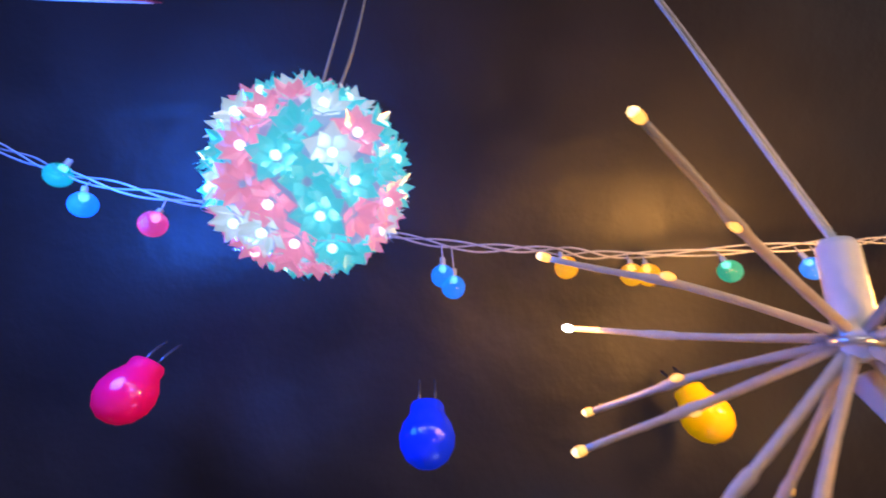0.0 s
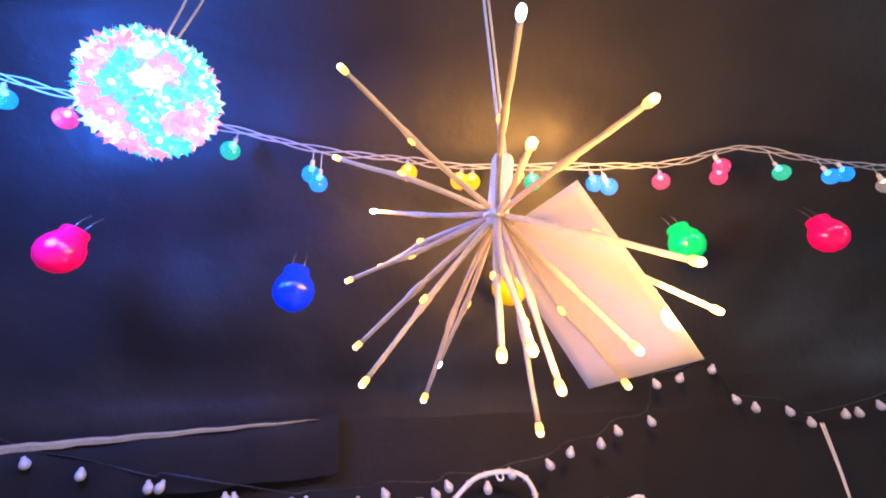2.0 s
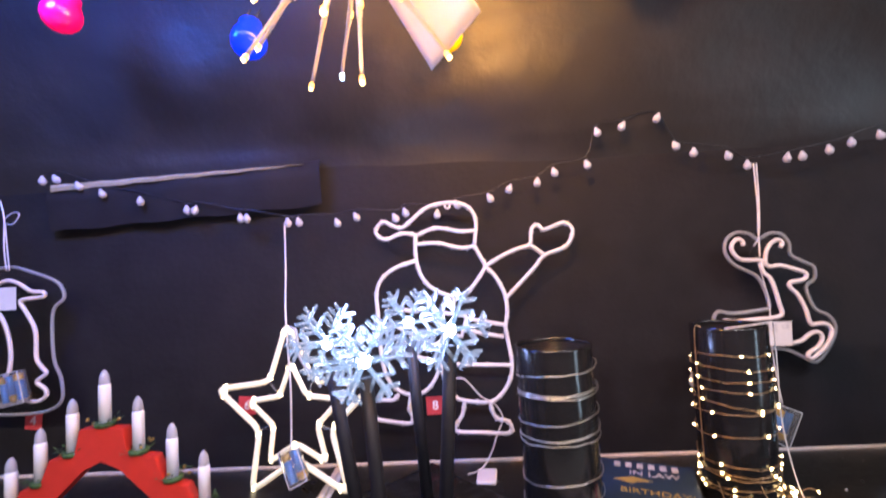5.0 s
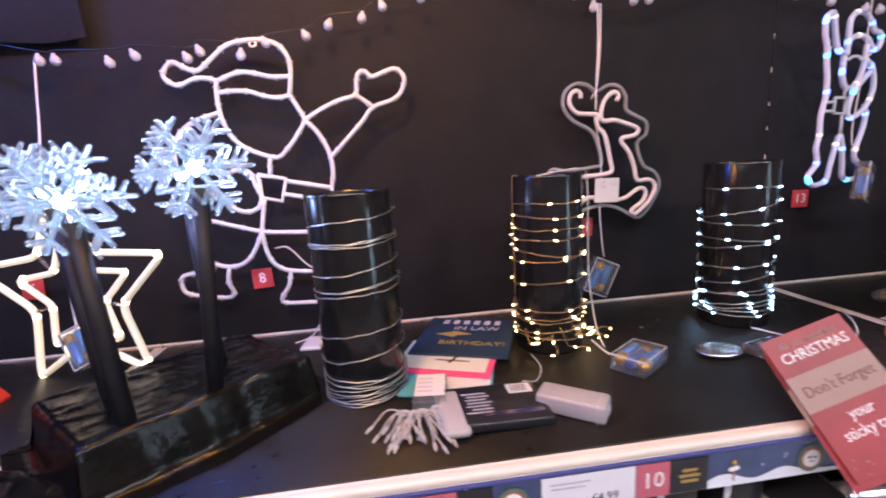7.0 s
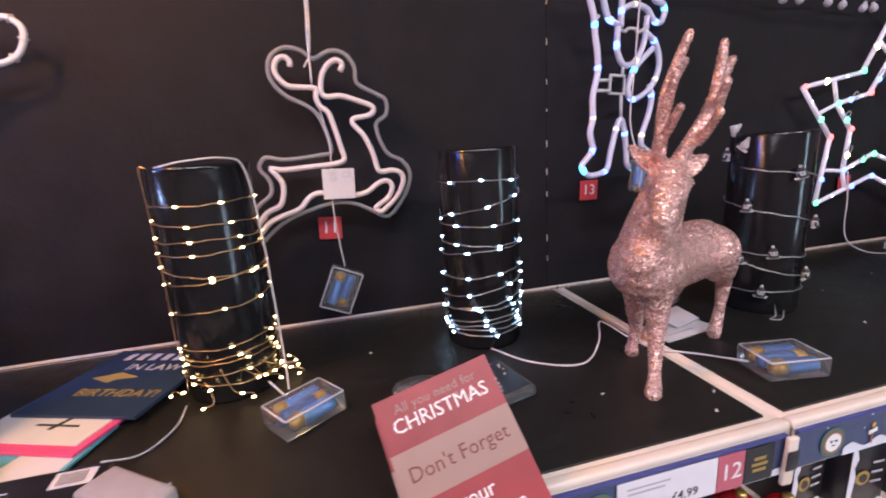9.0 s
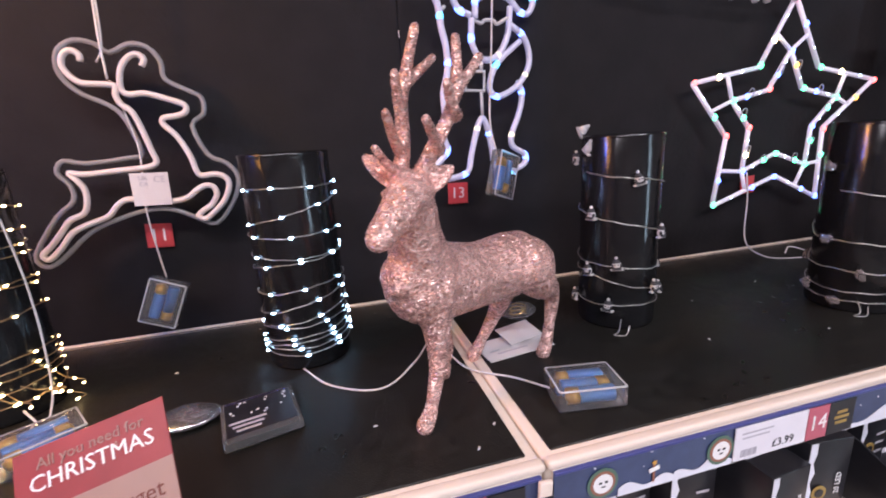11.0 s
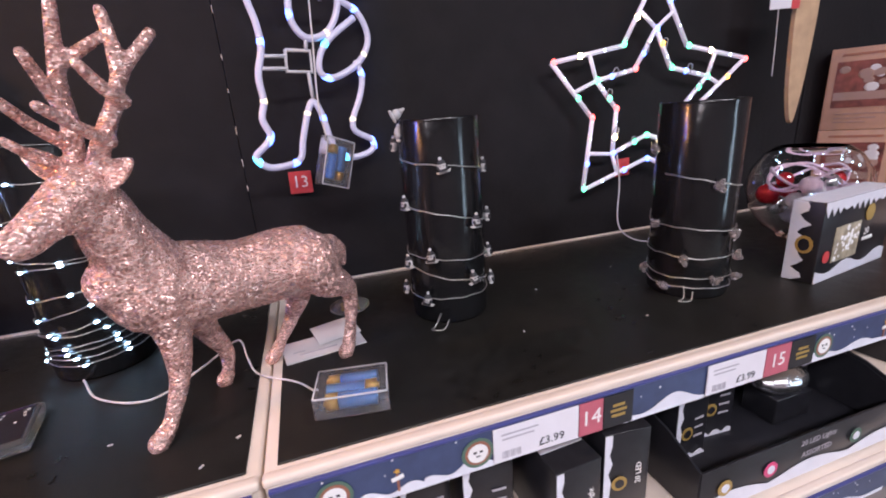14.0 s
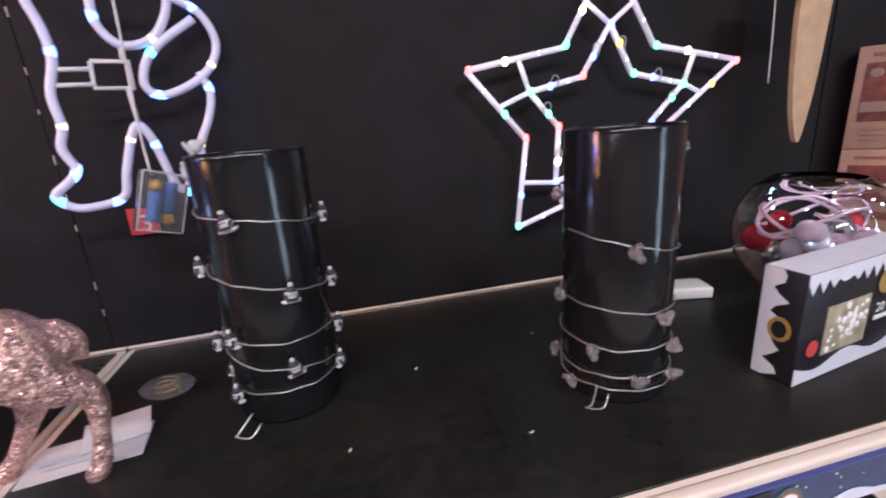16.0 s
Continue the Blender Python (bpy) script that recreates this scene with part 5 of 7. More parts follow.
# ---- snowflake stakes in a wrapped block ----
t = thing("wrapped_block", 0.24, 0.40, SHELF, "block wrapped in crumpled shiny black film", "display block")
bm = B()
Q = [(0.087, 0.372), (0.205, 0.262), (0.380, 0.418), (0.262, 0.535)]
TOP, nu, nv = 1.122, 56, 56
CQ = (Vector(Q[0]) + Vector(Q[1]) + Vector(Q[2]) + Vector(Q[3])) / 4
grid = []
for i in range(nu + 1):
    row = []
    for j in range(nv + 1):
        u, v = -0.22 + 1.44 * i / nu, -0.22 + 1.44 * j / nv
        cu, cv = min(1, max(0, u)), min(1, max(0, v))
        p = (1 - cu) * ((1 - cv) * Vector(Q[0]) + cv * Vector(Q[1])) + cu * ((1 - cv) * Vector(Q[3]) + cv * Vector(Q[2]))
        ex = max(abs(u - cu), abs(v - cv))
        drop = min(1.0, ex / 0.17)
        o = (p - CQ).normalized() * (0.010 * drop + 0.030 * max(0.0, ex - 0.17) / 0.05)
        # long soft folds, then sharp creases
        w = noise.noise((p.x * 18 + u * 3, p.y * 18, v * 3)) * 0.0030
        c1 = 1 - abs(noise.noise((u * 1.6 + v * 1.0, v * 6.0 - u * 1.5, 4.2))) * 5.0
        c2 = 1 - abs(noise.noise((u * 7.0 - v * 2.0, v * 2.0 + u * 2.0, 9.1))) * 6.0
        w += max(0, c1) ** 2 * 0.0020 + max(0, c2) ** 2 * 0.0014
        lift = 1.0 if drop < 0.9 else 0.15
        row.append(bm.verts.new((p.x + o.x + w * 0.5, p.y + o.y - w * 0.9 * (0.4 + drop), max(SHELF + 0.001, TOP - 0.055 * drop + w * 1.1 * lift))))
    grid.append(row)
for i in range(nu):
    for j in range(nv):
        bm.faces.new((grid[i][j], grid[i + 1][j], grid[i + 1][j + 1], grid[i][j + 1]))
part("film_wrap", bm, FOIL_BLACK, t)
part("core", rbox(B(), pose(0.234, 0.397, 1.091, 0, 0, 42), 0.225, 0.15, 0.048, 0.004), BOX_BLACK, t)
bm = B()
for i in range(14):
    row = []
    for j in range(8):
        p = Vector((0.03 + 0.012 * i, 0.262 + 0.012 * j - 0.004 * i))
        row.append(bm.verts.new((p.x, p.y, SHELF + 0.004 + abs(noise.noise((i * 0.7, j * 0.7, 3))) * 0.022)))
    grid = grid + [row] if i else [row]
for a, b in zip(grid, grid[1:]):
    for j in range(7):
        bm.faces.new((a[j], a[j + 1], b[j + 1], b[j]))
cr = whole("crumpled_film", bm, FOIL_BLACK, "crumpled offcut of black film lying on the shelf", "plastic film", smooth=True)


def flake(c, turn, lean, foot, size=0.055):
    t = thing("snowflake_stake", foot[0], foot[1], TOP, "lit clear snowflake light on a black stake", "stake light", "snowflake stake lights")
    part("stake", sweep(B(), [foot + (TOP - 0.01,), (c[0], c[1] + 0.004, c[2] - 0.02)], 0.0085, 12), STAKE_BLACK, t, "black stake")
    m0 = pose(*c, 90 + lean, 0, turn)
    for layer in (-1, 1):
        m = m0 @ pose(0, 0, layer * 0.006, 0, 0, 6 if layer > 0 else 0)
        for a in range(6):
            q = m @ pose(0, 0, 0, 0, 0, a * 60)
            bm = B()
            s = size * (1.0 if layer < 0 else 0.90)

            def prong(p0, p1, r):
                e = (p1 - p0).normalized()
                sweep(bm, [q @ v for v in (p0, p0.lerp(p1, 0.5), p1 - e * r * 0.5, p1, p1 + e * r * 0.45)], [r, r, r, r * 0.8, r * 0.3], 8)

            prong(Vector((0.006, 0, 0)), Vector((s, 0, 0)), 0.0026)
            for f, l in ((0.42, 0.022), (0.74, 0.017)):
                for sg in (-1, 1):
                    prong(Vector((s * f, 0, 0)), Vector((s * f + l * 0.5, sg * l * 0.86, 0)), 0.0023)
            part("branch", bm, ICE, t)
    part("led_core", ball(B(), c, 0.0085, 1, 0.8, 1, 14, 10), ICE_CORE, t, "bright led core")


flake((0.147, 0.379, 1.352), 12, 4, (0.196, 0.335))
flake((0.212, 0.305, 1.342), 14, 6, (0.228, 0.300))
flake((0.243, 0.470, 1.362), 12, 2, (0.262, 0.440))
flake((0.309, 0.350, 1.366), 14, 0, (0.290, 0.352))

# ---- flower ball ----
FB, FR = Vector((-0.034, 0.173, 1.877)), 0.0455
t = thing("flower_ball_light", *FB, "hanging ball of clear flowers lit in cyan and pink", "ball light")
part("core", ball(B(), FB, FR * 0.86, u=24, v=16), BALL_CORE, t, "glowing inner ball")


def flower_mesh(name, material):
    bm = B()
    for ring, (n, l, up, tw) in enumerate(((5, 0.0125, 0.35, 0), (5, 0.0095, 0.75, 36))):
        for k in range(n):
            q = pose(0, 0, 0, 0, 0, k * 72 + tw)
            ds = [q @ Vector(v) for v in ((0.0015, 0, 0), (l * 0.55, l * 0.34, l * up * 0.55), (l, 0, l * up * 1.1), (l * 0.55, -l * 0.34, l * up * 0.55), (l * 0.5, 0, l * up * 0.42))]
            vs = [bm.verts.new(v) for v in ds]
            for a, b in ((0, 1), (1, 2), (2, 3), (3, 0)):
                bm.faces.new((vs[a], vs[b], vs[4]))
    return finish(bm, name, material, False)


FM = [flower_mesh("flower_pink", PETAL_PINK), flower_mesh("flower_cyan", PETAL_CYAN), flower_mesh("flower_white", PETAL_WHITE)]
FL = [led_mesh("ball_led", BALL_PINK_LED, 0.0021), led_mesh("ball_led", BALL_CYAN_LED, 0.0021)]
rnd = random.Random(2)
NF = 92
for i in range(NF):
    z = 1 - 2 * (i + 0.5) / NF
    a = i * 2.39996
    nv_ = Vector((math.sqrt(1 - z * z) * math.cos(a), math.sqrt(1 - z * z) * math.sin(a), z))
    c = noise.noise(nv_ * 1.6 + Vector((3, 1, 0))) * 0.7 + rnd.uniform(-0.55, 0.55)
    kind = 0 if c > 0.20 else (1 if c < -0.14 else 2)
    m = Matrix.Translation(FB + nv_ * FR * 0.90) @ nv_.to_track_quat("Z", "Y").to_matrix().to_4x4() @ pose(0, 0, 0, rnd.uniform(-18, 18), rnd.uniform(-18, 18), rnd.uniform(0, 72))
    f = piece("flower", FM[kind], t, m)
    if i % 3:
        piece("led", FL[0 if kind == 0 else 1], t, m @ pose(0, 0, 0.004))
for dx in (-0.004, 0.004):
    cord("hanging_cord", [FB + Vector((dx, 0, FR)), FB + Vector((dx * 2, 0.03, FR + 0.12)), FB + Vector((dx * 2.5, 0.07, FR + 0.32))], CLEAR_CORD, t, 0.0011)

# ---- starburst ----
ARM_WHITE = mat("white_wrapped_tape", (0.54, 0.46, 0.38), 0.5, grain=0.16, scale=160, bump=0.2, bscale=220)
HUB = Vector((0.240, 0.221, 1.796))
t = thing("starburst_light", *HUB, "white starburst of arms tipped with warm lights, hung by a cord", "starburst light")
ax = (Vector((0.248, 0.206, 1.848)) - HUB).normalized()
part("hub", lathe(B(), [(0, -0.012), (0.009, -0.010), (0.0095, 0.0), (0.0095, 0.050), (0.0075, 0.054), (0, 0.054)], n=20, m=Matrix.Translation(HUB) @ ax.to_track_quat("Z", "Y").to_matrix().to_4x4()), WHITE_PLASTIC, t)
part("hub_ring", lathe(B(), [(0.0095, -0.004), (0.0125, -0.004), (0.0125, 0.0), (0.0095, 0.0)], n=20, m=Matrix.Translation(HUB) @ ax.to_track_quat("Z", "Y").to_matrix().to_4x4()), SILVER_WIRE, t, "metal ring")
TIPS = [(0.115, 0.136, 1.871), (0.276, 0.050, 1.767), (0.213, 0.055, 1.744), (0.303, 0.087, 1.696), (0.364, 0.158, 1.688), (0.282, 0.126, 1.660), (0.327, 0.229, 1.650), (0.216, 0.107, 1.659),
        (0.202, 0.114, 1.658), (0.246, 0.208, 1.622), (0.173, 0.282, 1.653), (0.193, 0.340, 1.689), (0.126, 0.227, 1.662), (0.117, 0.277, 1.699), (0.107, 0.293, 1.765), (0.136, 0.342, 1.798),
        (0.129, 0.321, 1.855), (0.098, 0.246, 1.872), (0.218, 0.049, 1.825), (0.236, 0.130, 1.642)]
LM_TIP = led_mesh("tip_led", LED_AMBER, 0.0029, 1.7)
LM_CORE = led_mesh("led_core", LED_GOLD, 0.0027, 1.1)
LM_TIPW = led_mesh("tip_led_white", LED_COOL, 0.0030, 1.6)
rnd = random.Random(6)
for i, tp in enumerate(TIPS):
    tp = Vector(tp)
    dv = (tp - HUB).normalized()
    side = dv.cross(Vector((rnd.uniform(-1, 1), rnd.uniform(-1, 1), rnd.uniform(-1, 1)))).normalized() * rnd.uniform(0.001, 0.005)
    pts = crom([HUB + dv * 0.006, HUB.lerp(tp, 0.3) + side, HUB.lerp(tp, 0.52) + side * 1.3, HUB.lerp(tp, 0.62) + side * 1.1, HUB.lerp(tp, 0.8) + side * 0.4, tp - dv * 0.004], 4)
    rr = [0.0027 + (0.0008 if 9 <= j <= 12 else 0) - 0.00004 * j + rnd.uniform(-0.00015, 0.00015) for j in range(len(pts))]
    k = part("arm", sweep(B(), pts, rr, 10), ARM_WHITE, t)
    rot = dv.to_track_quat("Z", "Y").to_matrix().to_4x4()
    cold = i in (11, 16, 18)
    piece("tip_led", LM_TIPW if cold else LM_TIP, k, Matrix.Translation(tp) @ rot)
    if not cold:
        piece("led_core", LM_CORE, k, Matrix.Translation(tp + dv * 0.0024) @ rot)
    if i % 3 != 1:
        piece("mid_led", LM_TIP, k, Matrix.Translation(pts[10] + side.normalized() * 0.0026 - Vector((0, 0.002, 0))) @ rot @ Matrix.Scale(0.85, 4))
cord("hanging_cord", [HUB + ax * 0.05, (0.249, 0.209, 1.903), (0.252, 0.211, 2.003), (0.255, 0.213, 2.103), (0.259, 0.217, 2.243)], WHITE_CORD, t, 0.0016)
cord("hanging_cord", [HUB + ax * 0.05 + Vector((0.003, 0, 0)), (0.253, 0.209, 1.903), (0.257, 0.211, 2.003), (0.260, 0.213, 2.103), (0.263, 0.217, 2.243)], WHITE_CORD, t, 0.0014)

# the card that hangs from it
ct, cr_, cb = Vector((0.284, 0.154, 1.788)), Vector((0.357, 0.174, 1.658)), Vector((0.309, 0.258, 1.650))
cl = ct + cb - cr_
pn = (cr_ - ct).cross(cb - ct).normalized()
t = thing("hanging_card", *ct, "blank white card hanging at a slant from the starburst", "card")
bm, n = B(), 10
g0 = [[None] * (n + 1) for _ in range(n + 1)]
for i in range(n + 1):
    for j in range(n + 1):
        u, v = i / n, j / n
        g0[i][j] = bm.verts.new(ct + (cr_ - ct) * u + (cl - ct) * v + pn * 0.006 * math.sin(math.pi * u) * math.sin(math.pi * v))
for i in range(n):
    for j in range(n):
        bm.faces.new((g0[i][j], g0[i + 1][j], g0[i + 1][j + 1], g0[i][j + 1]))
c = part("sheet", bm, PAPER, t)
so2 = c.modifiers.new("thickness", "SOLIDIFY")
so2.thickness = 0.0008

# ---- coloured globe string ----
t = thing("globe_string_light", 0.2, 0.41, 1.98, "string of small coloured globe lights on clear cable", "string lights")
CAB = [(-0.58, 0.325, 2.185), (-0.41, 0.335, 2.098), (-0.305, 0.332, 2.046), (-0.198, 0.345, 2.021), (-0.064, 0.388, 2.019), (0.056, 0.405, 1.997), (0.162, 0.405, 1.984), (0.25, 0.412, 1.977), (0.457, 0.405, 1.973),
       (0.576, 0.405, 1.979), (0.703, 0.405, 2.009), (0.824, 0.41, 1.992), (0.95, 0.42, 1.985), (1.10, 0.42, 1.99), (1.45, 0.42, 2.04)]
base = crom(CAB, 14)
for s in range(3):
    ph = s * 2.1
    part("cable", sweep(B(), [v + Vector((0, math.cos(i * 0.33 + ph) * 0.004, math.sin(i * 0.33 + ph) * 0.0045 + s * 0.001)) for i, v in enumerate(base)], 0.0011, 6), CLEAR_CORD, t, "clear twisted cable")


def at_x(x):
    return min(base, key=lambda v: abs(v.x - x))


GLOBES = [(-0.330, "g", 2.052), (-0.301, "b", 2.013), (-0.226, "p", 1.986), (-0.055, "g", 1.982), (0.043, "b", 1.958), (0.054, "b", 1.944), (0.172, "y", 1.958), (0.250, "y", 1.948), (0.266, "y", 1.946), (0.352, "g", 1.944),
          (0.440, "b", 1.942), (0.458, "b", 1.938), (0.549, "p", 1.942), (0.648, "p", 1.972), (0.654, "p", 1.956), (0.748, "g", 1.960), (0.836, "b", 1.956), (0.872, "b", 1.966), (0.945, "w", 1.948), (1.03, "y", 1.952)]
GM = {}
for c, m in (("b", G_BLUE), ("g", G_GREEN), ("p", G_PINK), ("y", G_YEL), ("w", G_GREY)):
    GM[c] = finish(ball(B(), (0, 0, -0.022), 0.0122, u=18, v=12), "globe", m, True)
GCAP = finish(lathe(B(), [(0.0012, 0), (0.003, -0.001), (0.0034, -0.009), (0.0050, -0.012), (0.0048, -0.0135)], n=12), "globe_cap", CLEAR_EDGE, True)
GDOT = {c: led_mesh("globe_led", mat("globe_led_" + c, col, 0.3, emit=5, emit_color=col), 0.0028) for c, col in
        (("b", (0.35, 0.8, 1)), ("g", (0.5, 1, 0.9)), ("p", (1, 0.6, 0.65)), ("y", (1, 0.85, 0.4)), ("w", (1, 0.8, 0.7)))}
rnd = random.Random(12)
for x, c, dz in GLOBES:
    v = at_x(x)
    m = Matrix.Translation((x, v.y - 0.002, dz + 0.022)) @ pose(0, 0, 0, rnd.uniform(-14, 14), rnd.uniform(-20, 20), 0)
    k = piece("globe", GM[c], t, m)
    piece("cap", GCAP, t, m)
    part("drop_lead", sweep(B(), [m @ Vector((0, 0, -0.001)), (x, v.y, max(v.z, dz + 0.024))], 0.0009, 5), CLEAR_CORD, t)
    piece("globe_led", GDOT[c], t, m @ pose(0, 0, -0.016))

# ---- large coloured bulbs ----
DARK_LEAD = mat("dark_clear_lead", (0.10, 0.10, 0.13), 0.15, trans=0.5)
for x, y, z, m, tilt, c in ((-0.271, 0.445, 1.868, B_RED, 18, "red"), (0.017, 0.462, 1.812, B_BLUE, 3, "blue"), (0.325, 0.506, 1.822, B_YEL, -12, "yellow"), (0.608, 0.468, 1.872, B_GREEN, -10, "green"), (0.857, 0.462, 1.880, B_RED, -8, "red")):
    q = pose(x, y, z, -6, tilt, 0)
    t = thing("large_bulb", x, y, z, "glossy " + c + " opal bulb hanging on two clear leads", "bulb", "large coloured bulbs")
    part("bulb_glass", lathe(B(), [(0, -0.0275), (0.010, -0.0258), (0.0195, -0.0195), (0.0258, -0.009), (0.0272, 0.001), (0.0245, 0.012), (0.0195, 0.020), (0.0172, 0.024), (0.0172, 0.030), (0.0155, 0.0335), (0.009, 0.0355), (0, 0.036)], n=32, m=q), m, t)
    for s in (-1, 1):
        part("lead", sweep(B(), [q @ Vector((s * 0.008, 0, 0.034)), q @ Vector((s * 0.0082, 0.004, 0.05)), q @ Vector((s * 0.0082, 0.012, 0.064))], 0.0016, 6), DARK_LEAD, t, "dark clear lead")

# ---- white mini bulb string on the backing ----
t = thing("mini_bulb_string", 0.3, 0.64, 1.55, "string of small white unlit bulbs pinned in swags", "string lights")
XS = [-0.498, -0.469, -0.422, -0.374, -0.297, -0.203, -0.188, -0.096, -0.084, -0.003, 0.019, 0.094, 0.132, 0.207, 0.227, 0.287, 0.327, 0.390, 0.426, 0.480, 0.514, 0.576, 0.596, 0.641, 0.706, 0.742, 0.773, 0.836, 0.869, 0.941, 0.969, 1.018, 1.058, 1.111]
ZS = [1.658, 1.659, 1.642, 1.624, 1.604, 1.581, 1.580, 1.558, 1.557, 1.544, 1.544, 1.538, 1.547, 1.541, 1.550, 1.543, 1.560, 1.568, 1.583, 1.592, 1.609, 1.620, 1.678, 1.686, 1.697, 1.645, 1.630, 1.620, 1.600, 1.609, 1.610, 1.619, 1.630, 1.640]
XR = [1.18, 1.25, 1.32, 1.391, 1.422, 1.449, 1.501, 1.572, 1.611, 1.651, 1.690, 1.729, 1.797, 1.833, 1.886, 1.913, 1.98, 2.05]
ZR = [1.625, 1.612, 1.60, 1.587, 1.584, 1.580, 1.576, 1.578, 1.567, 1.563, 1.555, 1.555, 1.552, 1.548, 1.544, 1.544, 1.548, 1.555]
MB = finish(lathe(B(), [(0, -0.0085), (0.0045, -0.0078), (0.0078, -0.003), (0.0080, 0.001), (0.0062, 0.0058), (0.0036, 0.009), (0.0031, 0.0125), (0, 0.013)], n=14), "mini_bulb", W_BULB, True)
rnd = random.Random(9)
wire = []
for x, z in zip(XS + XR, ZS + ZR):
    yy = 0.634 if z < 1.665 else 0.625
    piece("mini_bulb", MB, t, pose(x, yy, z, rnd.uniform(-14, 14), rnd.uniform(-28, 28), 0) @ Matrix.Scale(0.86, 4))
    wire.append((x, yy + 0.006, z + 0.014 + rnd.uniform(0, 0.008)))
part("wire", sweep(B(), crom(wire, 4), 0.0011, 5), BOX_BLACK, t, "thin black wire")


# ---- things lying on the shelf ----
PHOTO_RED = mat("dark_red_photo", (0.18, 0.05, 0.04), 0.4, grain=0.8, scale=60)
def flat_pose(a, b, z):
    """A pose lying on the shelf whose x runs from a to b; its origin is a."""
    return pose(a[0], a[1], z, 0, 0, math.degrees(math.atan2(b[1] - a[1], b[0] - a[0])))


# greetings cards by the silver tube
m = pose(0.605, 0.535, SHELF + 0.012, 0, 0, -21)
t = thing("birthday_card", 0.605, 0.535, SHELF, "navy greetings card with white and gold lettering", "greetings card", "greetings cards")
k = part("card", rbox(B(), m, 0.150, 0.150, 0.004, 0.0005), BOOK_NAVY, t, "", False)
part("lettering", text_bm("IN LAW", 0.022, m @ pose(0.012, 0.028, 0.0022)), mat_grey, k, "", False)
part("lettering", text_bm("BIRTHDAY!", 0.021, m @ pose(0.014, -0.032, 0.0022)), GOLD_INK, k, "gold lettering", False)
for i in range(6):
    part("print_bar", rbox(B(), m @ pose(-0.045 + i * 0.018, 0.056, 0.0022), 0.010, 0.018, 0.0004, 0), mat_grey, k, "", False)
part("print_wing", slab(B(), [(-0.03, 0.0), (0.0, 0.014), (0.03, 0.004), (0.006, -0.002), (0.0, -0.01)], m @ pose(-0.02, 0.0, 0.0021), 0.0004), GOLD_INK, k, "", False)
m = pose(0.566, 0.470, SHELF + 0.008, 0, 0, -22)
t = thing("greetings_card", 0.566, 0.470, SHELF, "white greetings card with a pink border", "greetings card", "greetings cards")
k = part("border", rbox(B(), m, 0.142, 0.105, 0.003, 0.0005), PINK, t, "pink border", False)
part("face", rbox(B(), m @ pose(-0.004, 0.006, 0.0019), 0.132, 0.092, 0.0008, 0), PAPER, t, "", False)
part("print_mark", rbox(B(), m @ pose(0.01, -0.012, 0.0026), 0.05, 0.003, 0.0004, 0), DARK_INK, k, "", False)
part("print_mark", rbox(B(), m @ pose(0.012, -0.004, 0.0026, 0, 0, 70), 0.032, 0.005, 0.0004, 0), DARK_INK, k, "", False)
m = pose(0.560, 0.415, SHELF + 0.004, 0, 0, -16)
t = thing("envelope", 0.560, 0.415, SHELF, "teal envelope with a white panel lying under the cards", "envelope")
part("sheet", rbox(B(), m, 0.118, 0.095, 0.003, 0.0005), TEAL, t, "", False)
part("panel", slab(B(), [(-0.01, -0.045), (0.056, -0.045), (0.056, 0.045), (0.03, 0.045), (0.0, 0.01)], m @ pose(0, 0, 0.0016), 0.0006), PAPER, t, "white panel", False)

# small boxes and the packet
m = pose(0.531, 0.365, SHELF + 0.012, 0, 0, -8)
t = thing("battery_box", 0.531, 0.365, SHELF, "clear battery box with a white paper label", "battery box", "battery boxes")
part("case", rbox(B(), m, 0.040, 0.066, 0.022, 0.003), CLEAR, t)
part("label", rbox(B(), m @ pose(0, 0.004, 0.0116), 0.036, 0.052, 0.0006, 0), PAPER, t, "white paper label", False)
for i in range(4):
    part("print_bar", rbox(B(), m @ pose(-0.006, -0.012 + i * 0.010, 0.0121), 0.018, 0.003, 0.0003, 0), mat_grey, t, "", False)
m = pose(0.602, 0.326, SHELF + 0.010, 4, 3, 3)
t = thing("packet", 0.602, 0.326, SHELF, "black packet with a shiny rainbow stripe and barcode label", "packet")
part("sleeve", rbox(B(), m, 0.118, 0.074, 0.012, 0.003), BOX_BLACK, t)
part("clear_end", rbox(B(), m @ pose(-0.052, -0.006, 0.001), 0.030, 0.078, 0.011, 0.005), GREY_PLASTIC, t, "frosted clear end")
part("stripe", rbox(B(), m @ pose(0.016, -0.022, 0.0065), 0.070, 0.007, 0.0006, 0), HOLO, t, "rainbow foil stripe", False)
part("label", rbox(B(), m @ pose(0.036, 0.022, 0.0066), 0.030, 0.018, 0.0006, 0), PAPER, t, "white barcode label", False)
for i in range(8):
    part("barcode_bar", rbox(B(), m @ pose(0.026 + i * 0.0026, 0.022, 0.0071), 0.0011, 0.013, 0.0003, 0), DARK_INK, t, "", False)
for i in range(7):
    part("print_bar", rbox(B(), m @ pose(-0.022 + 0.004 * (i % 2), 0.018 - i * 0.006, 0.0066), 0.030 - 0.003 * (i % 3), 0.0018, 0.0004, 0), mat_grey, t, "", False)
m = pose(0.690, 0.312, SHELF + 0.0115, 0, 0, -37)
t = thing("battery_box", 0.690, 0.312, SHELF, "frosted grey plastic battery box", "battery box", "battery boxes")
part("case", rbox(B(), m, 0.078, 0.034, 0.022, 0.004, 3), GREY_PLASTIC, t)
part("lid_line", rbox(B(), m @ pose(0.030, 0, 0), 0.0012, 0.0348, 0.0228, 0.0003), mat_grey, t)
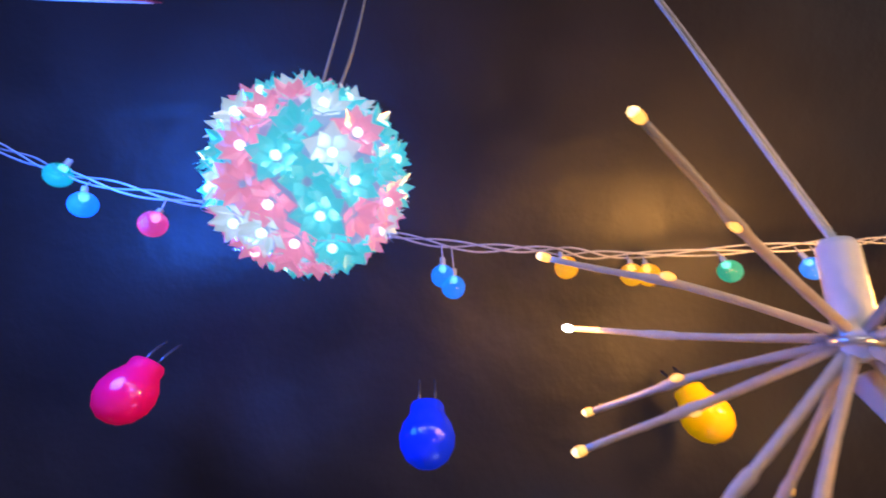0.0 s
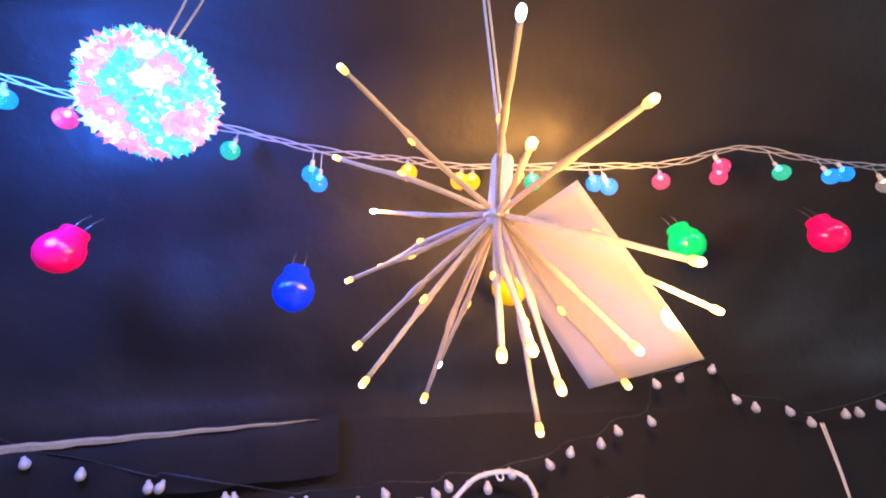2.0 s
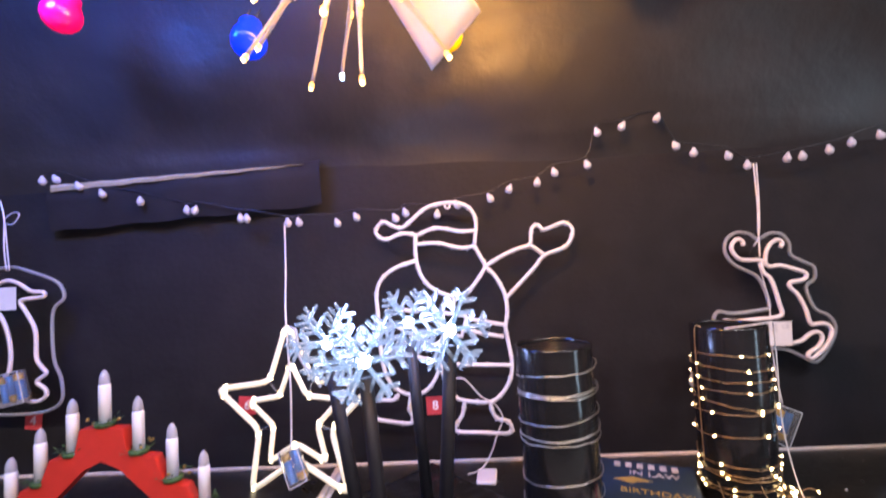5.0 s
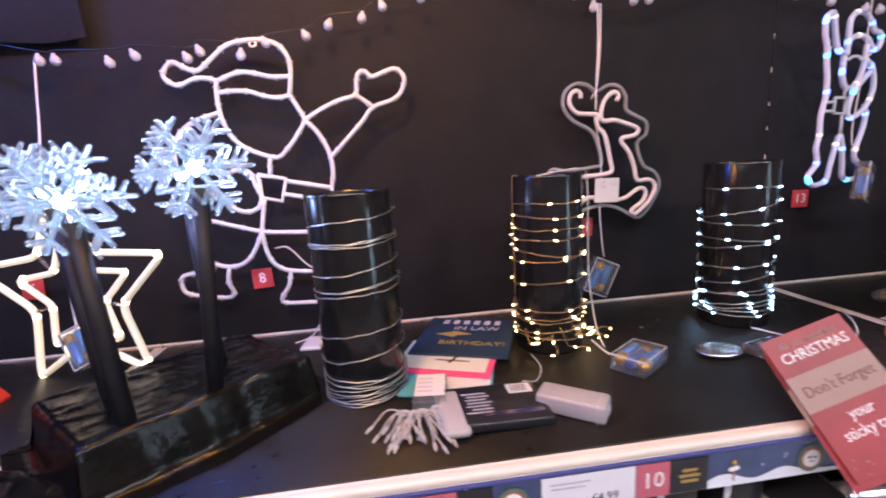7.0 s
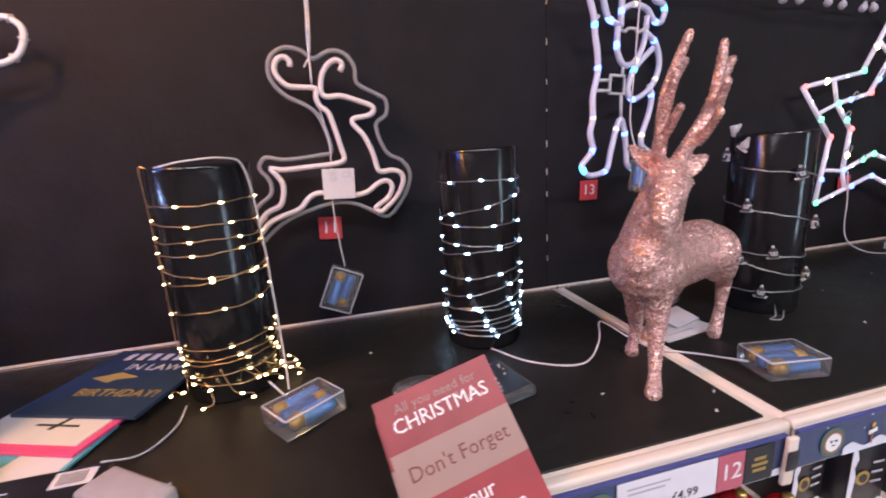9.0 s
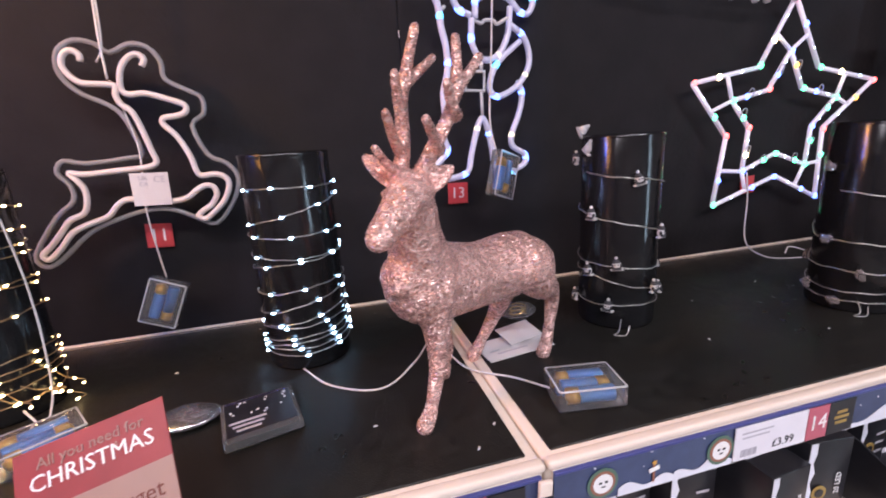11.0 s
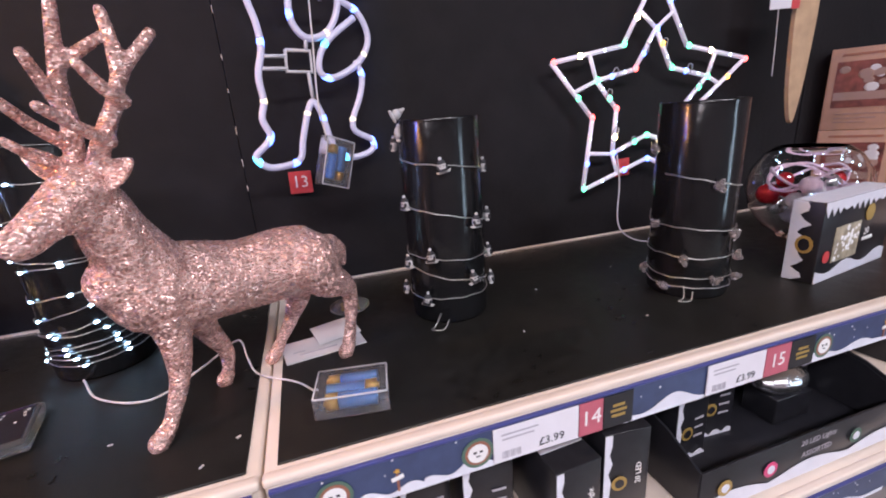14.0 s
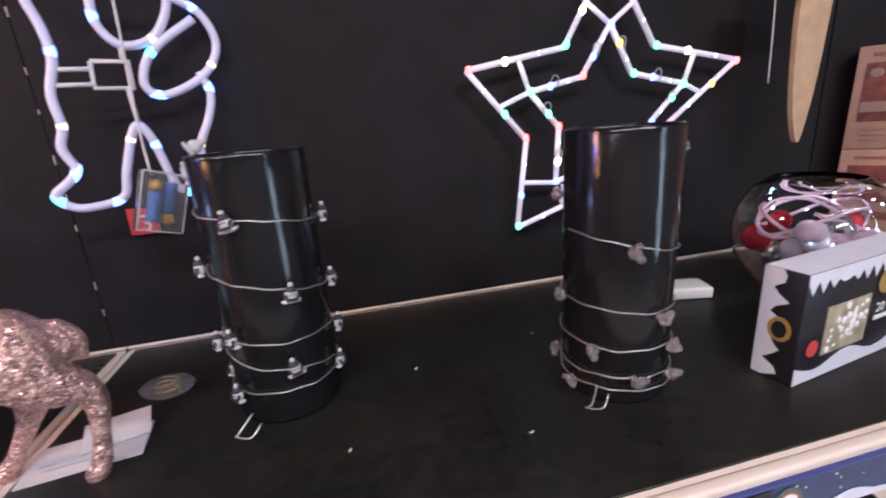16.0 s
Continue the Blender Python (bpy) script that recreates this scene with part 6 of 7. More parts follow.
part("switch", rbox(B(), m @ pose(0.0395, 0, 0), 0.002, 0.012, 0.008, 0.0006), mat_grey, t)

# bundle of loose lights
t = thing("light_bundle", 0.515, 0.300, SHELF, "bundled string of small unlit lights with white tips", "string lights")
rnd = random.Random(17)
tipm = finish(lathe(B(), [(0, 0), (0.0019, 0.0008), (0.0024, 0.004), (0.0021, 0.011), (0.0008, 0.014), (0, 0.014)], n=10), "tip", mat("milky_tip", (0.50, 0.47, 0.46), 0.3, trans=0.25), True)
MILKY = mat("milky_strand", (0.44, 0.41, 0.40), 0.35, grain=0.15, scale=200)
o = Vector((0.517, 0.322, SHELF + 0.014))
for i in range(40):
    a = math.radians(rnd.gauss(-140, 20) if i % 2 else rnd.gauss(-45, 20))
    l = rnd.uniform(0.018, 0.052)
    s0 = o + Vector((math.cos(a) * 0.010, rnd.uniform(-0.004, 0.004), rnd.uniform(-0.004, 0.004)))
    e = o + Vector((math.cos(a) * l * 1.1, math.sin(a) * l, -0.0115 + rnd.uniform(0, 0.012)))
    mid = s0.lerp(e, 0.5) + Vector((rnd.uniform(-0.006, 0.006), rnd.uniform(0, 0.012), rnd.uniform(0.0, 0.010)))
    k = part("strand", sweep(B(), crom([s0, mid, e], 5), 0.0009, 5), MILKY, t)
    dv = (e - mid).normalized()
    piece("tip", tipm, k, Matrix.Translation(e) @ dv.to_track_quat("Z", "Y").to_matrix().to_4x4() @ Matrix.Scale(0.8, 4))
part("knot", sweep(B(), [o + Vector((-0.013, 0.001, -0.002)), o + Vector((0, 0.003, 0.001)), o + Vector((0.013, 0.001, -0.002))], 0.0042, 8), MILKY, t)

battery_box(pose(0.821, 0.396, SHELF + 0.0125, 0, 0, 35) @ pose(0, 0, 0, 0, 0, 90), 0.048, 0.070, 0.023, "clear battery box with three cells beside the warm tube", 3)
battery_box(pose(1.344, 0.306, SHELF + 0.0125, 0, 0, -10) @ pose(0, 0, 0, 0, 0, 90), 0.050, 0.070, 0.023, "clear battery box with three cells near the deer", 3)

# leaning promotional card, another behind it
CARD_BROWN = mat("brown_red_print", (0.14, 0.035, 0.025), 0.5)
t = thing("promotional_card", 0.94, 0.23, 1.07, "red printed card reminding about tape, leaning in the price rail", "promotional card")
A_, B_ = Vector((0.885, 0.275, 1.142)), Vector((0.980, 0.277, 1.167))
ux = (B_ - A_).normalized()
dn = (Vector((0.972, 0.195, 1.058)) - B_)
dn = (dn - ux * dn.dot(ux)).normalized()
nn = ux.cross(-dn).normalized()
W_, L_ = (B_ - A_).length, 0.142
cm = Matrix((ux, -dn, nn)).transposed().to_4x4()
cm.translation = A_ + ux * W_ / 2 + dn * L_ / 2
part("card", rbox(B(), cm, W_, L_, 0.0012, 0.0003), CARD_RED, t, "", False)
back = thing("promotional_card", 0.93, 0.24, 1.07, "second red printed card standing behind the first in the price rail", "promotional card")
part("card", rbox(B(), cm @ pose(-0.0035, -0.010, -0.0030, 0, 0, -1.5), W_, L_ - 0.004, 0.0012, 0.0003), CARD_RED, back, "", False)
part("band", rbox(B(), cm @ pose(-0.0035, 0.001, -0.0022, 0, 0, -1.5), W_, 0.036, 0.0003, 0), CARD_TAN, back, "tan printed band", False)
part("band", rbox(B(), cm @ pose(0, 0.012, 0.0007), W_, 0.036, 0.0004, 0), CARD_TAN, t, "tan printed band", False)
for s, size, y, ma in (("All you need for", 0.0105, 0.0595, CARD_TAN), ("CHRISTMAS", 0.0152, 0.047, WHITE_INK), ("Don't Forget", 0.0155, 0.012, CARD_BROWN), ("your", 0.0150, -0.018, WHITE_INK), ("sticky tape", 0.0150, -0.034, WHITE_INK)):
    part("lettering", text_bm(s, size, cm @ pose(0, y, 0.0011)), ma, t, "printed words " + s.lower(), False)
rnd = random.Random(3)
for i in range(14):
    part("printed_spark", rbox(B(), cm @ pose(rnd.uniform(-0.045, 0.045), rnd.choice((rnd.uniform(0.05, 0.068), rnd.uniform(-0.068, -0.05))), 0.0008, 0, 0, rnd.uniform(0, 90)), 0.0014, 0.0014, 0.0003, 0), CARD_TAN, t, "", False)

# flat foil-topped pack of lights
m = pose(1.020, 0.375, SHELF + 0.008, 0, 0, 14)
t = thing("light_pack", 1.020, 0.375, SHELF, "clear blister pack with a black printed insert", "packet")
part("tray", rbox(B(), m, 0.072, 0.070, 0.013, 0.003), CLEAR, t)
part("insert", rbox(B(), m @ pose(0, 0, 0.0038), 0.064, 0.062, 0.0062, 0.001), BOX_BLACK, t, "black insert with white print", False)
rnd = random.Random(5)
for i in range(16):
    part("print_fleck", rbox(B(), m @ pose(rnd.uniform(-0.028, 0.028), rnd.uniform(-0.004, 0.026), 0.0071, 0, 0, rnd.uniform(0, 90)), 0.002, 0.002, 0.0004, 0), WHITE_INK, t, "", False)
for i in range(3):
    part("print_bar", rbox(B(), m @ pose(-0.012, -0.010 - i * 0.007, 0.0071), 0.034 - 0.006 * i, 0.003, 0.0004, 0), mat_grey, t, "", False)
part("foil_stripe", rbox(B(), m @ pose(0, 0.0285, 0.0071), 0.060, 0.003, 0.0004, 0), HOLO, t, "", False)

# second pack and black cloth near the cool tube
t = thing("white_pouch", 0.985, 0.405, SHELF, "small silvery white pouch lying on the shelf", "pouch")
bm = ball(B(), (0.945, 0.402, SHELF + 0.007), 0.03, 1.1, 0.8, 0.22, 18, 10)
part("pouch", bm, SILVER_FOIL, t)

# leaflet under the deer
m = pose(1.322, 0.436, SHELF + 0.0012, 0, 0, 9)
t = thing("leaflet", 1.322, 0.436, SHELF, "folded white leaflet lying under the deer", "leaflet")
part("sheet", rbox(B(), m, 0.095, 0.052, 0.0012, 0), PAPER, t, "", False)
part("fold", rbox(B(), m @ pose(0.020, 0.016, 0.007, 14, 0, 8), 0.055, 0.036, 0.0009, 0), PAPER, t, "", False)
part("print_bar", rbox(B(), m @ pose(-0.008, -0.012, 0.0009), 0.045, 0.003, 0.0003, 0), mat_grey, t, "", False)
part("print_bar", rbox(B(), m @ pose(-0.030, -0.004, 0.0009), 0.014, 0.002, 0.0003, 0), mat_grey, t, "", False)
t = thing("clear_bag", 1.365, 0.515, SHELF, "small clear bag with gold wire inside", "bag")
part("bag", ball(B(), (1.365, 0.515, SHELF + 0.012), 0.024, 1.2, 0.8, 0.5, 14, 9), CLEAR, t)
part("wire_coil", sweep(B(), [(1.365 + 0.012 * math.cos(i * 0.7), 0.515 + 0.008 * math.sin(i * 0.7), SHELF + 0.006 + 0.0006 * i) for i in range(22)], 0.0012, 5), GOLD_BERRY, t, "gold wire coil")

# leads lying on the shelf
t = thing("lead", 1.15, 0.43, SHELF, "thin white lead lying across the shelf", "cable", "loose leads")
cord("cable", [(1.057, 0.470, SHELF + 0.002), (1.090, 0.418, SHELF + 0.002), (1.145, 0.392, SHELF + 0.002), (1.190, 0.425, SHELF + 0.010), (1.222, 0.470, SHELF + 0.014), (1.236, 0.430, SHELF + 0.006), (1.250, 0.396, SHELF + 0.002), (1.290, 0.362, SHELF + 0.002), (1.312, 0.318, SHELF + 0.010)], WHITE_CORD, t, 0.0012)
t = thing("lead", 0.79, 0.44, SHELF, "thin white lead lying by the warm tube", "cable", "loose leads")
cord("cable", [(0.780, 0.452, SHELF + 0.02), (0.798, 0.440, SHELF + 0.003), (0.803, 0.420, SHELF + 0.008)], WHITE_CORD, t, 0.0012)
t = thing("lead", 0.66, 0.44, SHELF, "thin clear lead curling off the cards", "cable", "loose leads")
cord("cable", [(0.690, 0.46, SHELF + 0.004), (0.690, 0.42, SHELF + 0.003), (0.672, 0.385, SHELF + 0.003), (0.648, 0.368, SHELF + 0.014)], CLEAR_CORD, t, 0.001)

# specks of packing
t = thing("paper_scraps", 1.3, 0.3, SHELF, "tiny white scraps of packing on the black mat", "scraps")
bm = B()
rnd = random.Random(21)
for x, y in ((1.215, 0.268), (1.240, 0.295), (1.56, 0.36), (1.64, 0.47), (1.72, 0.33), (1.80, 0.50), (0.90, 0.52), (0.66, 0.52), (1.13, 0.33)):
    rbox(bm, pose(x, y, SHELF + 0.001, rnd.uniform(-20, 20), 0, rnd.uniform(0, 90)), 0.004, 0.002, 0.0008, 0)
o = part("scrap", bm, PAPER, t, "", False)
o["kind"] = "stuff"

# white tags behind the first tube and the fifth
for x, y, w, d, h, r, lab in ((0.352, 0.594, 0.034, 0.050, 0.006, -6, "small white plastic plug lying by the backing"), (2.062, 0.530, 0.060, 0.040, 0.016, -14, "small white box lying by the backing")):
    t = thing("white_box", x, y, SHELF, lab, "box")
    part("body", rbox(B(), pose(x, y, SHELF + h / 2 + 0.0005, 0, 0, r), w, d, h, 0.002), WHITE_PLASTIC, t)
    part("lid", rbox(B(), pose(x, y, SHELF + h + 0.001, 0, 0, r), w * 0.9, d * 0.9, 0.001, 0.0003), PAPER, t)

# ---- far end of the shelf ----
# boxed lights with a window
gm = pose(1.984, 0.308, SHELF + 0.001, 0, 0, 8)
GW, GD, GH = 0.20, 0.038, 0.116
t = thing("light_box", 2.08, 0.33, SHELF, "black and white snowy box of wire lights with a picture", "box", "boxes of lights")
part("carton", rbox(B(), gm @ pose(GW / 2, GD / 2, GH / 2), GW, GD, GH, 0.001), BOX_BLACK, t)
part("top_print", rbox(B(), gm @ pose(GW / 2, GD / 2, GH + 0.0003), GW - 0.001, GD - 0.001, 0.0005, 0), SNOW_INK, t, "white printed top", False)
fm = gm @ pose(0, -0.0006, 0) @ FACE
edge = [(0.0, 0.0), (GW, 0.0)] + [(GW - GW * i / 14, 0.010 + 0.012 * (0.5 + 0.5 * math.sin(i * 0.9 + 0.4))) for i in range(15)]
part("front_snow", slab(B(), edge, fm, 0.0005), SNOW_INK, t, "", False)
drip = [(0.0, GH), (GW, GH)] + [(GW - GW * i / 26, GH - 0.008 - 0.014 * abs(math.sin(i * 1.7)) ** 2) for i in range(27)]
part("top_snow", slab(B(), drip, fm, 0.0005), SNOW_INK, t, "", False)
part("picture", rbox(B(), gm @ pose(0.072, -0.001, 0.050), 0.070, 0.001, 0.052, 0), mat("warm_photo_print", (0.42, 0.36, 0.26), 0.35, grain=0.7, scale=70), t, "printed picture of warm lights", False)
rnd = random.Random(30)
for i in range(30):
    part("picture_light", ball(B(), gm @ Vector((rnd.uniform(0.040, 0.104), -0.0016, rnd.uniform(0.028, 0.072))), rnd.uniform(0.0018, 0.0042), 1, 0.2, 1, 8, 5), WHITE_INK, t)
part("red_badge", slab(B(), [(0.009 * math.cos(a * 0.524), 0.009 * math.sin(a * 0.524)) for a in range(12)], gm @ pose(0.022, -0.0008, 0.036) @ FACE, 0.0006), RED_TAG, t, "", False)
part("gold_badge", slab(B(), [(0.013 * math.cos(a * 0.524), 0.013 * math.sin(a * 0.524)) for a in range(12)], gm @ pose(0.128, -0.0012, 0.085) @ FACE, 0.0006), GOLD_INK, t, "", False)
part("lettering", text_bm("20", 0.015, gm @ pose(0.128, -0.0014, 0.056) @ FACE), WHITE_INK, t, "printed number 20", False)
part("print_bar", rbox(B(), gm @ pose(0.135, -0.001, 0.045), 0.030, 0.0006, 0.005, 0), WHITE_INK, t, "", False)
sd = gm @ pose(-0.0006, GD / 2, 0) @ pose(0, 0, 0, 0, 0, -90) @ FACE
side = [(-GD / 2, 0), (-GD / 2, GH)] + [(-0.002 + 0.006 * math.sin(i * 1.6) + 0.003 * math.sin(i * 4.1), GH - GH * i / 18) for i in range(19)]
part("side_snow", slab(B(), side, sd, 0.0005), SNOW_INK, t, "", False)
part("side_badge", slab(B(), [(0.011 * math.cos(a * 0.524), 0.013 * math.sin(a * 0.524)) for a in range(12)], sd @ pose(0.002, 0.055, 0.0006), 0.0006), GOLD_INK, t, "", False)
part("side_badge_centre", slab(B(), [(0.007 * math.cos(a * 0.524), 0.009 * math.sin(a * 0.524)) for a in range(12)], sd @ pose(0.002, 0.055, 0.0012), 0.0006), BOX_BLACK, t, "", False)

# glass bowl of baubles
bc = Vector((2.205, 0.475, SHELF + 0.092))
t = thing("glass_bowl", bc.x, bc.y, SHELF, "clear glass globe bowl filled with red and white baubles", "bowl")
pr = [(0.030, -0.090), (0.060, -0.072), (0.085, -0.036), (0.094, 0.0), (0.088, 0.034), (0.070, 0.062), (0.052, 0.076)]
part("bowl_glass", lathe(B(), pr + [(r - 0.0025, z) for r, z in reversed(pr)], bc, 40), GLASS, t)
part("bowl_foot", lathe(B(), [(0, -0.0905), (0.034, -0.0915), (0.030, -0.086), (0, -0.086)], bc, 24), GLASS, t)
rnd = random.Random(14)
BA = [mat("red_bauble", (0.50, 0.02, 0.03), 0.15, 0.4), mat("pearl_bauble", (0.80, 0.72, 0.74), 0.25, 0.1), mat("silver_bauble", (0.75, 0.74, 0.76), 0.12, 0.9), mat("pink_felt", (0.72, 0.50, 0.60), 0.8)]
BM_ = [finish(ball(B(), (0, 0, 0), 0.017, u=16, v=12), "bauble", m, True) for m in BA]
for i in range(26):
    while True:
        v = Vector((rnd.uniform(-1, 1), rnd.uniform(-1, 1), rnd.uniform(-1, 0.35)))
        if v.length < 1:
            break
    s = rnd.uniform(0.7, 1.15)
    piece("bauble", BM_[i % 4], t, Matrix.Translation(bc + v * 0.070) @ Matrix.Scale(s, 4))
LMX = led_mesh("sparkle_led", LED_COOL, 0.0012)
for i in range(18):
    a = rnd.uniform(0, 6.28)
    piece("led", LMX, t, pose(bc.x + 0.06 * math.cos(a), bc.y + 0.06 * math.sin(a) - 0.01, bc.z + rnd.uniform(0.0, 0.05)))
bm = B()
for j in range(3):
    sweep(bm, crom([(bc.x + 0.07 * math.cos(a * 0.8 + j * 2), bc.y + 0.05 * math.sin(a * 0.8 + j * 2), bc.z + 0.02 + 0.018 * math.sin(a * 1.3 + j)) for a in range(9)], 4), 0.0026, 6)
part("ribbon", bm, BA[3], t, "pale pink ribbon")

# stacked brown cartons with picture fronts, turned to the aisle
CW, CD, CH = 0.128, 0.09, 0.1715
for j in range(6):
    col, row = j % 3, j // 3
    mc = pose(2.480, 0.640, SHELF + 0.001 + row * (CH + 0.001), 0, 0, -58) @ pose(CW / 2 + col * (CW + 0.003), CD / 2, 0)
    o = mc.translation
    t = thing("picture_carton", o.x, o.y, o.z, "brown card carton with a red picture on its front", "box", "stacked picture cartons")
    part("carton", rbox(B(), mc @ pose(0, 0, CH / 2), CW, CD, CH, 0.0015), KRAFT, t)
    fy = -CD / 2 - 0.0008
    part("picture", rbox(B(), mc @ pose(0, fy, CH * 0.56), CW * 0.8, 0.001, CH * 0.56, 0), PHOTO_RED, t, "printed picture", False)
    rnd = random.Random(j)
    for i in range(9):
        part("picture_shape", ball(B(), (0, 0, 0), rnd.uniform(0.006, 0.012), 1.3, 0.05, 1, 10, 6, m=mc @ pose(rnd.uniform(-0.040, 0.040), fy - 0.0006, CH * rnd.uniform(0.50, 0.78))), PAPER if i % 2 else CARD_TAN, t)
    part("picture_band", rbox(B(), mc @ pose(0, fy - 0.0006, CH * 0.42), CW * 0.78, 0.0006, CH * 0.10, 0), CARD_TAN, t, "", False)
    for i in range(3):
        part("print_bar", rbox(B(), mc @ pose(-0.008 * i, fy, CH * 0.20 - i * 0.009), 0.085 - 0.016 * i, 0.0008, 0.003, 0), CARD_TAN, t, "", False)
    part("print_bar", rbox(B(), mc @ pose(0, fy, CH * 0.92), 0.09, 0.0008, 0.005, 0), BROWN_INK, t, "", False)

# the shelf goes on under the cartons
plain("shelf_extension", pose(2.95, 0.45, SHELF - 0.019), 0.99, 0.43, 0.034, CREAM, "cream shelf that goes on past the last bay")
plain("back_panel_4", pose(2.95, BACK + 0.008, 1.30), 0.99, 0.012, 0.86, BLACK_WALL, "black paper-covered backing board of the shelving")

# wooden hanger with a ticket
t = thing("wooden_hanger", 2.295, 0.585, 1.27, "pale wooden blade hanging by a cord with a price ticket", "hanging tag")
out = [(v.x, v.y) for v in crom([(2.264, 1.50, 0), (2.267, 1.397, 0), (2.278, 1.314, 0), (2.297, 1.268, 0), (2.311, 1.329, 0), (2.318, 1.40, 0), (2.322, 1.50, 0), (2.316, 1.66, 0), (2.285, 1.66, 0)], 4, True)]
part("board", slab(B(), out, upright(0, 0.588, 0), 0.008), WOOD, t, "", False)
k = part("ticket", rbox(B(), pose(2.222, 0.575, 1.502, 0, -4, 0), 0.074, 0.001, 0.050, 0.0003), TICKET, t, "white and red price ticket", False)
part("ticket_band", rbox(B(), pose(2.249, 0.5742, 1.501, 0, -4, 0), 0.020, 0.001, 0.048, 0), RED_TAG, k, "", False)
part("numeral", text_bm("7", 0.026, upright(2.210, 0.5742, 1.504)), DARK_INK, k, "", False)
cord("hanging_cord", [(2.216, 0.58, 1.478), (2.220, 0.58, 1.42), (2.223, 0.58, 1.36)], WHITE_CORD, t, 0.0008)

# ---- boxed stock on the lower shelf ----
LOW = 0.862


def stock_box(x, y, w, d, h, rz, words=""):
    t = thing("light_box", x, y, LOW, "black and white snowy carton of boxed lights", "box", "boxes of lights")
    m = pose(x, y, LOW, 0, 0, rz)
    part("carton", rbox(B(), m @ pose(0, 0, h / 2), w, d, h, 0.001), BOX_BLACK, t)
    f = m @ pose(-w / 2, -d / 2 - 0.0006, 0) @ FACE
    part("snow_print", slab(B(), [(0, 0), (w, 0)] + [(w - w * i / 8, 0.006 + 0.008 * abs(math.sin(i * 1.1 + x * 9))) for i in range(9)], f, 0.0005), SNOW_INK, t, "", False)
    part("snow_edge", slab(B(), [(0, h), (0, 0)] + [(0.004 + 0.006 * abs(math.sin(i * 1.3)), h * i / 9) for i in range(10)], f @ pose(0, 0, 0.0006), 0.0005), SNOW_INK, t, "", False)
    part("badge", slab(B(), [(0.010 * math.cos(a * 0.524), 0.010 * math.sin(a * 0.524)) for a in range(12)], f @ pose(w * 0.34, h * 0.42, 0.001), 0.0006), GOLD_INK, t, "", False)
    part("badge_centre", slab(B(), [(0.006 * math.cos(a * 0.524), 0.006 * math.sin(a * 0.524)) for a in range(12)], f @ pose(w * 0.34, h * 0.42, 0.0016), 0.0006), BOX_BLACK, t, "", False)
    if words:
        part("lettering", text_bm(words, 0.010, f @ pose(w * 0.76, h * 0.5, 0.001) @ pose(0, 0, 0, 0, 0, 90)), WHITE_INK, t, "", False)
    else:
        for i in range(3):
            part("print_bar", rbox(B(), f @ pose(w * 0.7, h * (0.35 + 0.12 * i), 0.001), w * 0.28, 0.003, 0.0005, 0), mat_grey, t, "", False)
    part("top_print", rbox(B(), m @ pose(0, 0, h + 0.0003), w * 0.96, d * 0.5, 0.0005, 0), SNOW_INK, t, "", False)


rnd = random.Random(40)
x = 0.12
for i in range(13):
    if not 0.93 < x < 1.06:
        stock_box(x, 0.33 + rnd.uniform(-0.02, 0.02), 0.055, 0.12, rnd.uniform(0.10, 0.125), rnd.uniform(-7, 7))
    x += 0.085
for x, y, h, r, w in ((1.40, 0.36, 0.10, 4, ""), (1.475, 0.34, 0.115, -4, ""), (1.555, 0.30, 0.105, 3, "20 Bright"), (1.635, 0.31, 0.118, -6, "20 LED"), (2.28, 0.34, 0.10, 5, "")):
    stock_box(x, y, 0.058, 0.12, h, r, w)


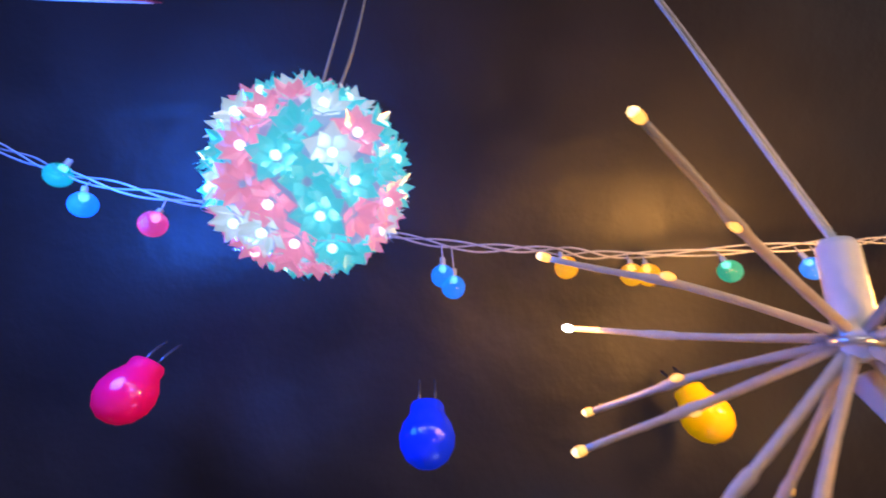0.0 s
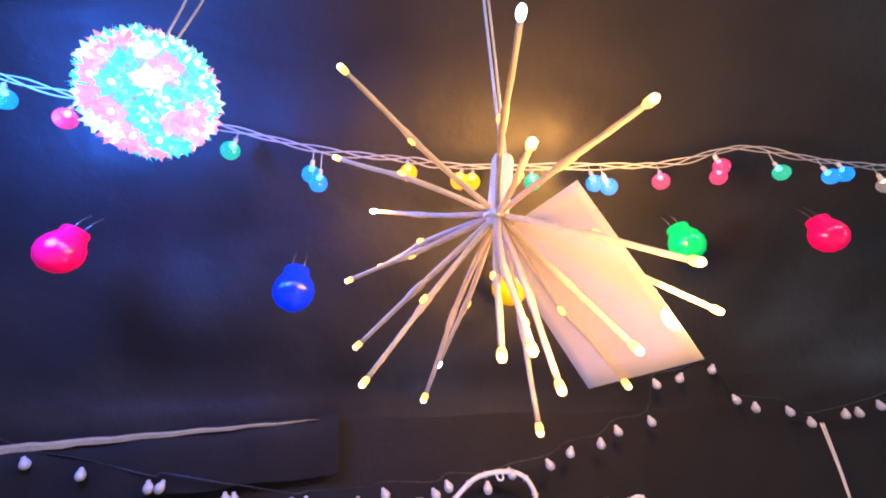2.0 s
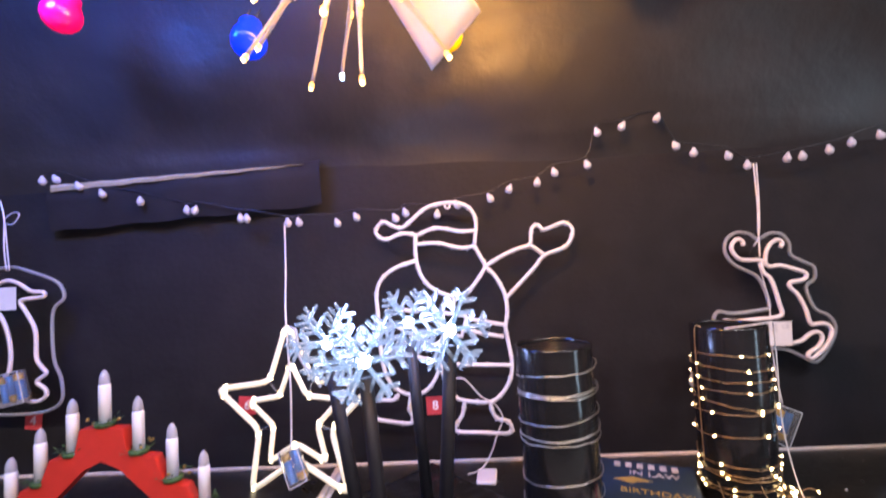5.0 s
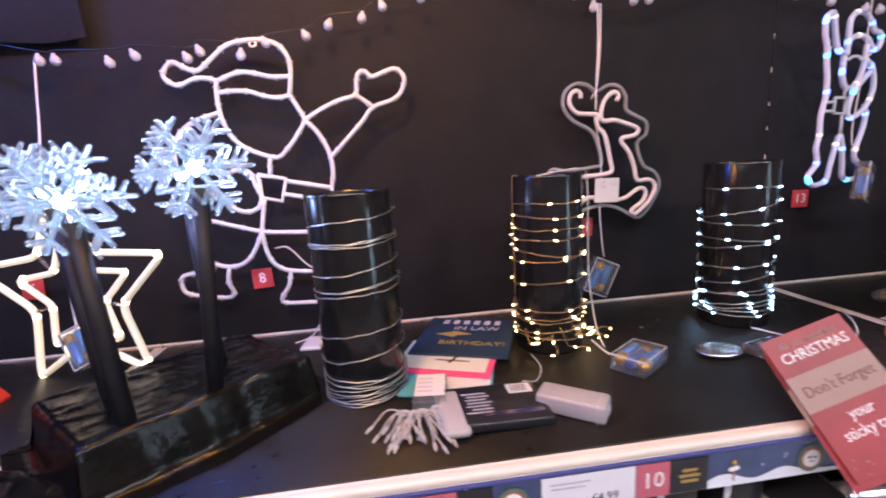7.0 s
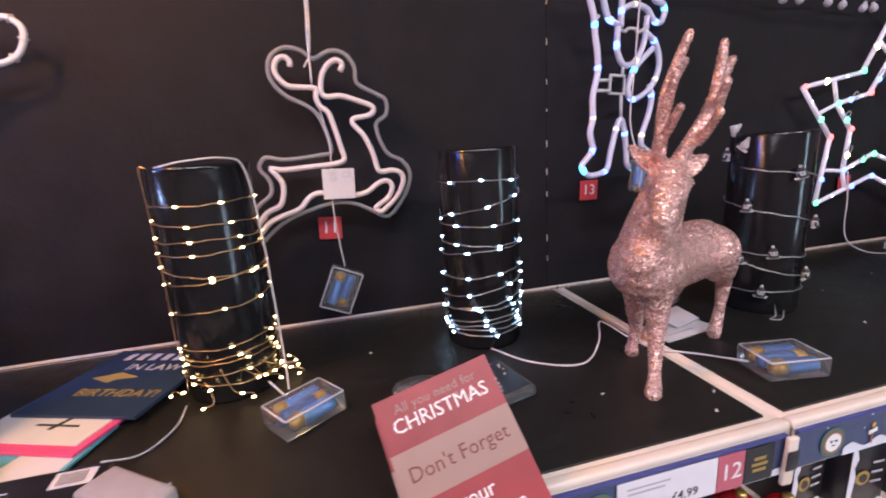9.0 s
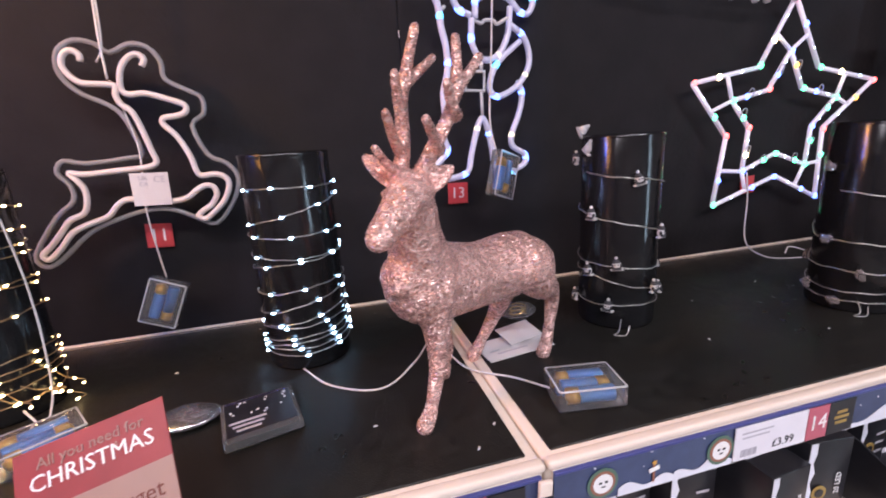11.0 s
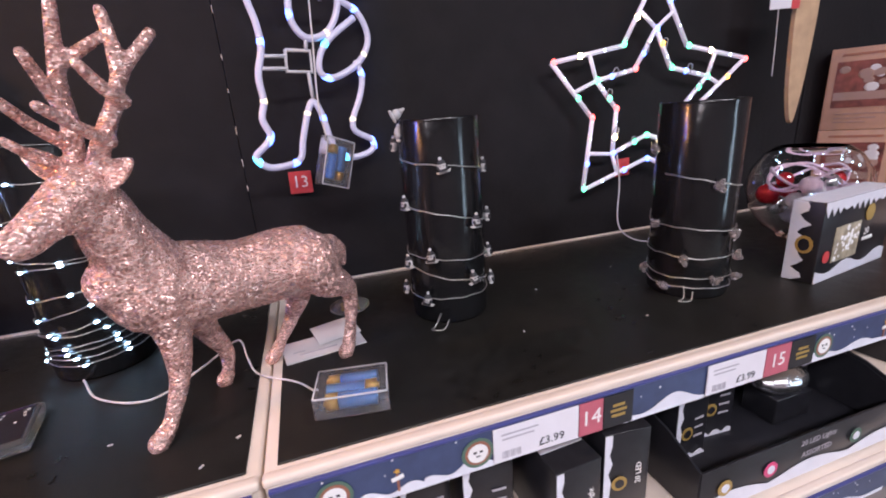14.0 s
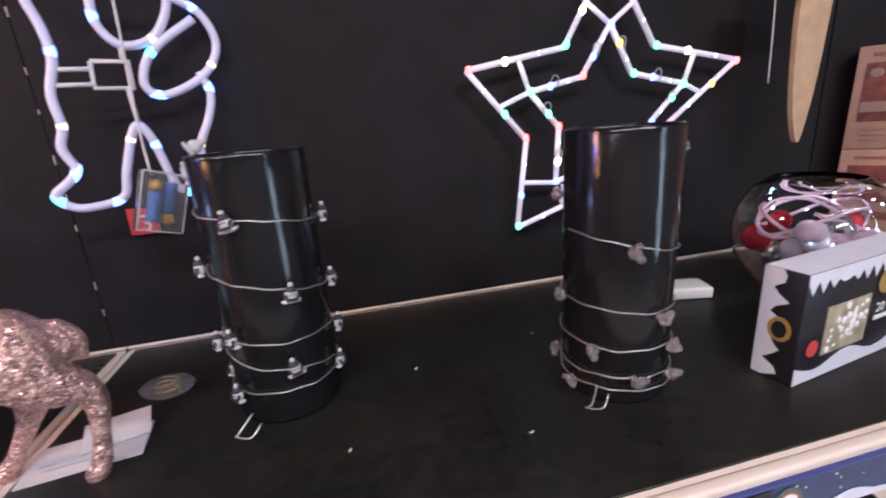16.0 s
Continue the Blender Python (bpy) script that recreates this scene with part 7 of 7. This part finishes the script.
def display_tray(x0, x1, y0, y1, h, words):
    t = thing("display_tray", (x0 + x1) / 2, (y0 + y1) / 2, LOW, "open card display tray printed with snow, part filled", "display tray", "display trays")
    c, w = (x0 + x1) / 2, x1 - x0
    part("base", rbox(B(), pose(c, (y0 + y1) / 2, LOW + 0.003), w, y1 - y0, 0.004, 0.0005), BOX_BLACK, t)
    f = part("front_wall", rbox(B(), pose(c, y0, LOW + h * 0.36), w, 0.003, h * 0.7, 0.0006), BOX_BLACK, t, "black printed front")
    for s, xx in ((-1, x0), (1, x1)):
        part("side_wall", slab(B(), [(y0, 0), (y1, 0), (y1, h * 1.25), (y0 + 0.05, h * 0.95), (y0, h * 0.7)], pose(xx - 0.0015, 0, LOW + 0.002, 90, 0, 90), 0.003), BOX_BLACK, t, "", False)
        part("side_lining", slab(B(), [(y0 + 0.004, 0.004), (y1 - 0.004, 0.004), (y1 - 0.004, h * 1.2), (y0 + 0.05, h * 0.9), (y0 + 0.004, h * 0.66)], pose(xx - 0.002 - s * 0.0012, 0, LOW + 0.002, 90, 0, 90), 0.0012), BOX_BLACK, t, "", False)
    part("back_wall", rbox(B(), pose(c, y1, LOW + h * 0.6), w, 0.003, h * 1.2, 0.0006), BOX_BLACK, t)
    fm2 = pose(x0, y0 - 0.0022, LOW + 0.003) @ FACE
    part("snow_print", slab(B(), [(0, 0), (w, 0)] + [(w - w * i / 20, 0.008 + 0.014 * abs(math.sin(i * 0.42 + 0.5))) for i in range(21)], fm2, 0.0006), SNOW_INK, f, "", False)
    for u, ma in ((0.10, GOLD_INK), (0.30, PINK), (0.72, GREEN_INK)):
        part("badge", slab(B(), [(0.011 * math.cos(a * 0.524), 0.011 * math.sin(a * 0.524)) for a in range(12)], fm2 @ pose(w * u, h * 0.34, 0.0008), 0.0006), ma, f, "", False)
        part("badge_centre", slab(B(), [(0.006 * math.cos(a * 0.524), 0.006 * math.sin(a * 0.524)) for a in range(12)], fm2 @ pose(w * u, h * 0.34, 0.0014), 0.0006), SNOW_INK, f, "", False)
    for i, s in enumerate(words):
        part("lettering", text_bm(s, 0.011, fm2 @ pose(w * 0.52, h * (0.56 - 0.20 * i), 0.0008)), mat_grey, f, "", False)
    return t


display_tray(1.70, 2.06, 0.215, 0.42, 0.090, ("20 LED Lights", "ASSORTED"))
stock_box(1.760, 0.34, 0.055, 0.11, 0.112, 3)
stock_box(1.832, 0.36, 0.060, 0.11, 0.118, -4)
stock_box(1.895, 0.385, 0.050, 0.06, 0.122, 2)
stock_box(2.015, 0.37, 0.055, 0.09, 0.118, -3)
display_tray(1.00, 1.235, 0.215, 0.42, 0.085, ())
bm = ball(B(), (1.955, 0.31, LOW + 0.062), 0.040, 1.15, 0.75, 0.5, 20, 12)
fl_ = thing("foil_ornament", 1.955, 0.31, LOW, "silver foil almond-shaped ornament lying in a display tray", "ornament", "foil ornaments")
part("body", bm, SILVER_FOIL, fl_)
part("support", rbox(B(), pose(1.955, 0.31, LOW + 0.026), 0.07, 0.05, 0.042, 0.002), BOX_BLACK, fl_)
fl_ = thing("foil_ornament", 1.06, 0.30, LOW, "silver tube ornament lying in a display tray", "ornament", "foil ornaments")
part("body", sweep(B(), [(1.02, 0.29, LOW + 0.055), (1.12, 0.275, LOW + 0.06)], 0.017, 16), SILVER_FOIL, fl_)
part("end_cap", ball(B(), (1.12, 0.275, LOW + 0.06), 0.018, u=14, v=10), B_RED, fl_)
part("support", rbox(B(), pose(1.07, 0.283, LOW + 0.022), 0.08, 0.04, 0.036, 0.002), BOX_BLACK, fl_)
for i, (x, y) in enumerate(((1.30, 0.30), (1.345, 0.28), (1.32, 0.35))):
    b = thing("red_bauble", x, y, LOW, "red shiny bauble on the lower shelf", "bauble", "red baubles")
    part("sphere", ball(B(), (x, y, LOW + 0.026), 0.026, u=20, v=14), BA[0], b)
    part("cap", lathe(B(), [(0.006, 0), (0.006, 0.006), (0, 0.006)], (x, y, LOW + 0.051), 12), GOLD_BERRY, b)

# ticket hanging high by the flower ball
t = thing("hanging_ticket", -0.25, 0.20, 2.12, "white ticket with a red border hanging under the film", "ticket")
tm = pose(-0.25, 0.20, 2.125, 62, -14, 10)
part("card", rbox(B(), tm, 0.10, 0.055, 0.001, 0.0003), RED_TAG, t, "red border", False)
part("face", rbox(B(), tm @ pose(0, 0, -0.0008), 0.088, 0.043, 0.001, 0), PAPER, t, "", False)
part("print_bar", rbox(B(), tm @ pose(0, 0, -0.0015), 0.05, 0.006, 0.0006, 0), mat_grey, t, "", False)
cord("cord", [(-0.25, 0.205, 2.14), (-0.25, 0.215, 2.20), (-0.25, 0.22, 2.26)], CLEAR_CORD, t, 0.0008)
